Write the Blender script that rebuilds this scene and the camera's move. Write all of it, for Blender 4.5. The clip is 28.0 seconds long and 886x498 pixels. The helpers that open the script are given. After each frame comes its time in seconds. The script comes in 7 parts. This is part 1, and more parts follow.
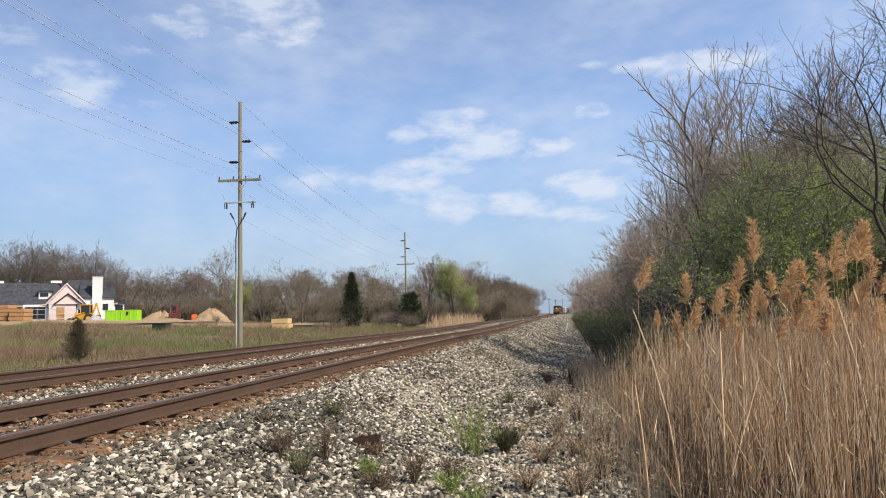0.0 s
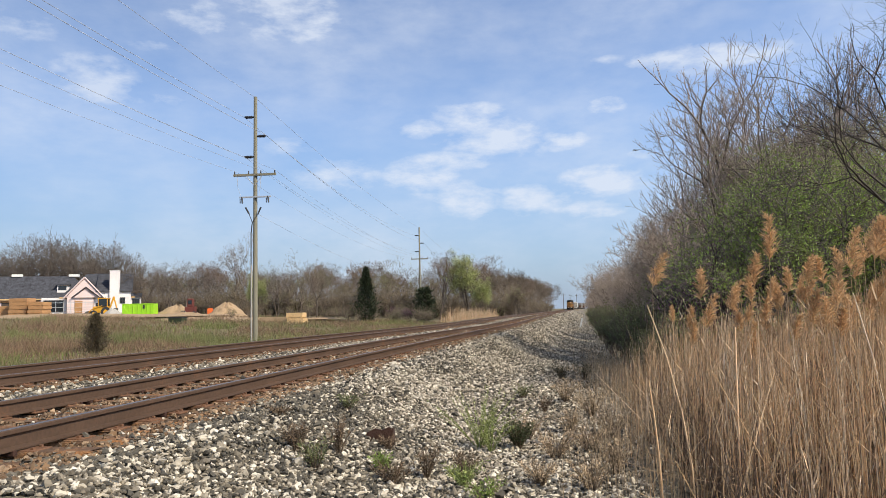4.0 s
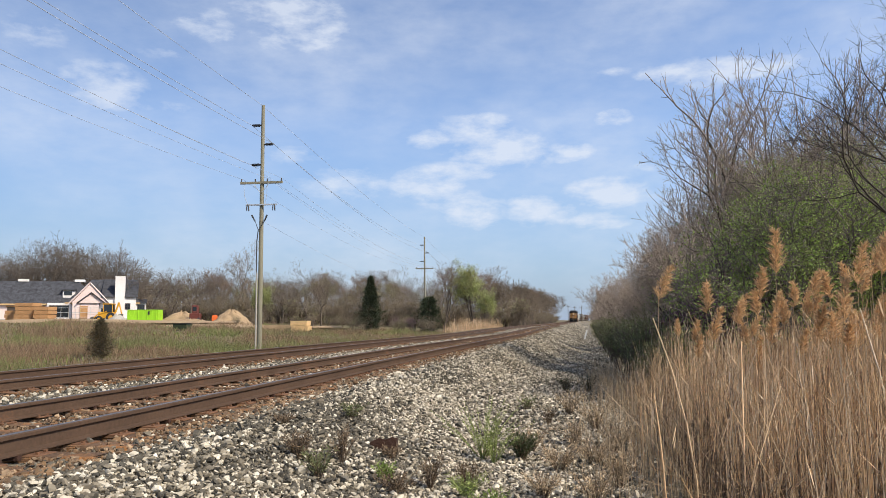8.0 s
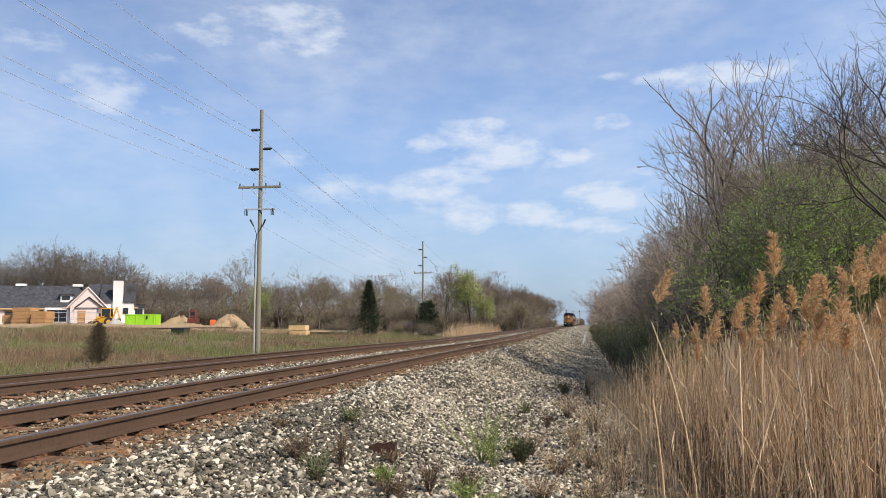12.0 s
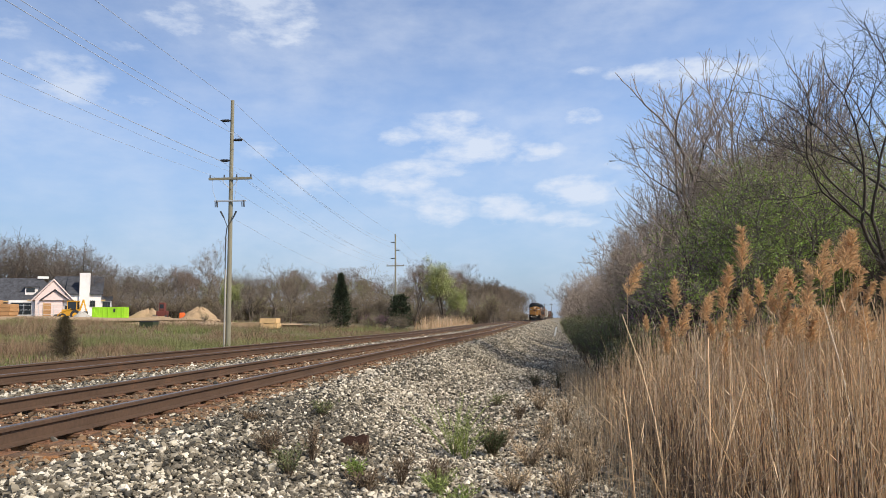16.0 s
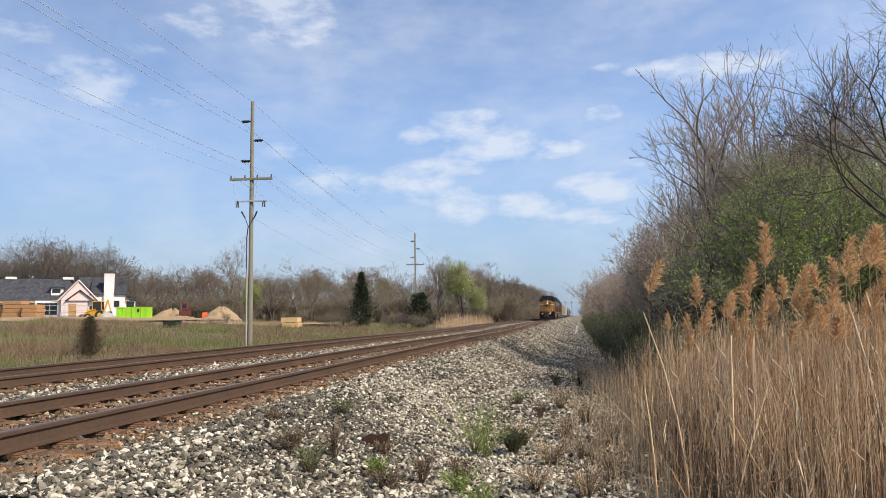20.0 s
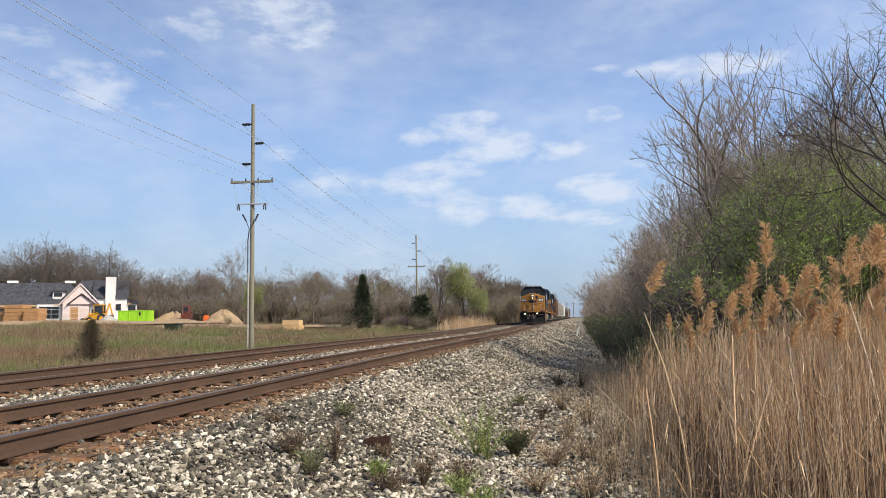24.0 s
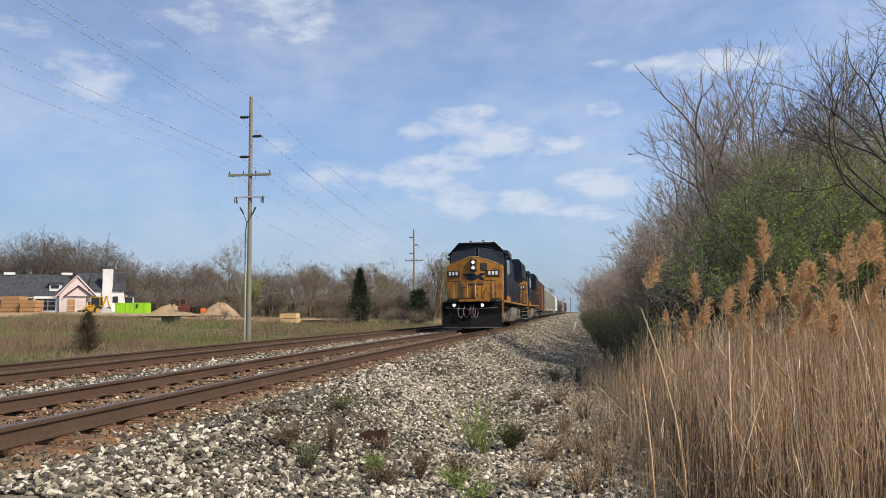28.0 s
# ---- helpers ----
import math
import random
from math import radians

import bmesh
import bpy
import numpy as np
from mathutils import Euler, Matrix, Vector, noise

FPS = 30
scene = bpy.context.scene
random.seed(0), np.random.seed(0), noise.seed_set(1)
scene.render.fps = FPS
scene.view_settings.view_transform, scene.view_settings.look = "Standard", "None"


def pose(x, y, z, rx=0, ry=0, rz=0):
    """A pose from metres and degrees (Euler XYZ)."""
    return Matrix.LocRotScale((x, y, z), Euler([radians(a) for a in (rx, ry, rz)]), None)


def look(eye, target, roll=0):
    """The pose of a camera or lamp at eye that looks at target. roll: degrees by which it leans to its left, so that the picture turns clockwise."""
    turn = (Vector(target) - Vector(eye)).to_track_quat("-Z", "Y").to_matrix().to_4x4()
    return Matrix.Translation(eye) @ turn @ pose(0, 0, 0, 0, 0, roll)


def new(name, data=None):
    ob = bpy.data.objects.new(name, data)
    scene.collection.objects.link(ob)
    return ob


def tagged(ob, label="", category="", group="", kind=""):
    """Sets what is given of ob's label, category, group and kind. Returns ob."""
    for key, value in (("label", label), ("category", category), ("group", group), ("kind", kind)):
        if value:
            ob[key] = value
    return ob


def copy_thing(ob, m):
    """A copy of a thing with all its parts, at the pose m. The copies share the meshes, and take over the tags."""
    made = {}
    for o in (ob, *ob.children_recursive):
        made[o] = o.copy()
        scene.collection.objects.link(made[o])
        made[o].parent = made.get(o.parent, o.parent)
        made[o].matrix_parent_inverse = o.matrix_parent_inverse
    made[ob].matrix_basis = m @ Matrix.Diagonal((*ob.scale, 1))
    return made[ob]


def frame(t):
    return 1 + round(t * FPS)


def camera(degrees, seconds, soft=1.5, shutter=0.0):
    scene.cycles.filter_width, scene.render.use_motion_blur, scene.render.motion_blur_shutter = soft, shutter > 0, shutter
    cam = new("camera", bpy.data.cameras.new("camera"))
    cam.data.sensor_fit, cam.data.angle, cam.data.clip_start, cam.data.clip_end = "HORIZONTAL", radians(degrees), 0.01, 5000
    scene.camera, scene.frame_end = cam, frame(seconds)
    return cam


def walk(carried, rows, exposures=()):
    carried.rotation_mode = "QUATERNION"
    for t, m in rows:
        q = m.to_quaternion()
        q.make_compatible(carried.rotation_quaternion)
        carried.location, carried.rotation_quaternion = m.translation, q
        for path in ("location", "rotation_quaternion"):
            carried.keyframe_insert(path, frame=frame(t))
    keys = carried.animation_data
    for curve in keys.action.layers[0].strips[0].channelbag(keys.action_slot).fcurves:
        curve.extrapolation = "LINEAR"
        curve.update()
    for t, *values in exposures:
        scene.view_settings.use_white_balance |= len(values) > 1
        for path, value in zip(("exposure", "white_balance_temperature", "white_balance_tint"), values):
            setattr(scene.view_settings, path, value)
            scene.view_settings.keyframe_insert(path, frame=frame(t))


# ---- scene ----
cam = camera(62, 28.0, soft=0.9)
PATH = [
    (0, pose(-0, 0.01, 0.793, 95.19, 1.4, 9.04)),
    (0.5, pose(0.005, -0.005, 0.794, 95.22, 1.42, 9.2)),
    (1, pose(0.002, 0.013, 0.792, 95.26, 1.6, 9.48)),
    (1.5, pose(0.002, 0.008, 0.794, 95.26, 1.68, 9.65)),
    (2, pose(0.002, 0.009, 0.792, 95, 1.44, 9.83)),
    (2.5, pose(0.004, 0.009, 0.791, 94.62, 1.09, 9.88)),
    (3, pose(0.005, 0.005, 0.792, 94.61, 1.2, 9.86)),
    (3.5, pose(0.007, 0.009, 0.791, 94.73, 1.28, 10.03)),
    (5.5, pose(0.006, 0.007, 0.789, 95.01, 0.83, 10.42)),
    (6, pose(0.006, 0.005, 0.79, 95.22, 0.94, 10.28)),
    (6.5, pose(0.003, 0.005, 0.791, 95.32, 0.85, 10.21)),
    (7, pose(0.001, 0, 0.791, 95.4, 0.67, 10.29)),
    (7.5, pose(-0, 0.001, 0.791, 95.49, 0.51, 10.38)),
    (8, pose(0, 0, 0.79, 95.59, 0.42, 10.46)),
    (8.5, pose(-0.002, -0.008, 0.794, 95.67, 0.42, 10.51)),
    (9, pose(-0.005, -0.01, 0.793, 95.81, 0.52, 10.38)),
    (9.5, pose(-0.006, -0.014, 0.791, 95.92, 0.45, 10.31)),
    (10, pose(-0.005, -0.016, 0.791, 95.94, 0.5, 10.44)),
    (10.5, pose(-0.009, -0.014, 0.791, 95.93, 0.6, 10.48)),
    (11, pose(-0.009, -0.02, 0.789, 96.02, 0.53, 10.45)),
    (11.5, pose(-0.008, -0.009, 0.789, 95.98, 0.45, 10.36)),
    (12, pose(-0.004, -0.015, 0.787, 95.93, 0.46, 10.33)),
    (12.5, pose(-0.003, -0.01, 0.788, 95.64, 0.5, 10.47)),
    (14.5, pose(0.003, -0.005, 0.787, 95, 0.86, 9.61)),
    (15, pose(0, -0.001, 0.787, 95.3, 0.97, 9.11)),
    (15.5, pose(-0, 0.002, 0.786, 95.36, 0.78, 8.45)),
    (16, pose(-0.006, -0.003, 0.784, 95.37, 0.46, 8.19)),
    (16.5, pose(-0.01, 0.002, 0.785, 95.37, 0.26, 8.38)),
    (17, pose(-0.007, -0.004, 0.785, 95.36, 0.26, 8.68)),
    (17.5, pose(-0.007, 0.001, 0.785, 95.36, 0.34, 8.82)),
    (18, pose(-0.005, -0.003, 0.788, 95.39, 0.54, 8.98)),
    (18.5, pose(-0.004, -0.003, 0.788, 95.33, 0.58, 9.17)),
    (19, pose(-0.006, 0.001, 0.786, 95.24, 0.53, 9.24)),
    (19.5, pose(-0.005, -0.003, 0.787, 95.24, 0.59, 9.47)),
    (20, pose(-0.005, -0.001, 0.785, 95.27, 0.71, 9.75)),
    (20.5, pose(-0.004, -0.004, 0.787, 95.37, 0.8, 9.8)),
    (21, pose(-0.002, -0.005, 0.788, 95.48, 0.89, 9.84)),
    (21.5, pose(-0.004, 0.002, 0.786, 95.48, 0.94, 9.9)),
    (23.5, pose(-0.003, 0.008, 0.785, 95.45, 1.02, 9.91)),
    (24, pose(0.001, 0.004, 0.786, 95.42, 0.97, 9.87)),
    (24.5, pose(0.002, -0.001, 0.785, 95.49, 1, 9.84)),
    (25, pose(0.004, 0.004, 0.786, 95.51, 1.05, 9.75)),
    (25.5, pose(0.005, -0.006, 0.787, 95.43, 1.05, 9.66)),
    (26, pose(-0.005, -0, 0.787, 95.33, 0.88, 9.69)),
    (26.5, pose(-0.001, -0, 0.785, 95.32, 0.91, 9.8)),
    (27, pose(-0.002, 0.002, 0.787, 95.5, 1.04, 9.75)),
    (27.5, pose(-0.002, 0.002, 0.786, 95.55, 0.81, 9.61)),
    (28, pose(0.001, 0.009, 0.786, 94.97, 0.63, 9.65)),
]
walk(cam, PATH, [(0, -0.12), (25, -0.12), (26, -0.24), (28, -0.27)])

# ---- light ----
SUN_AZ, SUN_EL = radians(116), radians(41)
sun_dir = Vector((math.sin(SUN_AZ) * math.cos(SUN_EL), math.cos(SUN_AZ) * math.cos(SUN_EL), math.sin(SUN_EL)))
sun = new("sun", bpy.data.lights.new("sun", "SUN"))
sun.data.energy, sun.data.angle, sun.data.color = 5.6, radians(0.6), (1.0, 0.89, 0.72)
sun.matrix_world = look(tuple(sun_dir * 100), (0, 0, 0))


class Nodes:
    """Short-hand for building node trees."""

    def __init__(self, tree):
        self.tree = tree
        tree.nodes.clear()

    def add(self, kind, props=None, **sockets):
        n = self.tree.nodes.new(kind)
        for k, v in (props or {}).items():
            setattr(n, k, v)
        for k, v in sockets.items():
            self.put(n, k.replace("_", " "), v)
        return n

    def put(self, n, key, v):
        s = n.inputs[int(key)] if key.isdigit() else n.inputs[key]
        if isinstance(v, bpy.types.NodeSocket):
            self.tree.links.new(v, s)
        else:
            s.default_value = v

    def math(self, op, a, b=0.0, c=0.0, clamp=False):
        n = self.tree.nodes.new("ShaderNodeMath")
        n.operation, n.use_clamp = op, clamp
        for i, v in enumerate((a, b, c)):
            self.put(n, str(i), v)
        return n.outputs[0]

    def mix(self, f, a, b):
        n = self.tree.nodes.new("ShaderNodeMix")
        n.data_type = "RGBA"
        for i, v in ((0, f), (6, a), (7, b)):
            self.put(n, str(i), v)
        return n.outputs[2]

    def noise(self, vec, scale, detail=4.0, rough=0.55):
        n = self.add("ShaderNodeTexNoise", Scale=scale, Detail=detail, Roughness=rough)
        if vec is not None:
            self.put(n, "Vector", vec)
        return n.outputs["Fac"]

    def ramp(self, f, stops):
        n = self.tree.nodes.new("ShaderNodeValToRGB")
        e = n.color_ramp.elements
        while len(e) < len(stops):
            e.new(0.5)
        for el, (p, c) in zip(e, stops):
            el.position, el.color = p, (*c, 1)
        self.put(n, "Fac", f)
        return n.outputs[0]


def make_world():
    w = bpy.data.worlds.new("world")
    scene.world = w
    w.use_nodes = True
    g = Nodes(w.node_tree)
    sky = g.add("ShaderNodeTexSky", {"sky_type": "NISHITA", "sun_disc": False, "sun_elevation": SUN_EL, "sun_rotation": SUN_AZ,
                                     "air_density": 1.0, "dust_density": 0.9, "ozone_density": 2.4, "altitude": 200})
    d = g.add("ShaderNodeTexCoord").outputs["Generated"]
    s = g.add("ShaderNodeSeparateXYZ", Vector=d)
    az = g.math("ARCTAN2", s.outputs[0], s.outputs[1])
    el = g.math("ARCSINE", s.outputs[2])
    # clouds drawn out sideways, softer the higher they are
    c = g.add("ShaderNodeCombineXYZ", X=g.math("MULTIPLY", az, 1.0), Y=g.math("MULTIPLY", el, 2.2), Z=0.0).outputs[0]
    fine = g.noise(c, 16.0, 8.0, 0.6)
    wide = g.noise(c, 3.2, 4.0, 0.5)
    # puffs: azimuth and elevation in degrees, half widths, weight
    puffs = [(-35.8, 16.5, 1.8, 1.1, 0.95), (-34.5, 15.5, 2.1, 0.4, 0.7), (-31.6, 15.6, 1.9, 0.3, 0.55), (-28.4, 21.6, 1.9, 0.9, 0.75), (-22.0, 22.1, 2.8, 1.3, 0.85), (-24.6, 23.0, 2.1, 0.5, 0.6),
             (-40.0, 19.5, 1.9, 1.1, 0.5), (-31.5, 19.4, 1.7, 0.4, 0.45), (-11.5, 14.1, 1.2, 0.5, 0.8), (-7.6, 15.0, 2.2, 0.7, 0.8), (-5.4, 13.2, 3.0, 1.0, 0.95), (-1.0, 12.9, 1.6, 0.6, 0.9),
             (-17.7, 10.6, 2.9, 1.0, 0.55), (-11.7, 10.4, 2.0, 1.0, 0.85), (-8.6, 11.7, 2.6, 0.5, 0.8), (-7.8, 8.4, 1.8, 0.8, 1), (-10.2, 9.5, 2.2, 0.7, 0.65), (-2.9, 8.4, 1.9, 0.8, 0.95),
             (1.6, 7.5, 1.8, 0.5, 0.85), (2.7, 9.7, 2.4, 0.8, 1), (5.5, 11.4, 0.9, 0.4, 0.75), (2.9, 15.2, 1.1, 0.5, 0.75), (6.9, 18.0, 1.5, 0.5, 0.8), (10.7, 17.8, 2.4, 0.7, 0.95),
             (2.9, 18.5, 1.2, 0.3, 0.5), (14.1, 17.9, 2.0, 0.7, 0.75), (-21.6, 12.7, 1.8, 0.5, 0.5), (-25.0, 17.5, 1.1, 0.3, 0.45), (-37.2, 10.1, 3.6, 0.6, 0.4), (-20.1, 23.3, 2.1, 0.6, 0.65)]
    total = None
    for a, e, ra, re, k in puffs:
        u = g.math("DIVIDE", g.math("SUBTRACT", az, radians(a)), radians(ra * 1.4))
        v = g.math("DIVIDE", g.math("SUBTRACT", el, radians(e)), radians(re * 1.4))
        q = g.math("ADD", g.math("MULTIPLY", u, u), g.math("MULTIPLY", v, v))
        b = g.math("MULTIPLY", g.math("POWER", g.math("SUBTRACT", 1.0, g.math("MULTIPLY", q, 0.30), clamp=True), 1.6), k)
        total = b if total is None else g.math("MAXIMUM", total, b)
    edge = g.math("ADD", total, g.math("MULTIPLY_ADD", fine, 3.0, -1.55))
    body = g.math("MULTIPLY", g.math("MULTIPLY", edge, 1.0, clamp=True), g.math("MULTIPLY", total, 1.9, clamp=True), clamp=True)
    veil = g.math("MULTIPLY", g.math("MULTIPLY_ADD", wide, 2.4, -0.62, clamp=True), g.math("MULTIPLY_ADD", fine, 1.1, 0.02, clamp=True))
    cover = g.math("MAXIMUM", g.math("MULTIPLY", body, 0.8), g.math("MULTIPLY", veil, 0.72), clamp=True)
    low = g.math("SUBTRACT", 1.0, g.math("MULTIPLY", el, 3.8), clamp=True)
    tint = g.add("ShaderNodeVectorMath", {"operation": "MULTIPLY"})
    g.tree.links.new(sky.outputs[0], tint.inputs[0])
    tint.inputs[1].default_value = (1.28, 1.33, 1.48)
    clear = g.mix(g.math("MULTIPLY", low, 0.75), tint.outputs[0], (1.42, 2.42, 4.1, 1))
    # the sky deepens towards the zenith and away from the sun
    deep = g.math("MULTIPLY", g.math("MULTIPLY_ADD", el, -0.72, 1.32, clamp=True), g.math("MULTIPLY_ADD", s.outputs[0], 0.32, 1.05))
    fade = g.add("ShaderNodeVectorMath", {"operation": "SCALE"})
    g.tree.links.new(clear, fade.inputs[0])
    g.tree.links.new(deep, fade.inputs["Scale"])
    clear = fade.outputs[0]
    cover = g.math("MULTIPLY", cover, g.math("MINIMUM", deep, 1.0))
    mixed = g.mix(cover, clear, (6.5, 7.0, 7.9, 1))
    bg = g.add("ShaderNodeBackground", Color=mixed, Strength=0.13)
    g.tree.links.new(bg.outputs[0], g.add("ShaderNodeOutputWorld").inputs["Surface"])


make_world()


# ---- materials ----
def material(name, base, rough=0.8, metal=0.0, vary=0.25, scale=3.0, fine=40.0, bump=0.3, dist=0.01, stain=None, stain_at=0.62, per="", emit=None, spread=0.35, hue=None, transl=0.0, spec=0.5):
    """Base colour with broad and fine variation, optional stains, and per-piece variation (per: object or island)."""
    m = bpy.data.materials.new(name)
    m.use_nodes = True
    g = Nodes(m.node_tree)
    co = g.add("ShaderNodeNewGeometry").outputs["Position"] if per == "world" else g.add("ShaderNodeTexCoord").outputs["Object"]
    n1, n2 = g.noise(co, scale, 5.0), g.noise(co, fine, 4.0)
    lo = tuple(max(0, c * (1 - vary)) for c in base)
    hi = tuple(min(1, c * (1 + vary)) for c in base)
    col = g.ramp(g.math("MULTIPLY_ADD", n2, 0.5, g.math("MULTIPLY", n1, 0.5)), [(0.3, lo), (0.7, hi)])
    if per in ("object", "island"):
        rnd = g.add("ShaderNodeObjectInfo").outputs["Random"] if per == "object" else g.add("ShaderNodeNewGeometry").outputs["Random Per Island"]
        if hue:
            col = g.mix(0.88, col, g.ramp(rnd, hue))
        k = g.math("MULTIPLY_ADD", g.math("FRACT", g.math("MULTIPLY", rnd, 7.31)), 2 * spread, 1 - spread)
        sc = g.add("ShaderNodeVectorMath", {"operation": "SCALE"})
        g.tree.links.new(col, sc.inputs[0])
        g.tree.links.new(k, sc.inputs["Scale"])
        col = sc.outputs[0]
    if stain:
        f = g.math("MULTIPLY_ADD", g.math("MULTIPLY_ADD", n2, 0.35, n1), 6.0, -6.0 * (stain_at + 0.17), clamp=True)
        col = g.mix(f, col, (*stain, 1))
    b = g.add("ShaderNodeBsdfPrincipled", Roughness=rough, Metallic=metal)
    g.put(b, "Specular IOR Level", spec)
    g.put(b, "Base Color", col)
    if emit:
        g.put(b, "Emission Color", (*emit[0], 1))
        g.put(b, "Emission Strength", emit[1])
    if bump:
        bm_ = g.add("ShaderNodeBump", Strength=bump, Distance=dist, Height=g.math("ADD", n2, g.math("MULTIPLY", n1, 0.6)))
        g.tree.links.new(bm_.outputs[0], b.inputs["Normal"])
    shade = b.outputs[0]
    if transl:
        t = g.add("ShaderNodeBsdfTranslucent", Color=col)
        mx = g.add("ShaderNodeMixShader", Fac=transl)
        g.tree.links.new(shade, mx.inputs[1])
        g.tree.links.new(t.outputs[0], mx.inputs[2])
        shade = mx.outputs[0]
    g.tree.links.new(shade, g.add("ShaderNodeOutputMaterial").inputs["Surface"])
    return m


M = {}
M["soil"] = material("soil", (0.17, 0.13, 0.075), 0.95, scale=0.25, fine=6, vary=0.4, bump=0.8, dist=0.05, stain=(0.09, 0.11, 0.035), stain_at=0.5, per="world")
M["ballast"] = material("ballast", (0.17, 0.148, 0.11), 0.95, scale=2.2, fine=17, vary=0.9, bump=1.0, dist=0.05, stain=(0.14, 0.10, 0.07), stain_at=0.6, per="world")
STONE_HUES = [(0.0, (0.12, 0.097, 0.066)), (0.25, (0.235, 0.20, 0.142)), (0.5, (0.40, 0.35, 0.265)), (1.0, (0.74, 0.675, 0.55))]
GREY_HUES = [(0.0, (0.042, 0.037, 0.028)), (0.35, (0.075, 0.066, 0.05)), (0.7, (0.115, 0.10, 0.075)), (1.0, (0.18, 0.15, 0.106))]
RUST_HUES = [(0.0, (0.085, 0.05, 0.028)), (0.3, (0.21, 0.125, 0.062)), (0.6, (0.12, 0.082, 0.052)), (1.0, (0.36, 0.25, 0.15))]
M["stone"] = material("stone", (0.36, 0.33, 0.28), 0.9, scale=12, fine=90, vary=0.4, bump=0, per="island", hue=STONE_HUES, spread=0.2)
M["stone_grey"] = material("stone_grey", (0.14, 0.135, 0.115), 0.9, scale=12, fine=90, vary=0.4, bump=0, per="island", hue=GREY_HUES, spread=0.25)
M["stone_rust"] = material("stone_rust", (0.20, 0.13, 0.08), 0.9, scale=12, fine=90, vary=0.4, bump=0, per="island", hue=RUST_HUES, spread=0.35)
M["stone_one"] = material("stone_one", (0.36, 0.33, 0.28), 0.9, scale=12, fine=90, vary=0.4, bump=0, per="object", hue=STONE_HUES, spread=0.3)
M["rail"] = material("rail", (0.092, 0.054, 0.033), 0.75, 0.2, scale=1.2, fine=30, vary=0.35, bump=0.4, dist=0.004, stain=(0.16, 0.075, 0.035), per="world")
M["railhead"] = material("railhead", (0.17, 0.155, 0.15), 0.42, 0.7, scale=0.8, fine=25, vary=0.25, bump=0.1, stain=(0.14, 0.09, 0.06), per="world")
M["tie"] = material("tie", (0.13, 0.074, 0.041), 0.95, scale=2.5, fine=30, vary=0.45, bump=0.9, dist=0.02, stain=(0.30, 0.135, 0.045), stain_at=0.47, per="object", spread=0.3)
M["plate"] = material("plate", (0.17, 0.085, 0.045), 0.85, 0.2, scale=8, fine=60, vary=0.4, bump=0.5)
M["rust"] = material("rust", (0.055, 0.026, 0.017), 0.85, 0.3, scale=9, fine=60, vary=0.5, bump=0.6)
M["pole"] = material("pole", (0.215, 0.20, 0.145), 0.9, scale=0.8, fine=18, vary=0.3, bump=0.5, stain=(0.22, 0.17, 0.11), stain_at=0.6)
M["wire"] = material("wire", (0.36, 0.39, 0.44), 0.8, 0.0, bump=0)
M["dark"] = material("dark", (0.025, 0.026, 0.03), 0.6, scale=2, fine=20, vary=0.3, bump=0.2)
M["galv"] = material("galv", (0.52, 0.54, 0.56), 0.5, 0.5, vary=0.15)
M["bark_dark"] = material("bark_dark", (0.060, 0.048, 0.040), 0.95, scale=2, fine=25, vary=0.4, bump=0.7, dist=0.02)
M["bark"] = material("bark", (0.125, 0.098, 0.076), 0.95, scale=2, fine=25, vary=0.4, bump=0.7, dist=0.02)
M["bark_pale"] = material("bark_pale", (0.27, 0.225, 0.175), 0.95, scale=2, fine=25, vary=0.35, bump=0.5)
M["twig_grey"] = material("twig_grey", (0.15, 0.125, 0.105), 0.95, scale=1, fine=12, vary=0.3, bump=0)
# dark straw colour that stands for the shade inside the reed bed
M["straw_shade"] = material("straw_shade", (0.135, 0.092, 0.062), 0.9, scale=0.8, fine=9, vary=0.3, bump=0, per="island", spread=0.4)
M["twig"] = material("twig", (0.155, 0.122, 0.093), 0.95, scale=1, fine=12, vary=0.3, bump=0)
M["twig_pale"] = material("twig_pale", (0.315, 0.255, 0.213), 0.95, scale=1, fine=12, vary=0.3, bump=0)
M["twig_dark"] = material("twig_dark", (0.060, 0.047, 0.040), 0.95, scale=1, fine=12, vary=0.3, bump=0)
M["twig_red"] = material("twig_red", (0.20, 0.145, 0.115), 0.95, scale=1, fine=12, vary=0.3, bump=0)
M["leaf"] = material("leaf", (0.27, 0.37, 0.085), 0.7, scale=1, fine=9, vary=0.4, bump=0, per="island", spread=0.4, transl=0.45)
M["leaf_pale"] = material("leaf_pale", (0.36, 0.39, 0.15), 0.7, scale=1, fine=9, vary=0.35, bump=0, per="island", spread=0.35, transl=0.35)
M["bud"] = material("bud", (0.25, 0.205, 0.135), 0.85, scale=1, fine=9, vary=0.35, bump=0, per="island", spread=0.35, transl=0.2)
M["blossom"] = material("blossom", (0.26, 0.12, 0.21), 0.8, scale=1, fine=9, vary=0.35, bump=0, per="island", spread=0.35, transl=0.25)
M["needle"] = material("needle", (0.030, 0.042, 0.018), 0.85, scale=1, fine=9, vary=0.4, bump=0, per="island", spread=0.4, transl=0.1)
M["needle_olive"] = material("needle_olive", (0.175, 0.195, 0.085), 0.85, scale=1, fine=9, vary=0.4, bump=0, per="island", spread=0.45, transl=0.2)
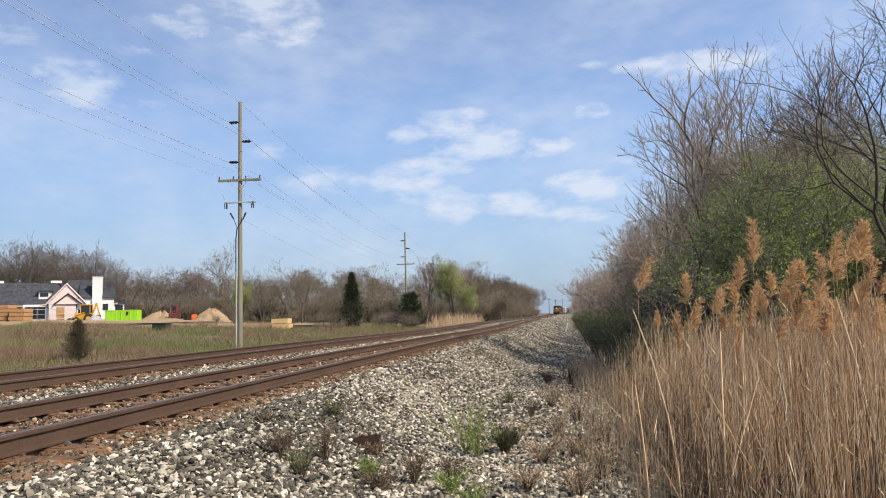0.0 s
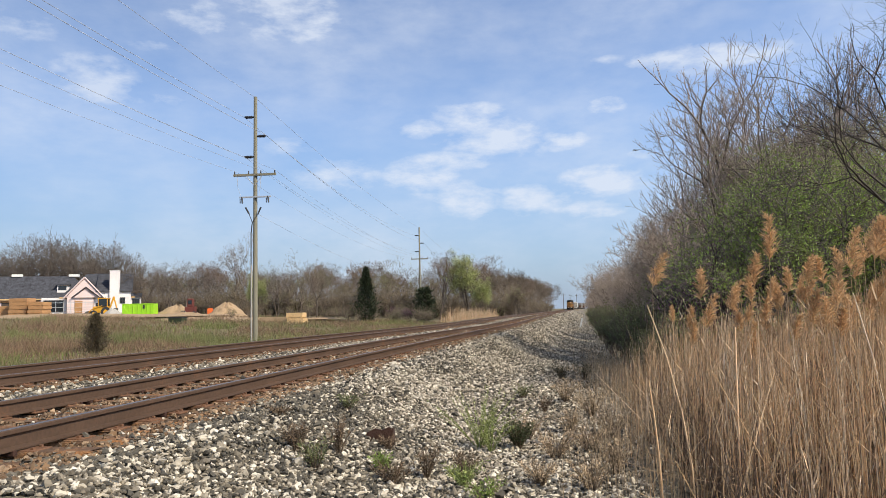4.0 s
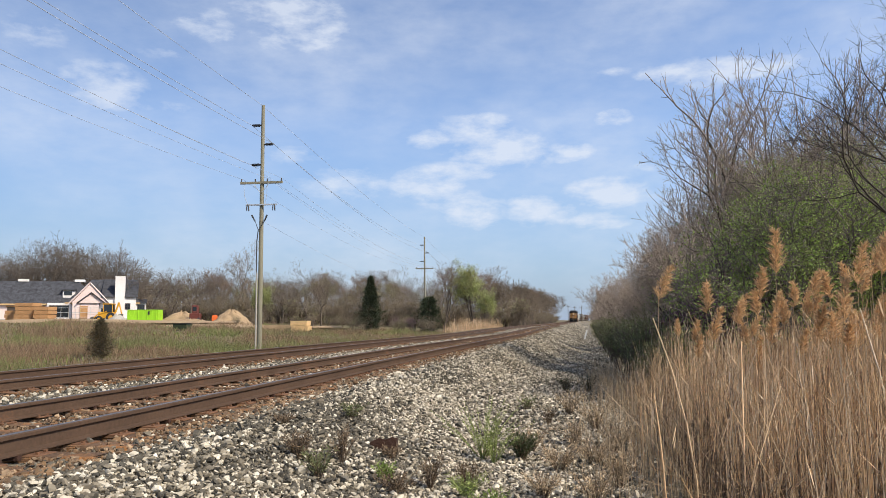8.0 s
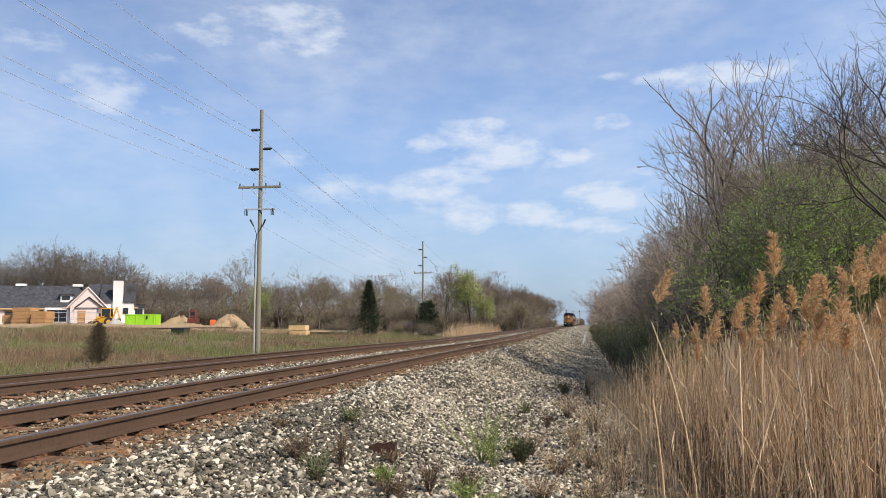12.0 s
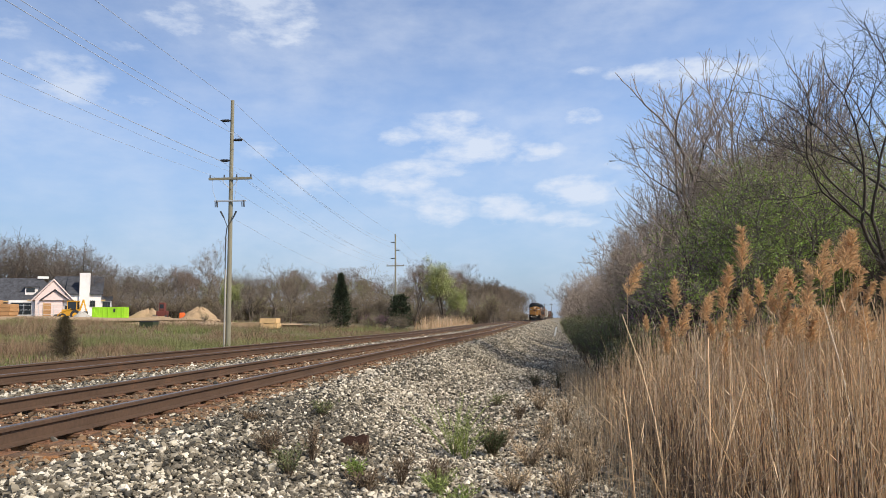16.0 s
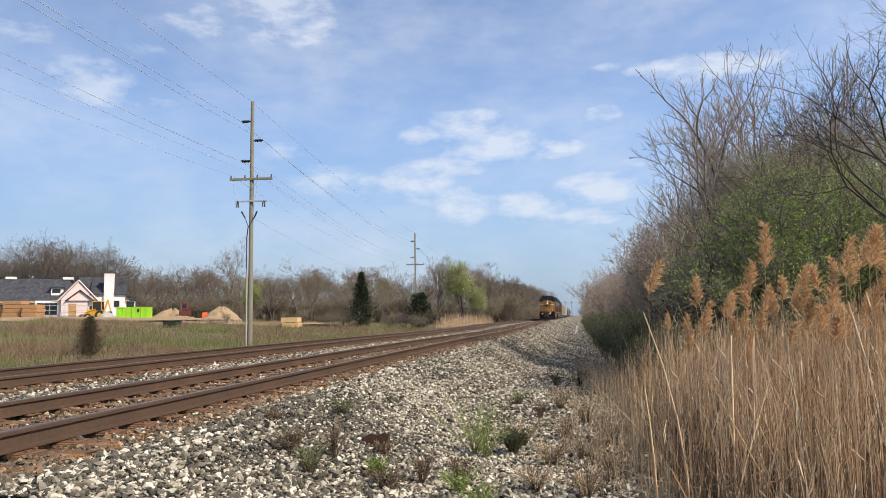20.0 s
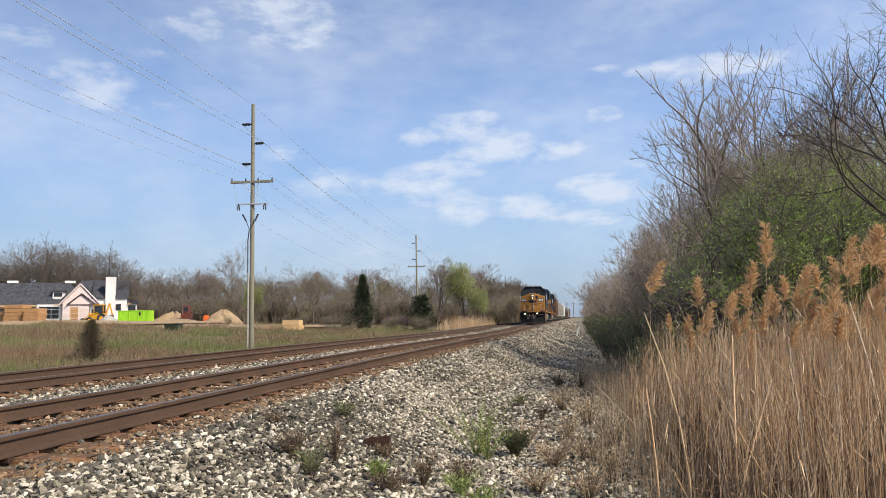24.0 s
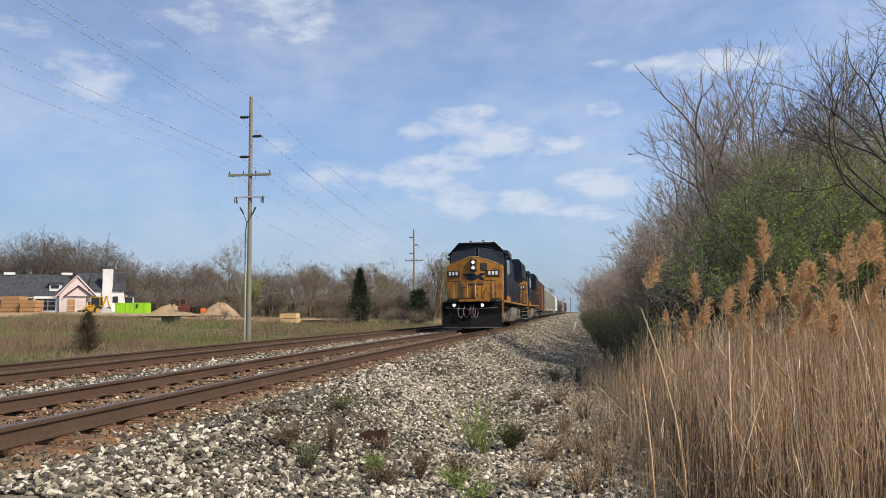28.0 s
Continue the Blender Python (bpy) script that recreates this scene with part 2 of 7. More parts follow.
M["straw"] = material("straw", (0.68, 0.49, 0.29), 0.8, scale=0.8, fine=9, vary=0.3, bump=0, per="island", spread=0.3, transl=0.3, hue=[(0.0, (0.38, 0.235, 0.13)), (0.35, (0.68, 0.475, 0.275)), (0.75, (0.82, 0.63, 0.415)), (1.0, (0.90, 0.78, 0.60))])
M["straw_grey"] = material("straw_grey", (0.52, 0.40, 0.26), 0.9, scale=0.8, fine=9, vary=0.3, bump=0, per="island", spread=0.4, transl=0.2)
M["plume"] = material("plume", (0.66, 0.44, 0.235), 0.9, scale=4, fine=30, vary=0.3, bump=0, per="island", spread=0.3, transl=0.45)
M["grass"] = material("grass", (0.25, 0.20, 0.10), 0.9, scale=0.3, fine=3, vary=0.6, bump=0, per="island", spread=0.14, transl=0.2, hue=[(0.0, (0.175, 0.118, 0.07)), (0.55, (0.235, 0.165, 0.10)), (0.85, (0.18, 0.14, 0.07)), (1.0, (0.14, 0.135, 0.055))])
M["grass_olive"] = material("grass_olive", (0.185, 0.195, 0.075), 0.9, scale=0.3, fine=3, vary=0.5, bump=0, per="island", spread=0.14, transl=0.25)
M["grass_green"] = material("grass_green", (0.17, 0.21, 0.06), 0.9, scale=0.3, fine=3, vary=0.5, bump=0, per="island", spread=0.35, transl=0.25)
M["brush"] = material("brush", (0.15, 0.115, 0.075), 0.95, scale=0.3, fine=4, vary=0.35, bump=0, per="island", spread=0.35, hue=[(0.0, (0.24, 0.145, 0.09)), (0.4, (0.14, 0.09, 0.058)), (0.8, (0.30, 0.205, 0.13)), (1.0, (0.13, 0.13, 0.05))])
M["underbrush"] = material("underbrush", (0.10, 0.078, 0.056), 0.95, scale=0.3, fine=4, vary=0.35, bump=0, per="island", spread=0.5, hue=[(0.0, (0.07, 0.052, 0.037)), (0.6, (0.12, 0.092, 0.066)), (1.0, (0.17, 0.13, 0.09))])
M["weed"] = material("weed", (0.29, 0.34, 0.11), 0.8, scale=1, fine=9, vary=0.35, bump=0, per="island", spread=0.4, transl=0.3)
M["weed_dark"] = material("weed_dark", (0.075, 0.095, 0.04), 0.85, scale=1, fine=9, vary=0.35, bump=0, per="island", spread=0.4, transl=0.2)
M["bush_needle"] = material("bush_needle", (0.085, 0.08, 0.045), 0.9, scale=1, fine=9, vary=0.4, bump=0, per="island", spread=0.5, transl=0.15, hue=[(0.0, (0.06, 0.058, 0.03)), (0.5, (0.10, 0.088, 0.046)), (1.0, (0.19, 0.12, 0.068))])
M["weed_brown"] = material("weed_brown", (0.15, 0.105, 0.065), 0.9, scale=1, fine=9, vary=0.35, bump=0, per="island", spread=0.4)

M["blue"] = material("blue", (0.007, 0.012, 0.024), 0.5, spec=0.25, scale=1.2, fine=14, vary=0.35, bump=0.12, stain=(0.03, 0.03, 0.033), stain_at=0.66)
M["soot"] = material("soot", (0.010, 0.010, 0.011), 0.9, spec=0.12, scale=2, fine=20, vary=0.5, bump=0.2, stain=(0.026, 0.02, 0.016), stain_at=0.62)
M["yellow"] = material("yellow", (0.37, 0.165, 0.027), 0.6, scale=1.6, fine=12, vary=0.35, bump=0.12, stain=(0.15, 0.062, 0.02), stain_at=0.5, spec=0.3)
M["glass_dark"] = material("glass_dark", (0.02, 0.025, 0.03), 0.08, vary=0.1, bump=0)
M["underframe"] = material("underframe", (0.10, 0.09, 0.08), 0.85, scale=3, fine=20, vary=0.4, bump=0.4)
M["truck_grey"] = material("truck_grey", (0.17, 0.155, 0.14), 0.85, scale=3, fine=20, vary=0.35, bump=0.4)
M["lamp"] = material("lamp", (0.9, 0.85, 0.75), 0.3, vary=0, bump=0, emit=((1.0, 0.82, 0.55), 6.0))
M["white_paint"] = material("white_paint", (0.75, 0.74, 0.70), 0.6, scale=2, fine=20, vary=0.12, bump=0.1)
M["grey_car"] = material("grey_car", (0.29, 0.27, 0.235), 0.7, scale=0.9, fine=9, vary=0.22, bump=0.2, stain=(0.27, 0.22, 0.17), stain_at=0.62)
M["pale_car"] = material("pale_car", (0.66, 0.66, 0.63), 0.65, scale=0.9, fine=9, vary=0.15, bump=0.2, stain=(0.38, 0.33, 0.27), stain_at=0.66)
M["brown_car"] = material("brown_car", (0.12, 0.055, 0.03), 0.85, scale=0.9, fine=9, vary=0.35, bump=0.3, stain=(0.21, 0.10, 0.045), stain_at=0.58)
M["black_car"] = material("black_car", (0.035, 0.034, 0.034), 0.55, scale=0.9, fine=9, vary=0.3, bump=0.2, stain=(0.10, 0.08, 0.065), stain_at=0.6)
M["wrap"] = material("wrap", (0.70, 0.56, 0.52), 0.75, scale=0.7, fine=6, vary=0.12, bump=0.1, stain=(0.55, 0.40, 0.34), stain_at=0.66)
M["wrap_pale"] = material("wrap_pale", (0.74, 0.70, 0.68), 0.75, scale=0.7, fine=6, vary=0.1, bump=0.1)
M["shingle"] = material("shingle", (0.042, 0.044, 0.052), 0.9, scale=1.6, fine=6, vary=0.9, bump=0.4, per="object", spread=0.25)
M["plywood"] = material("plywood", (0.42, 0.23, 0.10), 0.85, scale=1, fine=8, vary=0.25, bump=0.2)
M["lumber"] = material("lumber", (0.60, 0.40, 0.19), 0.85, scale=1, fine=8, vary=0.25, bump=0.3, per="object", spread=0.15)
M["lime"] = material("lime", (0.32, 0.62, 0.02), 0.5, scale=0.8, fine=8, vary=0.15, bump=0.15, stain=(0.22, 0.38, 0.04), stain_at=0.68)
M["machine_yellow"] = material("machine_yellow", (0.65, 0.33, 0.02), 0.55, scale=1, fine=9, vary=0.2, bump=0.15)
M["machine_red"] = material("machine_red", (0.13, 0.03, 0.02), 0.6, scale=1, fine=9, vary=0.25, bump=0.15)
M["orange"] = material("orange", (0.70, 0.13, 0.02), 0.6, scale=1, fine=9, vary=0.15, bump=0.1)
M["sand"] = material("sand", (0.36, 0.255, 0.15), 0.95, scale=0.8, fine=7, vary=0.25, bump=0.6, dist=0.05, per="world")
M["concrete"] = material("concrete", (0.38, 0.36, 0.33), 0.9, scale=0.6, fine=7, vary=0.2, bump=0.3)
M["interior"] = material("interior", (0.06, 0.045, 0.035), 0.9, vary=0.3, bump=0)


# ---- building helpers ----
def mesh_from(name, verts, faces, mats, smooth=False, index=None):
    me = bpy.data.meshes.new(name)
    verts, faces = np.asarray(verts, dtype=np.float32), np.asarray(faces, dtype=np.int32)
    nf, k = faces.shape
    me.vertices.add(len(verts))
    me.vertices.foreach_set("co", verts.ravel())
    me.loops.add(nf * k)
    me.loops.foreach_set("vertex_index", faces.ravel())
    me.polygons.add(nf)
    me.polygons.foreach_set("loop_start", np.arange(0, nf * k, k, dtype=np.int32))
    me.polygons.foreach_set("use_smooth", np.full(nf, bool(smooth)))
    for m in mats if isinstance(mats, (list, tuple)) else [mats]:
        me.materials.append(m)
    if index is not None:
        me.polygons.foreach_set("material_index", np.asarray(index, dtype=np.int32))
    me.update(calc_edges=True)
    return me


def empty(name, m=None):
    e = new(name)
    e.empty_display_size = 0.1
    if m is not None:
        e.matrix_basis = m
    return e


def part(name, bm, mat, parent=None, label="", m=None, smooth=False):
    """Links a bmesh (or a ready mesh) as one mesh object under a thing or a part."""
    if isinstance(bm, bmesh.types.BMesh):
        me = bpy.data.meshes.new(name)
        if smooth:
            for f in bm.faces:
                f.smooth = True
        bm.to_mesh(me)
        bm.free()
        me.materials.append(mat)
    else:
        me = bm
    ob = new(name, me)
    ob.parent = parent
    if m is not None:
        ob.matrix_basis = m
    return tagged(ob, label)


def box(x0, x1, y0, y1, z0, z1, bevel=0.0, bm=None, m=None):
    bm = bm or bmesh.new()
    r = bmesh.ops.create_cube(bm, size=1.0, matrix=(m or Matrix()) @ Matrix.Translation(((x0 + x1) / 2, (y0 + y1) / 2, (z0 + z1) / 2)) @ Matrix.Diagonal((x1 - x0, y1 - y0, z1 - z0, 1)))
    if bevel:
        es = list({e for v in r["verts"] for e in v.link_edges})
        bmesh.ops.bevel(bm, geom=es, offset=bevel, segments=2, affect="EDGES", profile=0.5)
    return bm


def rod(a, b, r0, r1=None, n=8, bm=None):
    bm = bm or bmesh.new()
    a, b = Vector(a), Vector(b)
    d = b - a
    q = d.to_track_quat("Z", "Y").to_matrix().to_4x4()
    bmesh.ops.create_cone(bm, cap_ends=True, segments=n, radius1=r0, radius2=r0 if r1 is None else r1, depth=d.length, matrix=Matrix.Translation((a + b) / 2) @ q)
    return bm


def prism(outline, along, depth, bm=None):
    """Outline of (u, v) pairs swept along an axis from depth[0] to depth[1]: x: (y, z), y: (x, z), z: (x, y)."""
    bm = bm or bmesh.new()
    place = {"x": lambda d, u, v: (d, u, v), "y": lambda d, u, v: (u, d, v), "z": lambda d, u, v: (u, v, d)}[along]
    a = [bm.verts.new(place(depth[0], u, v)) for u, v in outline]
    b = [bm.verts.new(place(depth[1], u, v)) for u, v in outline]
    bm.faces.new(a), bm.faces.new(b)
    for i in range(len(a)):
        j = (i + 1) % len(a)
        bm.faces.new((a[i], a[j], b[j], b[i]))
    bmesh.ops.recalc_face_normals(bm, faces=bm.faces)
    return bm


def pipe(points, r, n=6, bm=None):
    bm = bm or bmesh.new()
    for a, b in zip(points, points[1:]):
        rod(a, b, r, n=n, bm=bm)
    return bm


class Tubes:
    """Gathers many thin tapered tubes into one mesh."""

    def __init__(self):
        self.v, self.f, self.n = [], [], 0

    def add(self, pts, radii, n=3):
        prev = None
        for i, (p, r) in enumerate(zip(pts, radii)):
            d = (pts[min(i + 1, len(pts) - 1)] - pts[max(i - 1, 0)]).normalized()
            a = d.orthogonal().normalized() if prev is None else (prev - d * prev.dot(d)).normalized()
            prev = a
            b = d.cross(a)
            for k in range(n):
                t = 2 * math.pi * k / n
                q = p + (a * math.cos(t) + b * math.sin(t)) * r
                self.v.append((q.x, q.y, q.z))
        for i in range(len(pts) - 1):
            o = self.n + i * n
            for k in range(n):
                l = (k + 1) % n
                self.f.append((o + k, o + l, o + n + l, o + n + k))
        self.n += len(pts) * n

    def blade(self, a, b, side):
        """A flat leaf from a to b, narrowing to its tip."""
        s = side * 0.5
        m_ = a.lerp(b, 0.45)
        for q in (a - s * 0.4, m_ - s, b, m_ + s):
            self.v.append((q.x, q.y, q.z))
        o = self.n
        self.f.append((o, o + 1, o + 2, o + 3))
        self.n += 4

    def mesh(self, name, mat, smooth=True):
        return mesh_from(name, self.v, self.f, mat, smooth)


def rnd_dir(rng):
    while True:
        v = Vector((rng.uniform(-1, 1), rng.uniform(-1, 1), rng.uniform(-1, 1)))
        if 0.05 < v.length < 1:
            return v.normalized()


# ---- ground ----
def rise(y):
    """The land and the line climb slowly in the distance."""
    k = np.clip((np.asarray(y, dtype=float) - 200) / 211, 0, 1.25)
    return 0.25 * k * k - 0.12 * np.exp(-(((np.asarray(y, dtype=float) - 52) / 22) ** 2))


def bend(y):
    """How far the line curves to the east in the distance."""
    return np.interp(y, [40, 75, 100, 143, 175, 209, 240, 270, 300, 329, 370, 411, 460, 520, 640], [0, 0.07, 0.18, 0.48, 0.76, 1.12, 1.50, 1.88, 2.22, 2.45, 2.55, 2.4, 3.9, 6.4, 12.0])


XS = [-600, -300, -140, -77, -40, -22, -16, -13.6, -12.2, -11.4, -2.95, -1.9, -1.2, 0.6, 1.6, 3.0, 6.0, 12, 40, 120, 600]
ZS = [3.0, 2.4, 1.8, 0.95, 0.0, -0.75, -1.0, -1.05, -0.6, -0.19, -0.19, -0.60, -0.74, -0.80, -1.0, -1.1, -0.8, -0.4, -0.3, 0.0, 1.0]


def ground_z(x, y):
    """The cross-section of the line, its east bank deeper further on."""
    u = np.asarray(x, dtype=float) - bend(y)
    fall = 0.65 * np.clip((np.asarray(y, dtype=float) - 14) / 24, 0, 1) * np.clip((u + 2.4) / 2.8, 0, 1) * np.clip((40 - u) / 25, 0, 1)
    return np.interp(u, XS, ZS) + rise(y) - fall


def make_ground():
    xs = np.concatenate([np.linspace(-1500, -160, 12), np.linspace(-140, -20, 50), np.linspace(-19, 8, 90), np.linspace(8.5, 60, 40), np.linspace(80, 1500, 14)])
    ys = np.concatenate([np.linspace(-400, -20, 12), np.linspace(-15, 60, 130), np.linspace(62, 260, 80), np.linspace(270, 3000, 40)])
    gx, gy = np.meshgrid(xs, ys)
    gz = ground_z(gx + bend(gy), gy)
    rough = np.random.RandomState(3).normal(0, 1, gx.shape)
    off = (gx < -13.5) | (gx > 1.4)
    gz = gz + np.where(off, rough * 0.05, 0) - 0.05
    n, m_ = gx.shape
    i = np.arange(n * m_).reshape(n, m_)
    f = np.stack([i[:-1, :-1], i[:-1, 1:], i[1:, 1:], i[1:, :-1]], -1).reshape(-1, 4)
    g = new("ground", mesh_from("ground", np.stack([gx + bend(gy), gy, gz], -1).reshape(-1, 3), f, M["soil"], True))
    tagged(g, "rough brown earth with patches of spring grass", "ground", kind="structure")
    xs = np.concatenate([np.linspace(-13.0, -11.4, 8), np.linspace(-11.2, -3.0, 34), np.linspace(-2.9, 2.1, 40)])
    ys = np.concatenate([np.linspace(-15, 30, 200), np.linspace(30.4, 90, 110), np.linspace(92, 640, 120)])
    gx, gy = np.meshgrid(xs, ys)
    rs = np.random.RandomState(4)
    edge = np.minimum(np.clip((2.1 - gx) / 0.3, 0, 1), np.clip((gx + 13.0) / 0.4, 0, 1))
    gz = ground_z(gx + bend(gy), gy) + rs.normal(0, 0.007, gx.shape) - 0.02 * edge - 0.12 * (1 - edge)
    n, m_ = gx.shape
    i = np.arange(n * m_).reshape(n, m_)
    f = np.stack([i[:-1, :-1], i[:-1, 1:], i[1:, 1:], i[1:, :-1]], -1).reshape(-1, 4)
    b = new("ballast_bed", mesh_from("ballast_bed", np.stack([gx + bend(gy), gy, gz], -1).reshape(-1, 3), f, M["ballast"], True))
    return tagged(b, "pale crushed limestone ballast bed under the tracks", "ballast", kind="structure")


ballast_bed = make_ground()

# ---- railway tracks ----
NEAR, FAR = -4.80, -8.87
RAIL = [(-0.07, -0.150), (0.07, -0.150), (0.07, -0.140), (0.012, -0.125), (0.010, -0.043), (0.035, -0.034), (0.036, -0.008), (0.026, 0.0), (-0.026, 0.0), (-0.036, -0.008), (-0.035, -0.034), (-0.010, -0.043), (-0.012, -0.125), (-0.07, -0.140)]


def make_rail(x, name="rail"):
    ys = np.concatenate([np.arange(-15, 60, 1.0), np.arange(60, 200, 5.0), np.arange(200, 645, 10.0)])
    rs = np.random.RandomState(int(abs(x) * 100))
    wob = np.cumsum(rs.normal(0, 0.0012, len(ys)))
    wob -= np.linspace(wob[0], wob[-1], len(ys))
    v, f, idx, k = [], [], [], len(RAIL)
    for i, y in enumerate(ys):
        z = float(rise(y)) + float(np.clip(wob[i], -0.006, 0.006))
        v += [(x + float(bend(y)) + a, y, z + b) for a, b in RAIL]
        if i:
            o = i * k
            for j in range(k):
                l = (j + 1) % k
                f.append((o - k + j, o + j, o + l, o - k + l))
                idx.append(1 if j == 7 else 0)
    me = mesh_from(name, v, f, [M["rail"], M["railhead"]], False, idx)
    return me


def make_track(cx, label):
    t = empty("railway_track", pose(cx, 0, 0))
    tagged(t, label, "railway track", "double track line", "structure")
    inv = pose(-cx, 0, 0)
    for s in (-0.7545, 0.7545):
        r = part("rail", make_rail(cx + s), None, t, "brown rusted steel rail with a worn bright top")
        r.matrix_basis = inv
    return t


track_near = make_track(NEAR, "rusty steel rails on weathered wooden ties in ballast")
track_far = make_track(FAR, "far parallel track of rusty rails on wooden ties")


# ---- trees ----
def branches(rng, start, d0, length, r0, spec, out, level=0, lift=0.05, thin=0.0035, first=0.42, top=0.25):
    """Grows one branch and its children; out[level] gathers tubes. spec: per level (children, angle, ratio, wander, sides, segments)."""
    kids, angle, ratio, wander, sides, segs = spec[level]
    pts, rad, d, p = [start.copy()], [r0], d0.normalized(), start.copy()
    tip = top if level == 0 else 0.25 if level < len(spec) - 1 else 0.35
    for i in range(segs):
        d = (d + rnd_dir(rng) * wander + Vector((0, 0, lift))).normalized()
        p = p + d * (length / segs)
        pts.append(p)
        rad.append(r0 * (1 - (1 - tip) * (i + 1) / segs))
    out[level].add(pts, rad, sides)
    if level + 1 >= len(spec):
        out["tips"].append((p, d))
        return
    lo = first if level == 0 else 0.18
    for c in range(kids):
        t = lo + (1 - lo) * ((c + rng.random()) / kids)
        k = min(int(t * segs), segs - 1)
        f = t * segs - k
        q = pts[k].lerp(pts[k + 1], f)
        dd = (pts[k + 1] - pts[k]).normalized()
        side = rnd_dir(rng)
        side = (side - dd * side.dot(dd)).normalized()
        a = radians(angle * rng.uniform(0.65, 1.3))
        nd = dd * math.cos(a) + side * math.sin(a)
        l = length * ratio * rng.uniform(0.65, 1.15) * (1.15 - 0.5 * t)
        r = rad[k] * rng.uniform(0.4, 0.62)
        branches(rng, q, nd, l, max(r, thin), spec, out, level + 1, lift, thin)


def leaf_cloud(rng, tips, size, count, mat, name, scatter):
    t = Tubes()
    for p, d in tips:
        for _ in range(count):
            a = p + rnd_dir(rng) * scatter * rng.random()
            b = a + (rnd_dir(rng) + d * 0.5) * size * rng.uniform(0.6, 1.3)
            t.blade(a, b, rnd_dir(rng) * size * 0.6)
    return t.mesh(name, mat, False)


def make_tree(name, label, seed, height, r0, spec, bark, twig, lean=(0, 0), stems=1, lift=0.05, leaves=(), trunk_share=0.75, wood_levels=2, cat="tree", thin=0.007, first=0.42, top=0.25):
    """A tree at the origin. leaves: (material, size, per tip, scatter, share of tips)."""
    rng = random.Random(seed)
    out = {i: Tubes() for i in range(len(spec))}
    out["tips"] = []
    wood, fine = Tubes(), Tubes()
    for i in range(wood_levels):
        out[i] = wood
    for i in range(wood_levels, len(spec)):
        out[i] = fine
    for s in range(stems):
        k = 1 if stems == 1 else rng.uniform(0.7, 1.0)
        a = rng.uniform(0, 2 * math.pi)
        sp = 0 if stems == 1 else 0.28
        d = Vector((lean[0] + sp * math.cos(a), lean[1] + sp * math.sin(a), 1))
        branches(rng, Vector((0.12 * sp * math.cos(a), 0.12 * sp * math.sin(a), -0.15)), d, height * trunk_share * k, r0 * k, spec, out, 0, lift, thin, first, top)
    t = empty(name)
    tagged(t, label, cat)
    part("trunk", wood.mesh("trunk", M[bark]), None, t)
    part("twig_crown", fine.mesh("twig_crown", M[twig]), None, t, "fine bare twigs")
    for mat, size, count, scatter, share in leaves:
        tips = [x for x in out["tips"] if rng.random() < share]
        part("foliage", leaf_cloud(rng, tips, size, count, M[mat], "foliage", scatter), None, t)
    return t


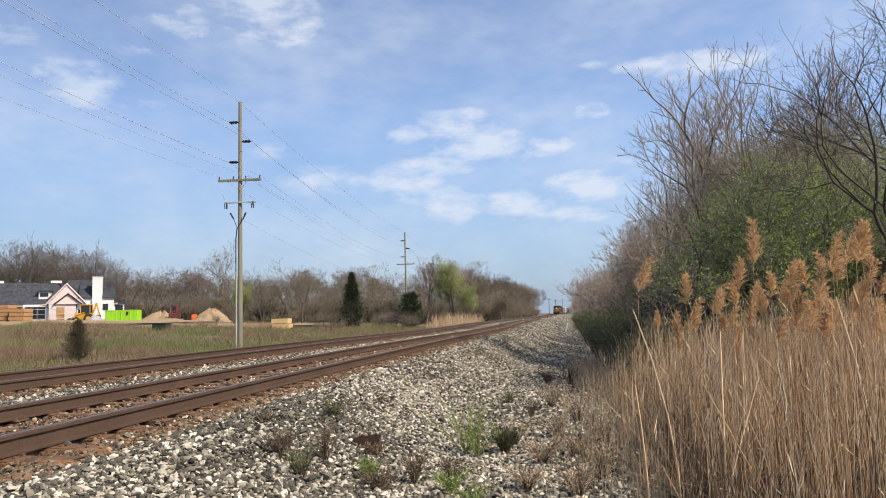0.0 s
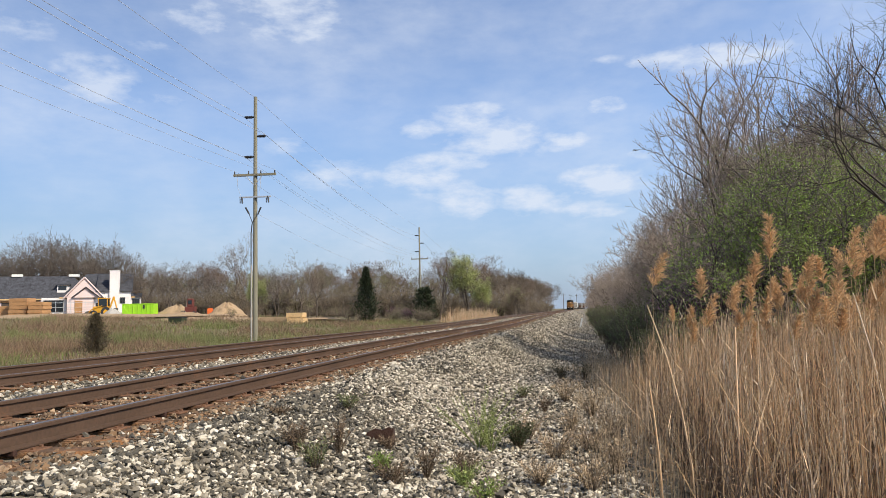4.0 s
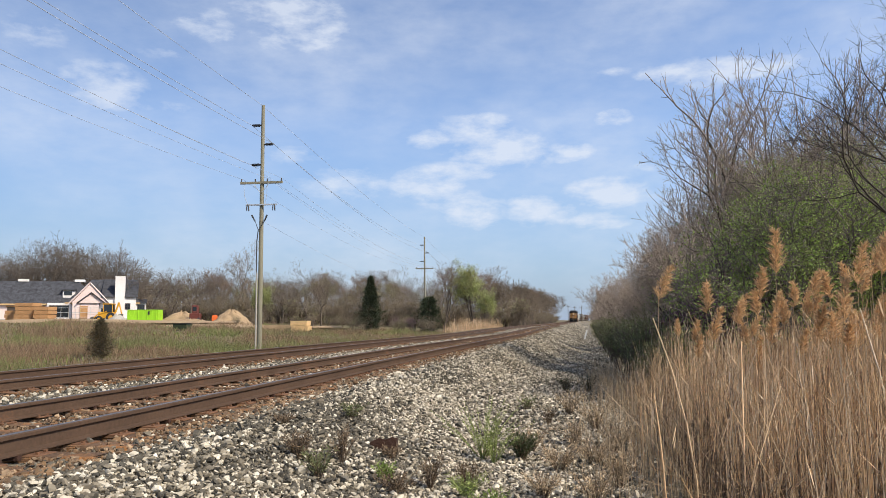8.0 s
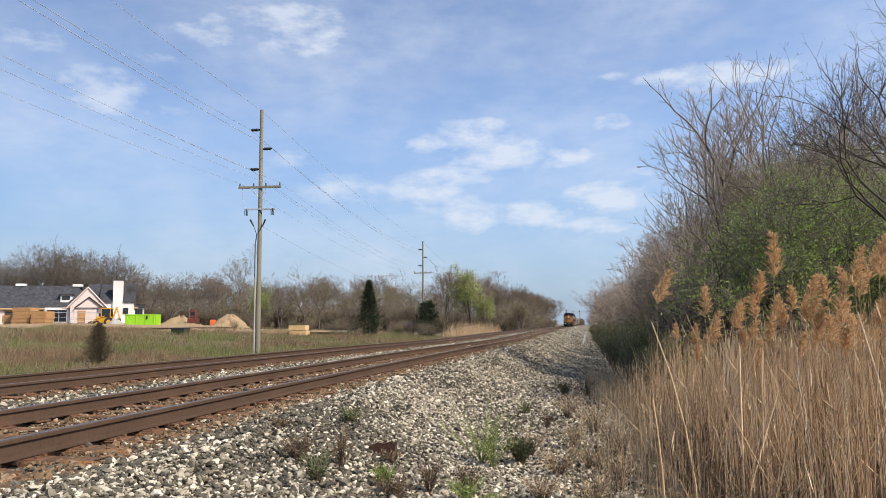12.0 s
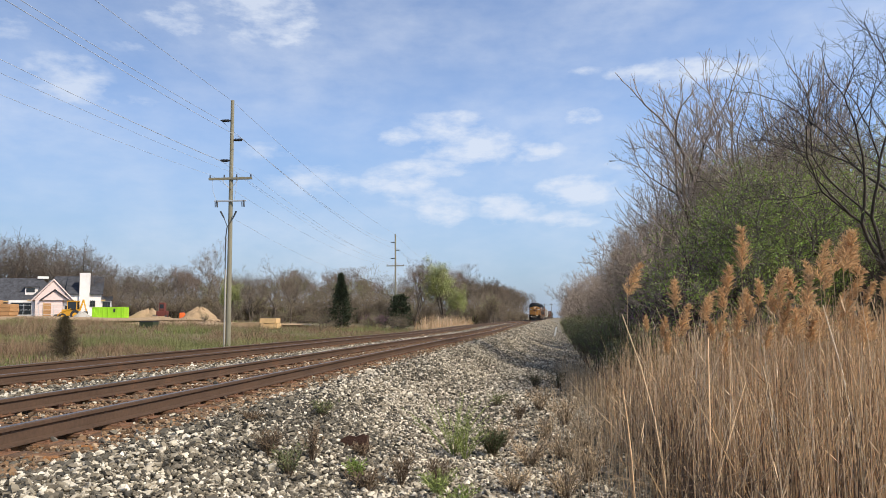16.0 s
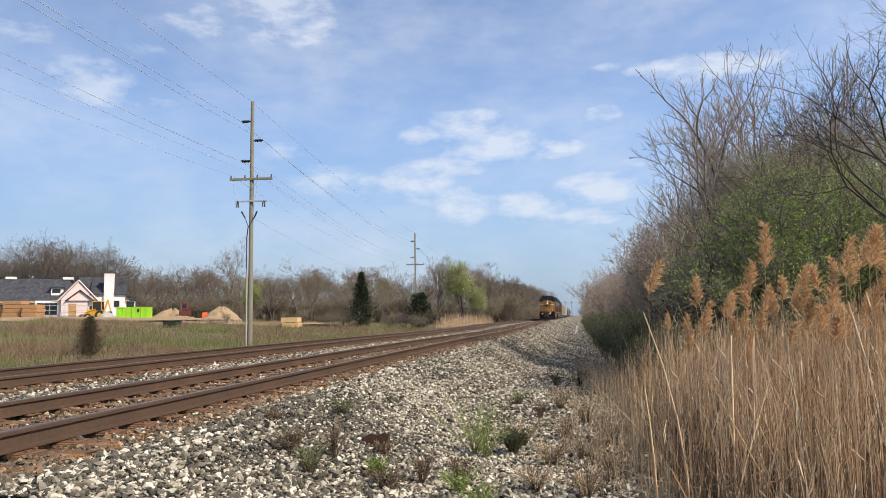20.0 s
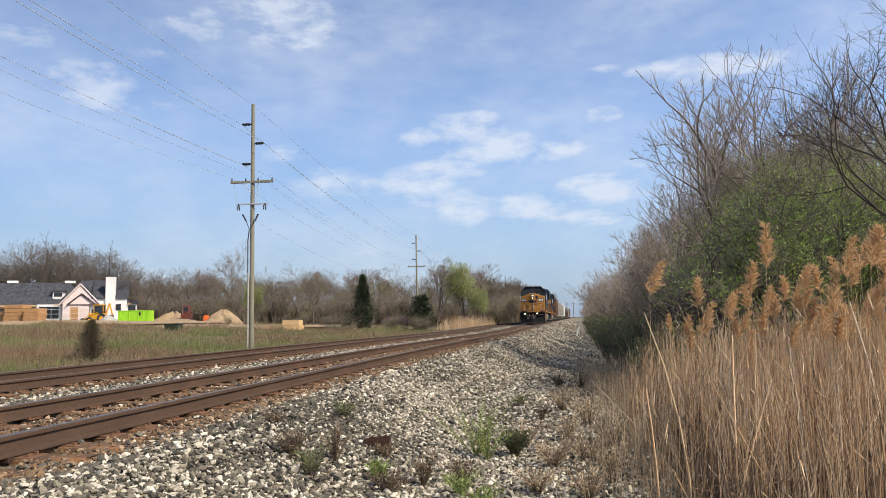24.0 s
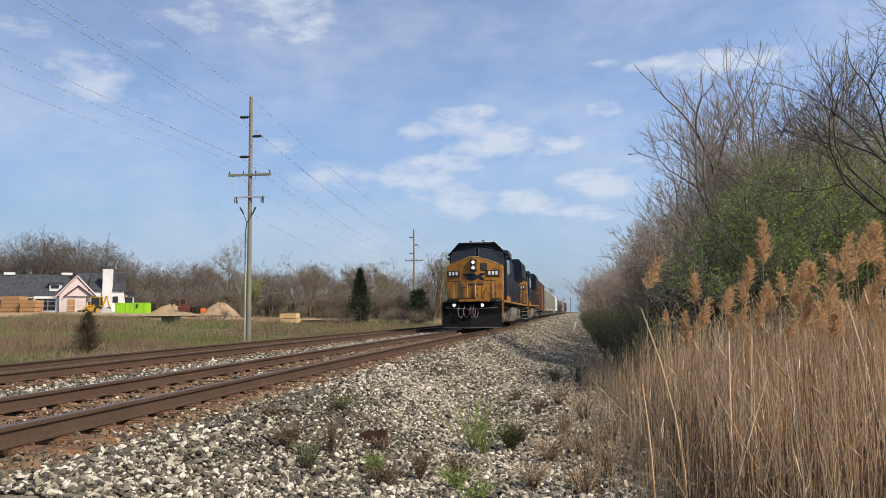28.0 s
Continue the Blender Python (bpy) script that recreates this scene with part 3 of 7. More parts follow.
def fork_tree(name, label, seed, height, r0, levels, bark, twig, lean=(0, 0), stems=1, spread=34, lift=0.06, wander=0.13, leaves=(), wood_levels=4, cat="tree", thin=0.006, ratio=0.8, trunk=1.0, shoots=0.5, low=0, limb=0.42):
    """A tree whose trunk and limbs fork again and again into crooked twigs. low: side limbs on the trunk; leaves as for make_tree."""
    rng = random.Random(seed)
    wood, fine, tips = Tubes(), Tubes(), []
    unit = height * (1 - ratio) / (1 - ratio ** levels) * 1.1

    def grow(p, d, l, r, lev):
        segs = 4 if lev < 2 else 3 if lev < levels - 2 else 2
        end = max(thin * 0.55, r * 0.76)
        pts, rad, q = [p.copy()], [r], p.copy()
        for i in range(segs):
            d = (d + rnd_dir(rng) * wander * (0.5 if lev == 0 else 1.0) + Vector((0, 0, lift))).normalized()
            q = q + d * (l / segs)
            pts.append(q)
            rad.append(r + (end - r) * (i + 1) / segs)
        (wood if lev < wood_levels else fine).add(pts, rad, 8 if lev == 0 else 6 if lev < 3 else 4 if lev < wood_levels else 3)

        def side(a, base):
            n = rnd_dir(rng)
            n = (n - base * n.dot(base)).normalized()
            return (base * math.cos(radians(a)) + n * math.sin(radians(a))).normalized(), n
        if lev >= 1 and lev + 2 < levels:
            for m_ in pts[1:-1]:
                if rng.random() < shoots * (0.5 if lev < 3 else 1.5):
                    grow(m_, side(rng.uniform(40, 70), d)[0], l * rng.uniform(0.4, 0.75), max(thin, r * 0.42), lev + 2)
        if lev == 0:
            for k in range(low):
                u = 0.2 + 0.78 * (k + rng.random()) / low
                j = min(int(u * segs), segs - 1)
                grow(pts[j].lerp(pts[j + 1], u * segs - j), side(rng.uniform(38, 64), d)[0], unit * limb * (1.2 - 0.75 * u), r * 0.42 * (1.15 - 0.6 * u), 2)
        if lev + 1 >= levels:
            tips.append((q, d))
            return
        n = 2 if rng.random() < 0.68 else 3
        first, across = side(spread * rng.uniform(0.3, 0.75), d)
        grow(q, first, l * ratio * rng.uniform(0.86, 1.1), max(thin, end), lev + 1)
        for c in range(n - 1):
            a = radians(spread * rng.uniform(0.75, 1.4))
            nd = d * math.cos(a) + (rnd_dir(rng) * 0.5 - across).normalized() * math.sin(a)
            grow(q, nd.normalized(), l * ratio * rng.uniform(0.65, 1.05), max(thin, end * rng.uniform(0.65, 0.85)), lev + 1)

    for k in range(stems):
        f = 1.0 if stems == 1 else rng.uniform(0.75, 1.0)
        a = rng.uniform(0, 2 * math.pi)
        sp = 0 if stems == 1 else 0.3
        grow(Vector((0.35 * sp * math.cos(a), 0.35 * sp * math.sin(a), -0.2)), Vector((lean[0] + sp * math.cos(a), lean[1] + sp * math.sin(a), 1)).normalized(), unit * trunk * f, r0 * f, 0)
    k = height / max(v[2] for v in wood.v + fine.v)
    for tubes in (wood, fine):
        tubes.v = [(a * k, b * k, c * k) for a, b, c in tubes.v]
    tips = [(p * k, d) for p, d in tips]
    t = empty(name)
    tagged(t, label, cat)
    part("trunk", wood.mesh("trunk", M[bark]), None, t)
    part("twig_crown", fine.mesh("twig_crown", M[twig]), None, t, "fine bare twigs")
    for mat, size, count, scatter, share in leaves:
        some = [x for x in tips if rng.random() < share]
        part("foliage", leaf_cloud(rng, some, size, count, M[mat], "foliage", scatter), None, t)
    return t


SPEC_FAR = [(9, 36, 0.55, 0.08, 5, 6), (7, 40, 0.55, 0.16, 3, 4), (6, 40, 0.55, 0.2, 3, 3), (4, 38, 0.6, 0.22, 3, 2)]
SPEC_SHRUB = [(7, 38, 0.6, 0.14, 4, 5), (6, 40, 0.55, 0.2, 3, 3), (5, 42, 0.6, 0.25, 3, 2)]


def ground_at(x, y):
    return float(ground_z(x, y)) - 0.05


def plant(proto, x, y, scale=1.0, turn=0.0, label=""):
    """A copy of a tree, standing on the ground."""
    x += float(bend(y)) if y > 80 and abs(x) < 25 else 0
    c = copy_thing(proto, pose(x, y, ground_at(x, y), 0, 0, turn))
    c.scale = (scale, scale, scale)
    if label:
        tagged(c, label)
    return c


# ---- woods ----
PERCH = []


def make_woods():
    rng = random.Random(11)
    big = [fork_tree("tree", "tall bare tree with forked grey limbs and budding twigs", 21 + i, 9.4, 0.14, 9, "bark", "twig_pale", stems=4, spread=30, lift=0.07, wander=0.17, ratio=0.78, thin=0.006, shoots=0.34, trunk=1.15,
                     leaves=[("leaf_pale", 0.035, 1, 0.10, 0.45), ("bud", 0.04, 1, 0.1, 0.4)]) for i in range(3)]
    mix = fork_tree("tree", "young tree coming into pale green leaf", 31, 8.6, 0.10, 8, "bark", "twig_pale", stems=2, spread=36, lift=0.06, ratio=0.80, thin=0.006, shoots=0.35, leaves=[("leaf_pale", 0.05, 9, 0.34, 1.0)])
    green = [fork_tree("tree", "spreading understory tree in fresh green leaf", 33 + i, 5.6, 0.07, 8, "bark_dark", "twig_grey", stems=3, spread=46, lift=0.02, wander=0.18, ratio=0.80, shoots=0.4,
                       leaves=[("leaf", 0.055, 7, 0.32, 0.85), ("leaf_pale", 0.045, 3, 0.32, 0.5)]) for i in range(2)]
    redbud = fork_tree("tree", "small redbud tree with purple blossom on bare twigs", 35, 4.4, 0.06, 8, "bark_dark", "twig_dark", stems=3, spread=32, lift=0.07, leaves=[("blossom", 0.036, 4, 0.16, 0.8)])
    thicket = [fork_tree("tree", "dense bare thicket tree with fine grey brown twigs", 37 + i, 6.2, 0.05, 8, "bark", "twig_pale", stems=4, spread=32, lift=0.07, wander=0.19, ratio=0.80, shoots=0.42, leaves=[("bud", 0.04, 2, 0.2, 0.6)]) for i in range(2)]
    # the wood on the embankment's east side: the tall bare trees first
    for x, y, s, k, turn in [(5.8, 24.5, 1.02, 0, 0), (7.0, 27.0, 1.16, 1, 100), (9.6, 30.0, 1.15, 2, 240), (6.4, 31.0, 1.08, 2, 20), (7.6, 37.0, 1.1, 0, 320),
                             (5.4, 44.0, 0.9, 0, 40), (7.0, 48.0, 1.0, 1, 140), (5.6, 56.0, 1.0, 2, 20), (7.5, 64.0, 1.1, 0, 100)]:
        plant(big[k], x, y, s, turn)
    for x, y, s, turn in [(7.0, 23.0, 0.85, 0), (8.0, 25.0, 0.95, 120), (9.2, 26.5, 1.0, 220), (8.6, 22.0, 0.85, 60), (10.2, 24.5, 1.0, 300), (6.9, 20.5, 0.7, 33)]:
        plant(mix, x, y, s, turn)
    for x, y, s, k, turn in [(3.7, 16.4, 0.84, 0, 0), (4.5, 17.6, 0.98, 1, 100), (5.4, 17.0, 0.98, 0, 200), (4.9, 15.4, 0.72, 1, 300), (6.4, 18.2, 1.0, 0, 50), (5.6, 19.6, 1.0, 1, 150), (7.6, 17.8, 0.95, 1, 250)]:
        plant(green[k], x, y, s, turn)
    for x, y, s, turn in [(2.95, 16.4, 0.84, 0), (3.2, 17.6, 0.95, 90)]:
        plant(redbud, x, y, s, turn)
    for x, y, s, turn in [(3.6, 15.8, 0.55, 40), (4.4, 24.5, 0.86, 0), (5.0, 26.5, 1.1, 70), (4.8, 29.0, 0.95, 140), (5.0, 23.0, 1.0, 20), (4.5, 21.4, 0.84, 77), (3.9, 25.4, 0.62, 205), (4.1, 22.4, 0.6, 33), (5.6, 33.0, 1.2, 20), (5.0, 38.0, 1.05, 210), (6.0, 42.0, 1.2, 5), (5.0, 48.0, 1.05, 30),
                          (7.0, 22.0, 0.8, 0), (9.6, 21.5, 0.9, 10), (4.2, 57.0, 1.05, 330), (5.0, 63.0, 1.2, 200), (4.3, 69.0, 1.1, 20), (5.0, 76.0, 1.25, 70), (4.3, 84.0, 1.15, 111), (4.9, 92.0, 1.3, 222)]:
        plant(thicket[int(turn) % 2], x, y, s, turn)
    for i in range(24):
        y = 96 + i * 10 + rng.uniform(-3, 3)
        plant(rng.choice((thicket[0], thicket[1], big[0])), rng.uniform(3.9, 6.5), y, rng.uniform(0.85, 1.15), rng.uniform(0, 360))
    # the dark bare tree by the reeds
    dark = fork_tree("tree", "dark bare tree with wide spreading crooked limbs", 52, 9.0, 0.17, 9, "bark_dark", "twig_dark", lean=(0.03, 0.0), spread=34, lift=0.04, wander=0.14, thin=0.0055, ratio=0.79, trunk=2.5, shoots=0.5, low=26, limb=0.56, wood_levels=5)
    dark.matrix_basis = pose(6.5, 14.7, ground_at(6.5, 14.7), 0, 0, 0)
    PERCH.extend(dark.matrix_basis @ v.co for v in dark.children[0].data.vertices)
    # more trees deep in the east wood
    for i in range(10):
        plant(rng.choice((big[0], big[1], thicket[0], mix)), rng.uniform(13, 30), rng.uniform(30, 62), rng.uniform(0.8, 1.0), rng.uniform(0, 360))
    for i in range(10):
        y = 46 + i * 8 + rng.uniform(-1, 1)
        plant(thicket[i % 2], rng.uniform(5.0, 9.0), y, rng.uniform(0.6, 0.8), rng.uniform(0, 360))
    # far woods on the west side
    far = [fork_tree("tree", "tall bare woodland tree, brown and grey", 51 + i, 12.5, 0.15, 9, b, t, stems=s, spread=sp, lift=0.07, wander=0.17, ratio=0.79, leaves=lv, thin=0.013, wood_levels=4, shoots=0.3, trunk=1.3)
           for i, (b, t, s, sp, lv) in enumerate([("bark", "twig", 1, 38, [("bud", 0.10, 1, 0.3, 0.6)]), ("bark", "twig_red", 2, 34, [("bud", 0.10, 1, 0.3, 0.6)]), ("bark_pale", "twig", 1, 36, [("leaf_pale", 0.11, 2, 0.3, 0.5)]), ("bark_pale", "twig", 2, 34, [("bud", 0.10, 1, 0.3, 0.6)])])]
    leafy = make_tree("tree", "broad tree in fresh pale green leaf", 61, 12.0, 0.17, SPEC_FAR, "bark", "twig", stems=3, lift=0.06, leaves=[("leaf_pale", 0.20, 8, 0.7, 1.0), ("leaf", 0.15, 1, 0.5, 0.5)], thin=0.02)
    pale = fork_tree("tree", "pale grey bare tree with slender upright limbs", 63, 14.0, 0.12, 8, "bark_pale", "twig", stems=2, spread=24, lift=0.12, wander=0.15, ratio=0.80, thin=0.018, wood_levels=4, shoots=0.55, leaves=[("bud", 0.11, 2, 0.3, 0.6)])
    crown = fork_tree("tree", "tall slim tree with reddish buds in its narrow crown", 64, 15.0, 0.22, 8, "bark", "twig_red", spread=30, lift=0.09, trunk=2.2, ratio=0.78, thin=0.024, low=8, limb=0.3, shoots=0.6, leaves=[("bud", 0.14, 3, 0.3, 0.9)])
    under = [make_tree("shrub", "dense brown undergrowth at the wood's edge", 71 + i, 4.6, 0.05, [(8, 40, 0.62, 0.16, 3, 5), (7, 42, 0.6, 0.22, 3, 3), (6, 42, 0.6, 0.25, 3, 2)], "bark", "twig", stems=7, lift=0.03, leaves=lv, cat="shrub", thin=0.014)
             for i, lv in enumerate([[("bud", 0.12, 3, 0.4, 0.9)], [("leaf_pale", 0.11, 2, 0.4, 0.5), ("bud", 0.12, 2, 0.4, 0.6)]])]
    crab = make_tree("shrub", "purple flowering shrub in the undergrowth", 77, 4.5, 0.05, SPEC_SHRUB, "bark", "twig_dark", stems=6, lift=0.03, leaves=[("blossom", 0.11, 4, 0.3, 0.8)], cat="shrub")
    dark_growth = [fork_tree("tree", "large dark bare tree with many spreading limbs", 91 + i, 13.0, 0.24, 9, "bark", "twig_grey", stems=1 + i, spread=40, lift=0.055, wander=0.17, ratio=0.79, thin=0.016, wood_levels=5, shoots=0.3, trunk=1.3) for i in range(2)]
    # edge trees that stand out
    for p, x, y, s, turn in [(leafy, -18.6, 130, 1.2, 0), (leafy, -55.0, 122, 0.72, 80), (dark_growth[0], -77.5, 124, 0.85, 0), (dark_growth[1], -74.0, 126, 0.8, 40), (crown, -58.3, 120, 0.98, 90), (dark_growth[0], -69.0, 123, 0.82, 20), (far[0], -42.5, 118, 0.95, 200), (dark_growth[1], -51.5, 123, 0.72, 10), (dark_growth[0], -47.5, 124, 0.7, 222), (far[1], -24.0, 128, 0.98, 30),
                             (leafy, -16.6, 126, 0.72, 200), (far[2], -36, 140, 0.95, 70)]:
        plant(p, x, y, s, turn)
    for i in range(30):
        a = -0.95 + 0.0102 * i
        y = 146 + rng.uniform(-6, 12)
        tall = 1.0 - 0.30 * abs(a + 0.77) / 0.16
        plant((dark_growth[0], dark_growth[1], dark_growth[0], far[3])[i % 4], a * y, y, rng.uniform(1.35, 1.62) * max(0.72, tall), rng.uniform(0, 360))
    for i in range(112):
        a = -0.66 + i * 0.00484 + rng.uniform(-0.006, 0.006)
        y = 168 + rng.uniform(-22, 26)
        plant(far[rng.choice((0, 1, 2, 2, 3, 3))], a * y, y, rng.uniform(0.78, 1.05), rng.uniform(0, 360))
    for i in range(46):
        y = 142 + i * 4.4 + rng.uniform(-2, 2)
        plant(rng.choice((pale, pale, far[1], far[3])), rng.uniform(-22, -14.2), y, rng.uniform(0.68, 0.82) * (1 + 0.0022 * (y - 142)), rng.uniform(0, 360))
    for i in range(170):
        a = -0.95 + i * 0.0052 + rng.uniform(-0.006, 0.006)
        y = 142 + rng.uniform(-9, 14)
        plant(under[rng.choice((0, 0, 1))], a * y, y, rng.uniform(0.8, 1.5), rng.uniform(0, 360))
    for i in range(60):
        y = 146 + i * 3.3
        plant(under[0], rng.uniform(-15.5, -13.0), y, rng.uniform(0.7, 1.2), rng.uniform(0, 360))
    for x, y, s in [(-21.5, 95.0, 0.62), (-23.0, 96.0, 0.55), (-24.8, 98.0, 0.6)]:
        plant(crab, x, y, s, x * 50)
    for i in range(40):
        y = rng.uniform(84, 122)
        plant(under[1] if i % 2 else under[0], -(0.19 + 0.30 * rng.random()) * y, y, rng.uniform(0.3, 0.6), rng.uniform(0, 360))
    for t in (*big, mix, *green, redbud, *thicket, *far, *dark_growth, leafy, pale, crown, *under, crab):
        for o in (*t.children_recursive, t):
            bpy.data.objects.remove(o)


make_woods()


# ---- power line ----
POLES = [(-12.9, -30.0, 13.2), (-17.2, 38.0, 12.95), (-21.0, 100.0, 12.5), (-25.0, 165.0, 12.3)]


def make_pole(x, y, top, full):
    z0 = ground_at(x, y)
    p = empty("utility_pole", pose(x, y, z0, 0, 0, 3.5))
    tagged(p, "tall grey wooden utility pole with crossarms and insulators", "utility pole", "power line poles")
    h = top - z0
    bm = rod((0, 0, -0.2), (0, 0, h), 0.14, 0.095, 14)
    part("shaft", bm, M["pole"], p, smooth=False)
    for dz, s in ((1.15, -1), (2.25, 1), (3.4, -1)):
        arm = part("standoff_insulator", rod((0.1 * s, 0, h - dz), (0.62 * s, 0, h - dz + 0.02), 0.05, 0.05, 8), M["dark"], p, "dark standoff insulator")
        bm = bmesh.new()
        for k in range(5):
            rod(((0.2 + 0.08 * k) * s, 0, h - dz), ((0.23 + 0.08 * k) * s, 0, h - dz), 0.085, n=10, bm=bm)
        part("shed", bm, M["dark"], arm)
    arm = part("crossarm", box(-1.22, 1.22, -0.16, -0.06, h - 4.50, h - 4.37, 0.01), M["pole"], p)
    for u in (-1.15, -0.35, 0.35, 1.15):
        part("pin_insulator", rod((u, -0.11, h - 4.37), (u, -0.11, h - 4.21), 0.045, 0.03, 8), M["dark"], p)
    for s in (-1, 1):
        part("brace", rod((0.45 * s, -0.15, h - 4.50), (0.05 * s, -0.15, h - 5.00), 0.018, n=6), M["galv"], p)
    if full:
        part("cutout_arm", box(-0.85, 0.95, -0.2, -0.12, h - 5.72, h - 5.64, 0.01), M["galv"], p, "pale fibreglass crossarm")
        for u in (-0.72, 0.78):
            c = part("fuse_cutout", rod((u, -0.16, h - 5.65), (u + 0.05, -0.2, h - 6.02), 0.05, 0.04, 8), M["dark"], p)
            part("fuse_tube", rod((u - 0.08, -0.2, h - 5.75), (u - 0.06, -0.22, h - 6.02), 0.025, n=6), M["dark"], c)
        for u in (-0.5, 0.38):
            part("lightning_arrester", rod((u, -0.16, h - 6.25), (u * 0.6, -0.16, h - 6.60), 0.05, 0.04, 8), M["dark"], p)
            part("riser_cable", pipe([(u * 0.6, -0.16, h - 6.60), (-0.1, -0.17, h - 7.10)], 0.02), M["dark"], p)
        part("cable", pipe([(-0.1, -0.19, h - 7.10), (-0.2, -0.12, h - 7.70), (-0.2, -0.1, 4.5)], 0.028), M["dark"], p)
        part("conduit", rod((-0.18, -0.1, -0.1), (-0.18, -0.1, 4.6), 0.045, n=10), M["concrete"], p, "pale grey cable conduit")
        for u in (-1.0, 0.35):
            part("jumper_wire", pipe([(u, -0.11, h - 4.50), (u * 0.95, -0.15, h - 5.15), (u * 0.75, -0.16, h - 5.65)], 0.012), M["wire"], p)
    return p


def make_lines():
    for i, (x, y, top) in enumerate(POLES):
        make_pole(x, y, top, i == 1)
    runs = [("overhead_ground_wire", 0.0, 0.05, 0.010, 0.6), ("power_line", -0.64, 1.13, 0.011, 0.95), ("power_line", 0.64, 2.23, 0.011, 0.95), ("power_line", -0.64, 3.38, 0.008, 0.95),
            ("power_line", -1.15, 4.19, 0.007, 1.05), ("power_line", 0.35, 4.19, 0.007, 1.05), ("power_line", 1.15, 4.19, 0.007, 1.05), ("power_line", 0.12, 6.6, 0.008, 1.1)]
    for name, off, drop, r, sag in runs:
        t = Tubes()
        for (xa, ya, za), (xb, yb, zb) in zip(POLES, POLES[1:]):
            n = 28
            if drop > 6 and ya < 0:
                continue
            pts = []
            for k in range(n + 1):
                u = k / n
                pts.append(Vector((xa + off + (xb - xa) * u, ya + (yb - ya) * u, za - drop + (zb - za) * u - 4 * sag * u * (1 - u))))
            t.add(pts, [r] * (n + 1), 4)
        w = new(name, t.mesh(name, M["wire"]))
        tagged(w, "thin overhead cable strung between utility poles", "power line", "power line wires")


make_lines()


def make_far_line():
    """Small poles by a distant crossing, and the wire over the tracks there."""
    spots = [(-9.5, 432, 9.5), (-6.0, 440, 9.0), (-2.5, 452, 9.5), (9.5, 446, 9.0)]
    for x, y, h in spots:
        x += float(bend(y))
        p = empty("utility_pole", pose(x, y, ground_at(x, y)))
        tagged(p, "slim dark pole at a distant crossing", "utility pole", "distant poles")
        part("shaft", rod((0, 0, -0.2), (0, 0, h), 0.16, 0.12, 8), M["bark"], p)
        part("crossarm", box(-1.1, 1.1, -0.06, 0.06, h - 0.9, h - 0.75), M["bark"], p)
    t = Tubes()
    (xa, ya, ha), (xb, yb, hb) = spots[0], spots[-1]
    a = Vector((xa + float(bend(ya)), ya, ground_at(xa, ya) + ha - 0.75))
    b = Vector((xb + float(bend(yb)), yb, ground_at(xb, yb) + hb - 0.75))
    t.add([a.lerp(b, k / 10) - Vector((0, 0, 0.3 * math.sin(math.pi * k / 10))) for k in range(11)], [0.05] * 11, 4)
    tagged(new("power_line", t.mesh("power_line", M["wire"])), "thin cable crossing over the tracks far off", "power line", "power line wires")


make_far_line()


# ---- building site on the west side ----
HX, HY = -79.2, 120.6
HZ = 1.45


def gable_roof(parent, x0, x1, y0, y1, eave, ridge, along, mat="shingle", over=0.35, name="roof"):
    th = 0.14
    if along == "x":
        ym = (y0 + y1) / 2
        for a in (y0 - over, y1 + over):
            out = [(a, eave - 0.1), (ym, ridge), (ym, ridge + th), (a, eave - 0.1 + th)]
            part(name, prism(out, "x", (x0 - over, x1 + over)), M[mat], parent, "dark grey shingled roof slope")
    else:
        xm = (x0 + x1) / 2
        for a in (x0 - over, x1 + over):
            out = [(a, eave - 0.1), (xm, ridge), (xm, ridge + th), (a, eave - 0.1 + th)]
            part(name, prism(out, "y", (y0 - over, y1 + over)), M[mat], parent, "dark grey shingled roof slope")


def window(parent, x0, x1, y, z0, z1, cols=1, rows=1):
    w = part("window", box(x0, x1, y - 0.06, y + 0.02, z0, z1, 0.01), M["glass_dark"], parent)
    for s in range(cols + 1):
        x = x0 + (x1 - x0) * s / cols
        part("window_frame", box(x - 0.05, x + 0.05, y - 0.10, y - 0.062, z0 - 0.05, z1 + 0.05), M["dark"], w)
    for s in range(rows + 1):
        z = z0 + (z1 - z0) * s / rows
        part("window_frame", box(x0 - 0.04, x1 + 0.04, y - 0.104, y - 0.064, z - 0.04, z + 0.04), M["dark"], w)


def hip_roof(parent, x0, x1, y0, y1, eave, ridge, over=0.4):
    ym, r = (y0 + y1) / 2, (y1 - y0) / 2 * 0.95
    x0, x1, y0, y1 = x0 - over, x1 + over, y0 - over, y1 + over
    bm = bmesh.new()
    a = [bm.verts.new(v) for v in ((x0, y0, eave), (x1, y0, eave), (x1, y1, eave), (x0, y1, eave), (x0 + r, ym, ridge), (x1 - r, ym, ridge))]
    for q in ((0, 1, 5, 4), (1, 2, 5), (2, 3, 4, 5), (3, 0, 4), (3, 2, 1, 0)):
        bm.faces.new([a[i] for i in q])
    part("hip_roof", bm, M["shingle"], parent, "dark grey shingled hip roof")
    part("fascia", box(x0, x1, y0 - 0.03, y0, eave - 0.22, eave - 0.01), M["lumber"], parent)


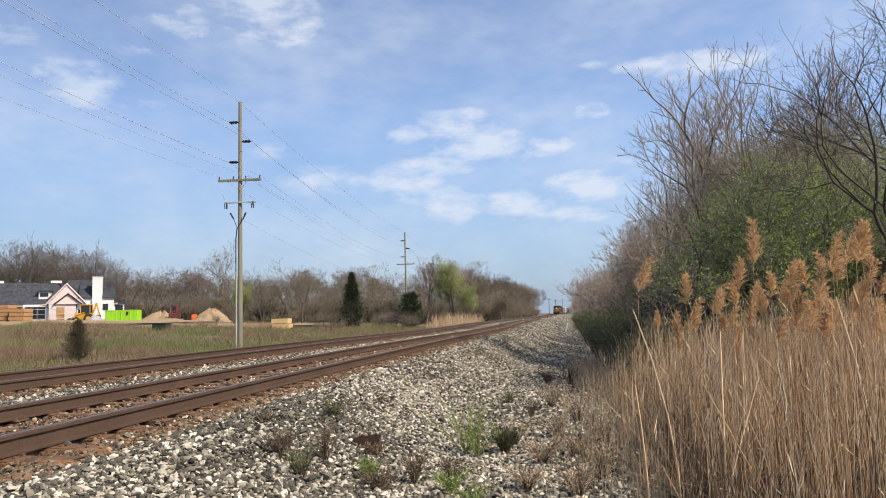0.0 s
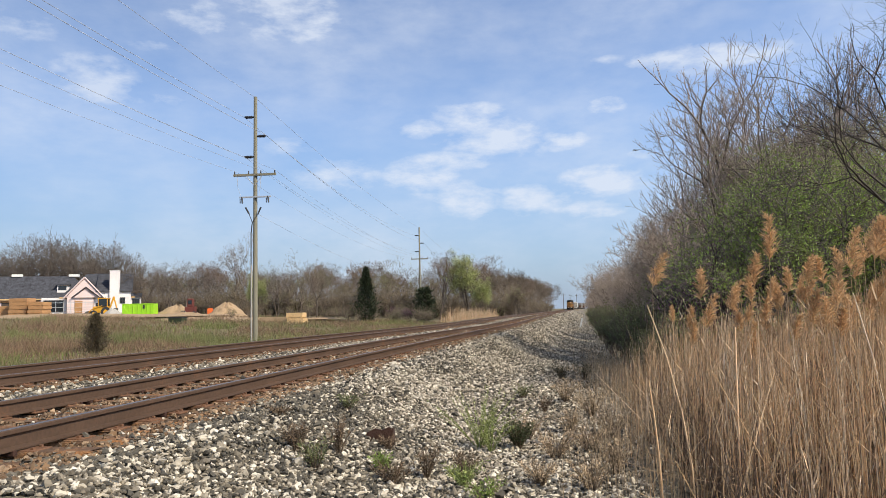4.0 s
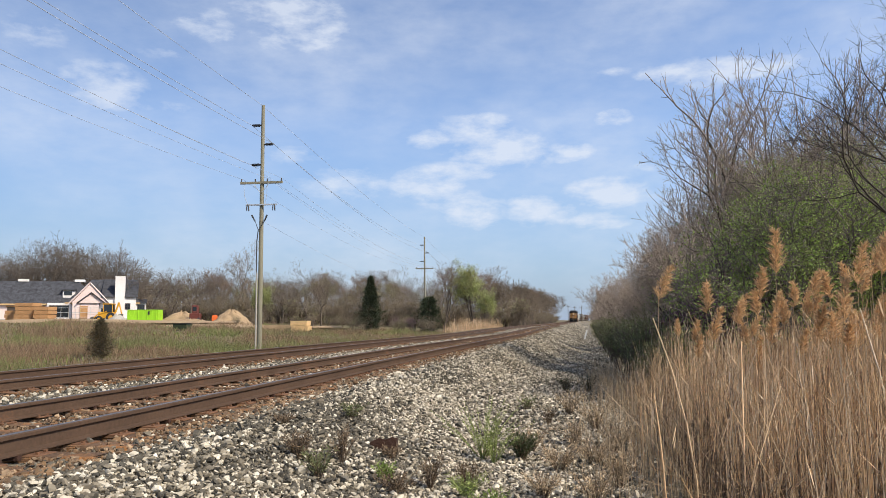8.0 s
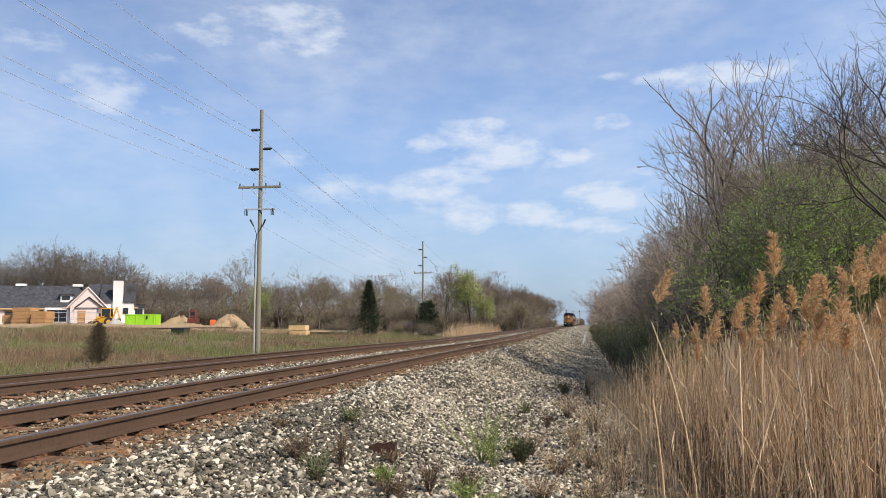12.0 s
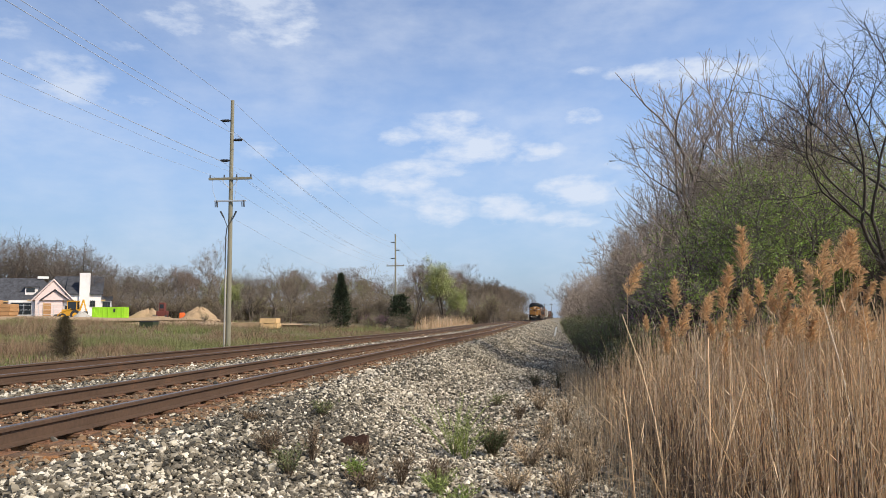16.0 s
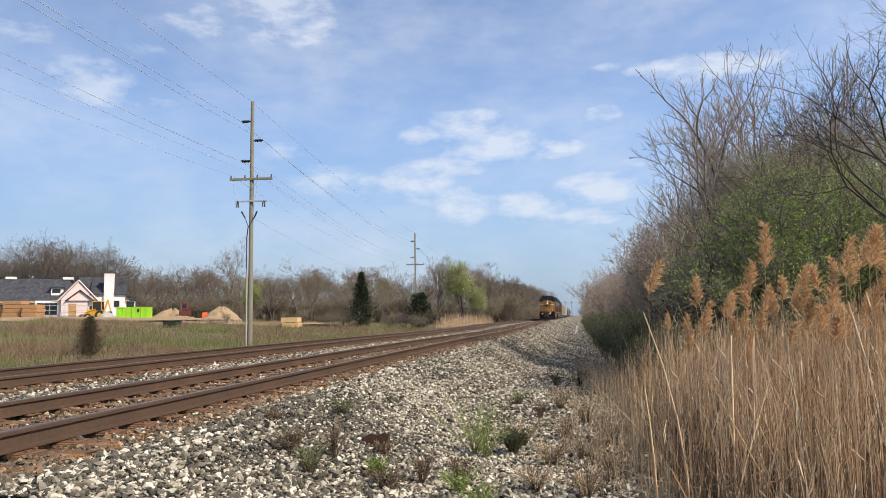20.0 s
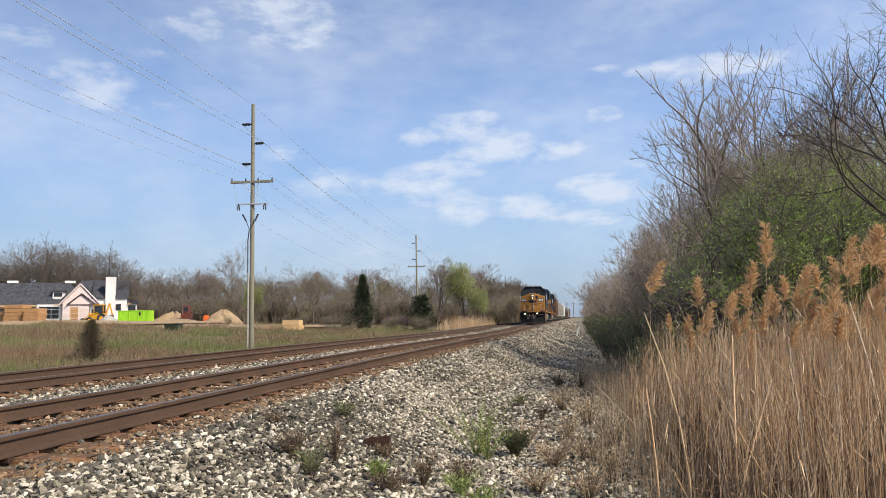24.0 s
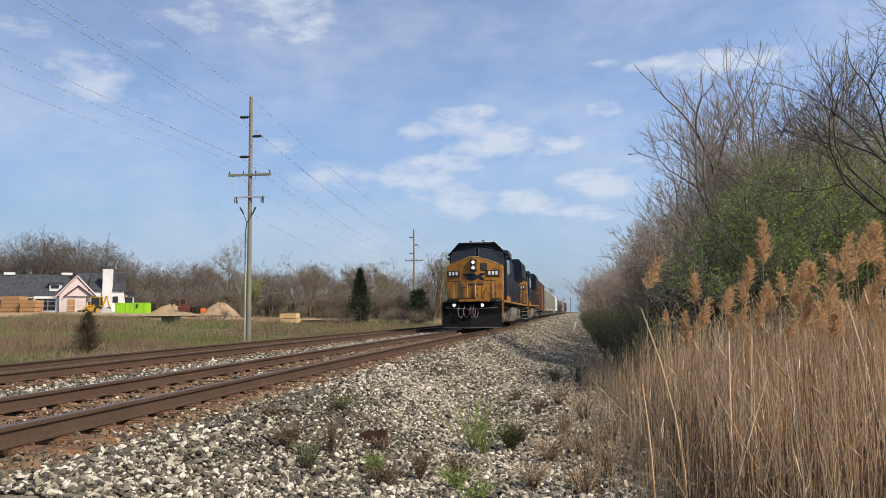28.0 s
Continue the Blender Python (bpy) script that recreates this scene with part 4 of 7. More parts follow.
def make_house():
    h = empty("house", pose(HX, HY, HZ, 0, 0, 30))
    tagged(h, "new house under construction in pinkish wrap with dark shingled roofs", "house")
    part("foundation", box(-34, 1.0, -0.9, 8.4, -1.2, 0.25), M["concrete"], h)
    part("main_wall", box(-10.0, 0.9, 0.4, 8.2, 0.25, 3.1), M["wrap_pale"], h, "house wrap over sheathing, pale pink")
    part("wing_wall", box(-34.0, -10.2, 1.0, 8.2, 0.25, 2.85), M["wrap"], h)
    hip_roof(h, -34.0, -6.0, 0.8, 8.4, 2.9, 7.0)
    hip_roof(h, -10.4, 1.0, 0.4, 8.4, 3.1, 7.4)
    part("porch_wall", box(-9.5, -5.3, -0.8, 0.5, 0.2, 3.0), M["wrap"], h, "porch wall in pink house wrap")
    part("porch_gable", prism([(-9.7, 3.02), (-6.8, 6.3), (-3.9, 3.02)], "y", (-0.7, -0.55)), M["wrap"], h, "front gable in pink wrap")
    gable_roof(h, -9.7, -3.9, -0.5, 4.0, 3.0, 6.35, "y", over=0.2)
    for a, b in (((-10.1, 2.85), (-6.8, 6.52)), ((-6.8, 6.52), (-3.5, 2.85))):
        part("barge_board", rod((a[0], -0.85, a[1]), (b[0], -0.85, b[1]), 0.13, n=4), M["wrap"], h, "pale timber barge board")
    gable_roof(h, -8.6, -4.4, -1.3, 0.3, 2.95, 4.75, "y", over=0.2, name="porch_roof")
    part("porch_front", prism([(-8.5, 2.98), (-6.5, 4.6), (-4.5, 2.98)], "y", (-1.15, -1.05)), M["wrap"], h)
    for k in range(6):
        part("wrap_seam", box(-9.5, -5.3, -0.812, -0.802, 0.7 + k * 0.42, 0.74 + k * 0.42), M["wrap_pale"], h)
    d = part("door", box(-8.15, -7.05, -0.9, -0.815, 0.25, 2.45, 0.01), M["plywood"], h, "bare plywood front door")
    part("door_frame", box(-8.27, -8.16, -0.92, -0.80, 0.25, 2.55), M["lumber"], d)
    part("bay_wall", box(-13.6, -9.7, 0.1, 1.1, 0.25, 3.0), M["wrap_pale"], h)
    window(h, -13.2, -10.2, 0.08, 0.55, 2.55, 3, 1)
    part("wing_front", box(-5.2, 0.7, -0.45, 0.38, 0.25, 4.0), M["wrap_pale"], h, "white wrapped wall beside the chimney")
    part("wing_roof", prism([(-0.8, 3.95), (4.2, 7.3), (4.2, 7.44), (-0.8, 4.1)], "x", (-5.0, 1.0)), M["shingle"], h, "dark grey shingled roof slope")
    for u in (-3.75, -0.62):
        window(h, u - 0.38, u + 0.38, -0.47, 1.9, 2.9, 2, 2)
    window(h, -4.9, -4.4, -0.47, 1.2, 2.0)
    part("side_bay", box(0.75, 2.3, 0.9, 3.4, 0.25, 3.0), M["wrap_pale"], h)
    window(h, 0.95, 2.1, 0.88, 0.7, 2.7, 3, 2)
    part("bay_roof", prism([(0.6, 2.95), (3.6, 3.7), (3.6, 3.82), (0.6, 3.07)], "x", (0.7, 2.5)), M["shingle"], h)
    c = part("chimney", box(-2.75, -1.15, -0.9, 0.9, 0.2, 7.7, 0.02), M["wrap_pale"], h, "tall wrapped chimney stack, nearly white")
    part("chimney_cap", box(-2.82, -1.08, -0.97, 0.97, 7.6, 7.75, 0.02), M["wrap_pale"], c)
    for x in (-23.5, -18.6, -15.4):
        g = part("garage_opening", box(x - 1.2, x + 1.2, 0.90, 0.98, 0.25, 2.3), M["interior"], h, "dark open garage bay")
        part("garage_header", box(x - 1.4, x + 1.4, 0.87, 0.95, 2.3, 2.55), M["plywood"], g)
    dm = part("dormer", box(-11.4, -9.5, 1.5, 4.0, 3.4, 5.3, 0.02), M["wrap_pale"], h, "small roof dormer, unpainted")
    part("dormer_window", box(-11.2, -9.9, 1.45, 1.51, 4.4, 5.1), M["glass_dark"], dm)
    part("dormer_roof", prism([(1.2, 5.25), (4.4, 5.65), (4.4, 5.77), (1.2, 5.37)], "x", (-11.6, -9.3)), M["shingle"], dm)
    for x in (-19.0, -9.9):
        part("wrapped_pack", box(x, x + 1.7, 4.2, 4.9, 6.9, 7.35, 0.03), M["white_paint"], h, "pale bundle left on the ridge")
    for k in range(3):
        part("scaffold_rail", rod((-13.5, -1.9, 0.5 + k * 0.8), (-4.2, -1.9, 0.5 + k * 0.8), 0.035, n=5), M["galv"], h)
    for k in range(5):
        part("scaffold_post", rod((-13.4 + k * 2.3, -1.9, -0.6), (-13.4 + k * 2.3, -1.9, 2.3), 0.035, n=5), M["galv"], h)
    part("entry_step", box(-9.0, -5.6, -2.3, -0.95, -0.4, 0.12), M["concrete"], h)
    return h


make_house()


def site_z(x, y):
    return ground_at(x, y) + 0.02


def make_dumpster():
    x, y = -71.0, 112.0
    d = empty("dumpster", pose(x, y, site_z(x, y), 0, 0, 12))
    d.scale = (0.76, 0.9, 0.95)
    tagged(d, "bright lime green roll-off waste container", "dumpster")
    part("floor", box(-3.3, 3.3, -1.15, 1.15, 0.2, 0.3), M["lime"], d)
    for s in (-1, 1):
        part("side_wall", box(-3.3, 3.3, s * 1.15 - 0.04, s * 1.15 + 0.04, 0.2, 2.3), M["lime"], d)
        part("top_rail", box(-3.3, 3.3, s * 1.17 - 0.08, s * 1.17 + 0.08, 2.22, 2.38, 0.02), M["lime"], d)
        for k in range(7):
            u = -2.9 + k * 0.97
            part("rib", box(u - 0.06, u + 0.06, s * 1.22 - 0.06, s * 1.22 + 0.06, 0.25, 2.2), M["lime"], d)
    for u in (-3.3, 3.3):
        part("end_wall", box(u - 0.04, u + 0.04, -1.15, 1.15, 0.2, 2.3), M["lime"], d)
    part("sloped_front", prism([(-3.3, 0.25), (-1.5, 0.25), (-3.3, 2.2)], "y", (-1.32, -1.24)), M["lime"], d)
    part("decal", box(1.1, 1.5, -1.30, -1.285, 1.5, 2.1), M["dark"], d, "dark square decal")
    for u in (-2.6, 2.6):
        for s in (-1, 1):
            part("roller", rod((u, s * 0.9, 0.1), (u, s * 1.05, 0.1), 0.12, n=10), M["dark"], d)
    return d


make_dumpster()


def make_backhoe():
    x, y = -76.8, 110.5
    b = empty("backhoe_loader", pose(x, y, site_z(x, y), 0, 0, 20))
    b.scale = (0.92, 0.95, 1.05)
    tagged(b, "yellow backhoe loader parked by the new house", "backhoe")
    part("body", box(-1.6, 1.0, -0.6, 0.6, 0.7, 1.7, 0.08), M["machine_yellow"], b)
    c = part("cab", box(-0.6, 0.9, -0.75, 0.75, 1.65, 2.9, 0.06), M["glass_dark"], b)
    part("cab_roof", box(-0.75, 1.05, -0.85, 0.85, 2.88, 3.02, 0.03), M["machine_yellow"], c)
    for u in (-0.62, 0.9):
        for s in (-0.75, 0.75):
            part("cab_post", box(u - 0.05, u + 0.05, s - 0.05, s + 0.05, 1.6, 2.9), M["machine_yellow"], c)
    for u, r in ((0.7, 0.8), (-1.3, 0.55)):
        for s in (-1, 1):
            w = part("wheel", rod((u, s * 0.6, r), (u, s * 1.0, r), r, n=22), M["dark"], b, "black rubber tyre")
            part("rim", rod((u, s * 0.98, r), (u, s * 1.02, r), r * 0.5, n=16), M["machine_yellow"], w)
    part("bucket", prism([(-3.2, 0.15), (-2.2, 0.15), (-2.2, 1.0), (-2.6, 0.9), (-3.0, 0.4)], "y", (-1.1, 1.1)), M["underframe"], b)
    for s in (-0.7, 0.7):
        part("loader_arm", pipe([(0.0, s, 1.8), (-1.6, s, 1.3), (-2.4, s, 0.6)], 0.09), M["machine_yellow"], b)
    part("boom", pipe([(1.0, 0, 1.0), (1.8, 0, 3.2)], 0.16), M["machine_yellow"], b)
    part("dipper", pipe([(1.8, 0, 3.2), (2.3, 0, 1.4)], 0.12), M["machine_yellow"], b)
    part("digging_bucket", box(1.9, 2.5, -0.35, 0.35, 0.7, 1.4, 0.06), M["underframe"], b)
    return b


make_backhoe()


def heap(name, label, x, y, rx, ry, h, mat, seed, cat="heap"):
    rs = np.random.RandomState(seed)
    n, m_ = 14, 36
    v, f = [(0, 0, h)], []
    ph = rs.uniform(0, 6.28, 6)
    for i in range(1, n + 1):
        t = i / n
        for j in range(m_):
            a = 2 * math.pi * j / m_
            w = 1 + 0.13 * math.sin(3 * a + ph[0]) + 0.08 * math.sin(5 * a + ph[1])
            z = h * (0.5 + 0.5 * math.cos(math.pi * min(t, 1))) * (1 + 0.16 * math.sin(4 * a + ph[2]) * (1 - t)) + rs.normal(0, 0.05) * h * (t < 1)
            v.append((rx * t * w * math.cos(a), ry * t * w * math.sin(a), z - 0.15 * (t >= 1)))
    tri = []
    for j in range(m_):
        tri.append((0, 1 + j, 1 + (j + 1) % m_))
    for i in range(n - 1):
        for j in range(m_):
            a, b = 1 + i * m_ + j, 1 + i * m_ + (j + 1) % m_
            tri += [(a, a + m_, b + m_), (a, b + m_, b)]
    o = new(name, mesh_from(name, v, tri, M[mat], True))
    o.matrix_basis = pose(x, y, site_z(x, y))
    return tagged(o, label, cat)


heap("earth_mound", "heap of tan sand on the building site", -52.0, 105, 4.3, 3.5, 2.2, "sand", 1)
heap("earth_mound", "low spread mound of tan soil", -66.5, 116, 5.5, 4.0, 1.9, "sand", 2)
heap("earth_mound", "long low bank of bare earth", -58.0, 103, 8.0, 3.0, 0.9, "sand", 3)
heap("earth_mound", "low strip of bare trampled earth before the house", -80.0, 100.0, 30.0, 6.0, 0.55, "sand", 5)
heap("earth_mound", "low strip of bare trampled earth", -50.0, 93.0, 20.0, 5.0, 0.4, "sand", 6)
heap("gravel_mound", "small heap of grey gravel beside the house", -73.8, 108.5, 2.4, 2.0, 1.3, "concrete", 4)


def make_lumber_stack(name, label, x, y, w, d, layers, mat, cat="lumber"):
    s = empty(name, pose(x, y, site_z(x, y), 0, 0, 3))
    tagged(s, label, cat)
    rng = random.Random(int(abs(x) * 10))
    for k in range(layers):
        off = rng.uniform(-0.15, 0.15)
        part("board_pack", box(-w / 2 + off, w / 2 + off, -d / 2, d / 2, 0.12 + k * 0.62, 0.12 + k * 0.62 + 0.56, 0.02), M[mat], s)
        for u in (-w * 0.35, 0, w * 0.35):
            part("spacer", box(u - 0.05, u + 0.05, -d / 2, d / 2, 0.02 + k * 0.62, 0.12 + k * 0.62), M["lumber"], s)
    return s


make_lumber_stack("lumber_stack", "stacked brown sheathing panels in front of the house", -89.0, 107.0, 3.2, 2.2, 5, "plywood")
make_lumber_stack("lumber_stack", "stacked bundles of tan framing timber", -85.4, 106.5, 2.6, 2.2, 4, "plywood")
make_lumber_stack("lumber_stack", "low pile of loose roof timber", -92.3, 108.0, 2.0, 2.0, 3, "plywood")
make_lumber_stack("timber_crate", "pale yellow wooden crate at the field's edge", -32.5, 83.5, 2.0, 1.6, 2, "lumber", "crate")
make_lumber_stack("timber_beams", "long low row of pale timber beams", -35.8, 85.0, 4.0, 1.0, 1, "sand", "beams")


def make_telehandler():
    x, y = -62.5, 113.0
    b = empty("skid_loader", pose(x, y, site_z(x, y), 0, 0, 15))
    b.scale = (0.62, 0.8, 0.95)
    tagged(b, "dark red loader seen from behind on the site", "loader")
    part("body", box(-1.3, 1.3, -1.0, 1.0, 0.6, 1.9, 0.1), M["machine_red"], b)
    c = part("cab", box(-0.7, 0.7, -0.8, 0.8, 1.9, 3.3, 0.1), M["machine_red"], b)
    part("rear_window", box(-0.5, 0.5, -0.83, -0.8, 2.3, 3.0), M["glass_dark"], c)
    for u in (-1.1, 1.1):
        for s in (-1, 1):
            part("wheel", rod((u - 0.2, s * 0.8, 0.6), (u + 0.2, s * 0.8, 0.6), 0.6, n=18), M["dark"], b)
    return b


make_telehandler()


def make_tank():
    x, y = -58.0, 111.0
    b = empty("site_container", pose(x, y, site_z(x, y), 0, 0, 25))
    b.scale = (0.62, 0.7, 0.75)
    tagged(b, "bright orange site container standing upright", "container")
    part("body", box(-0.7, 0.7, -0.7, 0.7, 0.1, 2.0, 0.06), M["orange"], b)
    part("base", box(-0.75, 0.75, -0.75, 0.75, 0.0, 0.12), M["dark"], b)
    part("lid", box(-0.5, 0.5, -0.5, 0.5, 2.0, 2.1, 0.03), M["orange"], b)
    return b


make_tank()


def make_utility_box():
    x, y = -43.0, 75.0
    b = empty("utility_cabinet", pose(x, y, site_z(x, y) - 0.25))
    tagged(b, "dark green utility cabinet in the grass", "cabinet")
    part("body", box(-0.8, 0.8, -0.6, 0.6, 0, 0.9, 0.04), M["needle"], b)
    part("lid", box(-0.84, 0.84, -0.64, 0.64, 0.9, 0.97, 0.02), M["dark"], b)
    return b


make_utility_box()


# ---- train ----
WHEELSETS = []


def wheel_mesh(r):
    t = bmesh.new()
    for s in (-1, 1):
        rod((s * 0.70, 0, 0), (s * 0.74, 0, 0), r + 0.025, n=28, bm=t)
        rod((s * 0.73, 0, 0), (s * 0.84, 0, 0), r, r - 0.005, n=28, bm=t)
        rod((s * 0.84, 0, 0), (s * 0.87, 0, 0), 0.16, 0.12, n=12, bm=t)
        for k in range(6):
            a = k * math.pi / 3
            box(-0.01, 0.01, 0.2, 0.3, -0.04, 0.04, bm=t, m=Matrix.Translation((s * 0.85, 0, 0)) @ Matrix.Rotation(a, 4, "X"))
    rod((-0.98, 0, 0), (0.98, 0, 0), 0.08, n=12, bm=t)
    me = bpy.data.meshes.new("wheelset")
    t.to_mesh(me)
    t.free()
    me.materials.append(M["underframe"])
    return me


WHEEL_BIG, WHEEL_SMALL = wheel_mesh(0.52), wheel_mesh(0.43)


def truck(parent, y0, axles, r, gap, mat):
    """A bogie: two side frames, a bolster and its wheelsets."""
    ys = [y0 + i * gap for i in range(axles)]
    a, b = ys[0], ys[-1]
    for s in (-1, 1):
        out = [(a - 0.45, r + 0.18), (a - 0.3, r - 0.16), (a + 0.3, r - 0.16), (a + 0.55, r - 0.02), (b - 0.55, r - 0.02), (b - 0.3, r - 0.16), (b + 0.3, r - 0.16), (b + 0.45, r + 0.18), (b + 0.2, r + 0.34), (a - 0.2, r + 0.34)]
        fr = part("side_frame", prism(out, "x", (s * 0.98, s * 1.14)), M[mat], parent, "dusty grey cast truck frame")
        bm = bmesh.new()
        for y in ys:
            rod((s * 1.12, y, r), (s * 1.24, y, r), 0.15, 0.13, 12, bm)
        part("journal_box", bm, M["underframe"], fr)
        bm = bmesh.new()
        for y in [(p + q) / 2 for p, q in zip(ys, ys[1:])]:
            for k in (-0.2, 0, 0.2):
                rod((s * 1.08, y + k, r - 0.05), (s * 1.08, y + k, r + 0.42), 0.085, n=8, bm=bm)
        part("spring_nest", bm, M["underframe"], fr)
    part("bolster", box(-1.1, 1.1, (a + b) / 2 - 0.25, (a + b) / 2 + 0.25, r - 0.1, r + 0.3, 0.03), M["underframe"], parent)
    for y in ys:
        w = part("wheelset", WHEEL_BIG if r > 0.5 else WHEEL_SMALL, None, parent)
        w.matrix_basis = pose(0, y, r)
        WHEELSETS.append((w, y, r))


def coupler(parent, y, s):
    part("coupler", box(-0.12, 0.12, min(y, y + s * 0.45), max(y, y + s * 0.45), 0.75, 1.0, 0.03), M["rust"], parent)


def crease(ob, limit, k):
    """Folds a flat front about its middle, so that both halves slope back."""
    bm = bmesh.new()
    bm.from_mesh(ob.data)
    bmesh.ops.bisect_plane(bm, geom=list(bm.verts) + list(bm.edges) + list(bm.faces), plane_co=(0, 0, 0), plane_no=(1, 0, 0), dist=1e-5)
    for v in bm.verts:
        if v.co.y < limit:
            v.co.y += k * abs(v.co.x)
    bm.to_mesh(ob.data)
    bm.free()


def make_locomotive():
    t = empty("locomotive")
    tagged(t, "yellow and dark blue diesel freight locomotive with lit headlights", "locomotive", "train vehicles")
    # frame, pilot and plough
    part("underframe_beam", box(-1.1, 1.1, 0.4, 21.6, 1.05, 1.42, 0.03), M["underframe"], t)
    part("deck", box(-1.55, 1.55, 0.35, 21.7, 1.42, 1.50, 0.01), M["underframe"], t)
    for s in (-1, 1):
        part("sill_stripe", box(s * 1.555 - 0.012, s * 1.555 + 0.012, 1.0, 21.6, 1.40, 1.50), M["yellow"], t, "yellow stripe along the side sill")
    part("pilot", box(-1.5, 1.5, 0.25, 0.5, 0.45, 1.42, 0.03), M["soot"], t)
    bm = bmesh.new()
    lo = [bm.verts.new(v) for v in ((-1.5, 0.2, 0.10), (0.0, -0.35, 0.10), (1.5, 0.2, 0.10), (1.5, 0.3, 0.10), (0.0, -0.2, 0.10), (-1.5, 0.3, 0.10))]
    hi = [bm.verts.new(v) for v in ((-1.5, 0.27, 0.8), (0.0, 0.05, 0.68), (1.5, 0.27, 0.8), (1.5, 0.35, 0.8), (0.0, 0.2, 0.68), (-1.5, 0.35, 0.8))]
    bm.faces.new(lo), bm.faces.new(hi)
    for i in range(6):
        bm.faces.new((lo[i], lo[(i + 1) % 6], hi[(i + 1) % 6], hi[i]))
    bmesh.ops.recalc_face_normals(bm, faces=bm.faces)
    plough = part("plough", bm, M["soot"], t, "black steel snow plough with a pale worn lip")
    part("plough_lip", pipe([(-1.5, 0.17, 0.12), (0.0, -0.38, 0.12), (1.5, 0.17, 0.12)], 0.02), M["underframe"], plough)
    part("anticlimber", box(-1.25, 1.25, 0.05, 0.4, 1.36, 1.50, 0.03), M["soot"], t)
    part("step_edge", box(-0.62, 0.95, 0.02, 0.06, 1.42, 1.52, 0.01), M["yellow"], t, "dirty yellow platform edge")
    coupler(t, 0.3, -1)
    for x in (-0.62, -0.34, -0.02, 0.12):
        part("air_hose", pipe([(x, 0.22, 1.25), (x - 0.06, 0.05, 0.95), (x + 0.02, 0.0, 0.68), (x + 0.14, 0.05, 0.60), (x + 0.22, 0.12, 0.85), (x + 0.2, 0.22, 1.05)], 0.022), M["truck_grey"], t, "grey brake hose")
    for x in (-0.86, 0.56):
        d = part("ditch_light", rod((x, 0.05, 1.24), (x, 0.25, 1.24), 0.11, n=16), M["dark"], t)
        part("lens", rod((x, 0.02, 1.24), (x, 0.05, 1.24), 0.062, n=16), M["lamp"], d, "glowing ditch light lens")
    # nose
    nose = [(-1.42, 1.50), (1.42, 1.50), (1.42, 3.12), (0.22, 3.48), (-0.22, 3.48), (-1.42, 3.12)]
    part("nose", prism(nose, "y", (1.15, 2.8)), M["yellow"], t, "yellow wide nose with chipped paint")
    for a, b in (((-1.44, 3.12), (-0.22, 3.50)), ((-0.22, 3.50), (0.22, 3.50)), ((0.22, 3.50), (1.44, 3.12))):
        part("nose_trim", rod((a[0], 1.14, a[1]), (b[0], 1.14, b[1]), 0.012, n=6), M["lumber"], t, "pale line round the nose edge")
    part("headlight_box", box(-0.17, 0.17, 1.02, 1.16, 2.84, 3.38, 0.02), M["dark"], t)
    for z in (2.99, 3.23):
        part("headlight", rod((0, 0.985, z), (0, 1.02, z), 0.066, n=16), M["lamp"], t, "glowing twin headlight")
    part("nose_window", box(0.36, 0.68, 1.12, 1.16, 2.86, 3.20, 0.03), M["glass_dark"], t)
    for x in (-1.07, 1.0):
        nb = part("number_board", box(x - 0.34, x + 0.34, 1.09, 1.16, 2.60, 2.88, 0.015), M["dark"], t, "black number board with pale digits shown as bars")
        for k in range(3):
            part("digit_bar", box(x - 0.24 + k * 0.18, x - 0.13 + k * 0.18, 1.076, 1.086, 2.66, 2.82), M["white_paint"], nb)
    # a broad dark mark in place of the railway's emblem
    part("emblem", prism([(-0.30, 2.44), (0.10, 2.44), (0.22, 2.52), (0.36, 2.44), (0.60, 2.44), (0.40, 2.58), (0.62, 2.74), (0.36, 2.74), (0.20, 2.64), (0.04, 2.74), (-0.62, 2.70), (-0.36, 2.58)], "y", (1.132, 1.146)), M["blue"], t, "dark blue emblem painted on the nose")
    part("emblem_bar", box(-0.34, 0.5, 1.132, 1.146, 2.20, 2.26), M["blue"], t)
    part("nose_door", box(0.08, 0.84, 1.115, 1.15, 1.52, 2.12, 0.015), M["yellow"], t)
    part("door_edge", box(-0.62, -0.57, 1.10, 1.15, 1.55, 2.3), M["underframe"], t)
    for x in (-0.32, 0.10, 0.98, -1.05):
        part("grab_iron", pipe([(x, 1.14, 1.62), (x, 1.06, 1.66), (x, 1.06, 2.18), (x, 1.14, 2.22)], 0.018), M["galv"], t)
    for x, z0, z1 in ((-0.78, 1.54, 2.5), (0.0, 1.54, 2.3), (0.9, 1.54, 2.5)):
        part("nose_seam", box(x - 0.012, x + 0.012, 1.128, 1.15, z0, z1), M["underframe"], t, "dark seam between nose panels")
    for x, z in ((0.2, 1.75), (0.2, 2.0), (0.74, 1.85), (-0.5, 2.1), (-0.95, 2.3)):
        part("nose_latch", box(x - 0.03, x + 0.03, 1.10, 1.15, z - 0.035, z + 0.035, 0.006), M["dark"], t)
    part("nose_grime", box(-1.40, 1.40, 1.132, 1.148, 1.505, 1.60), M["rust"], t, "rusty grime along the nose's foot")
    for s in (-1, 1):
        part("front_railing", pipe([(s * 1.2, 0.28, 1.5), (s * 1.2, 0.28, 2.35), (s * 0.55, 0.24, 2.35), (s * 0.5, 0.24, 1.5)], 0.018), M["dark"], t, "dark tube railing before the nose")
    part("uncoupling_lever", pipe([(-1.3, 0.18, 1.12), (-0.2, 0.12, 1.05), (0.2, 0.12, 1.05), (1.3, 0.18, 1.12)], 0.016), M["truck_grey"], t)
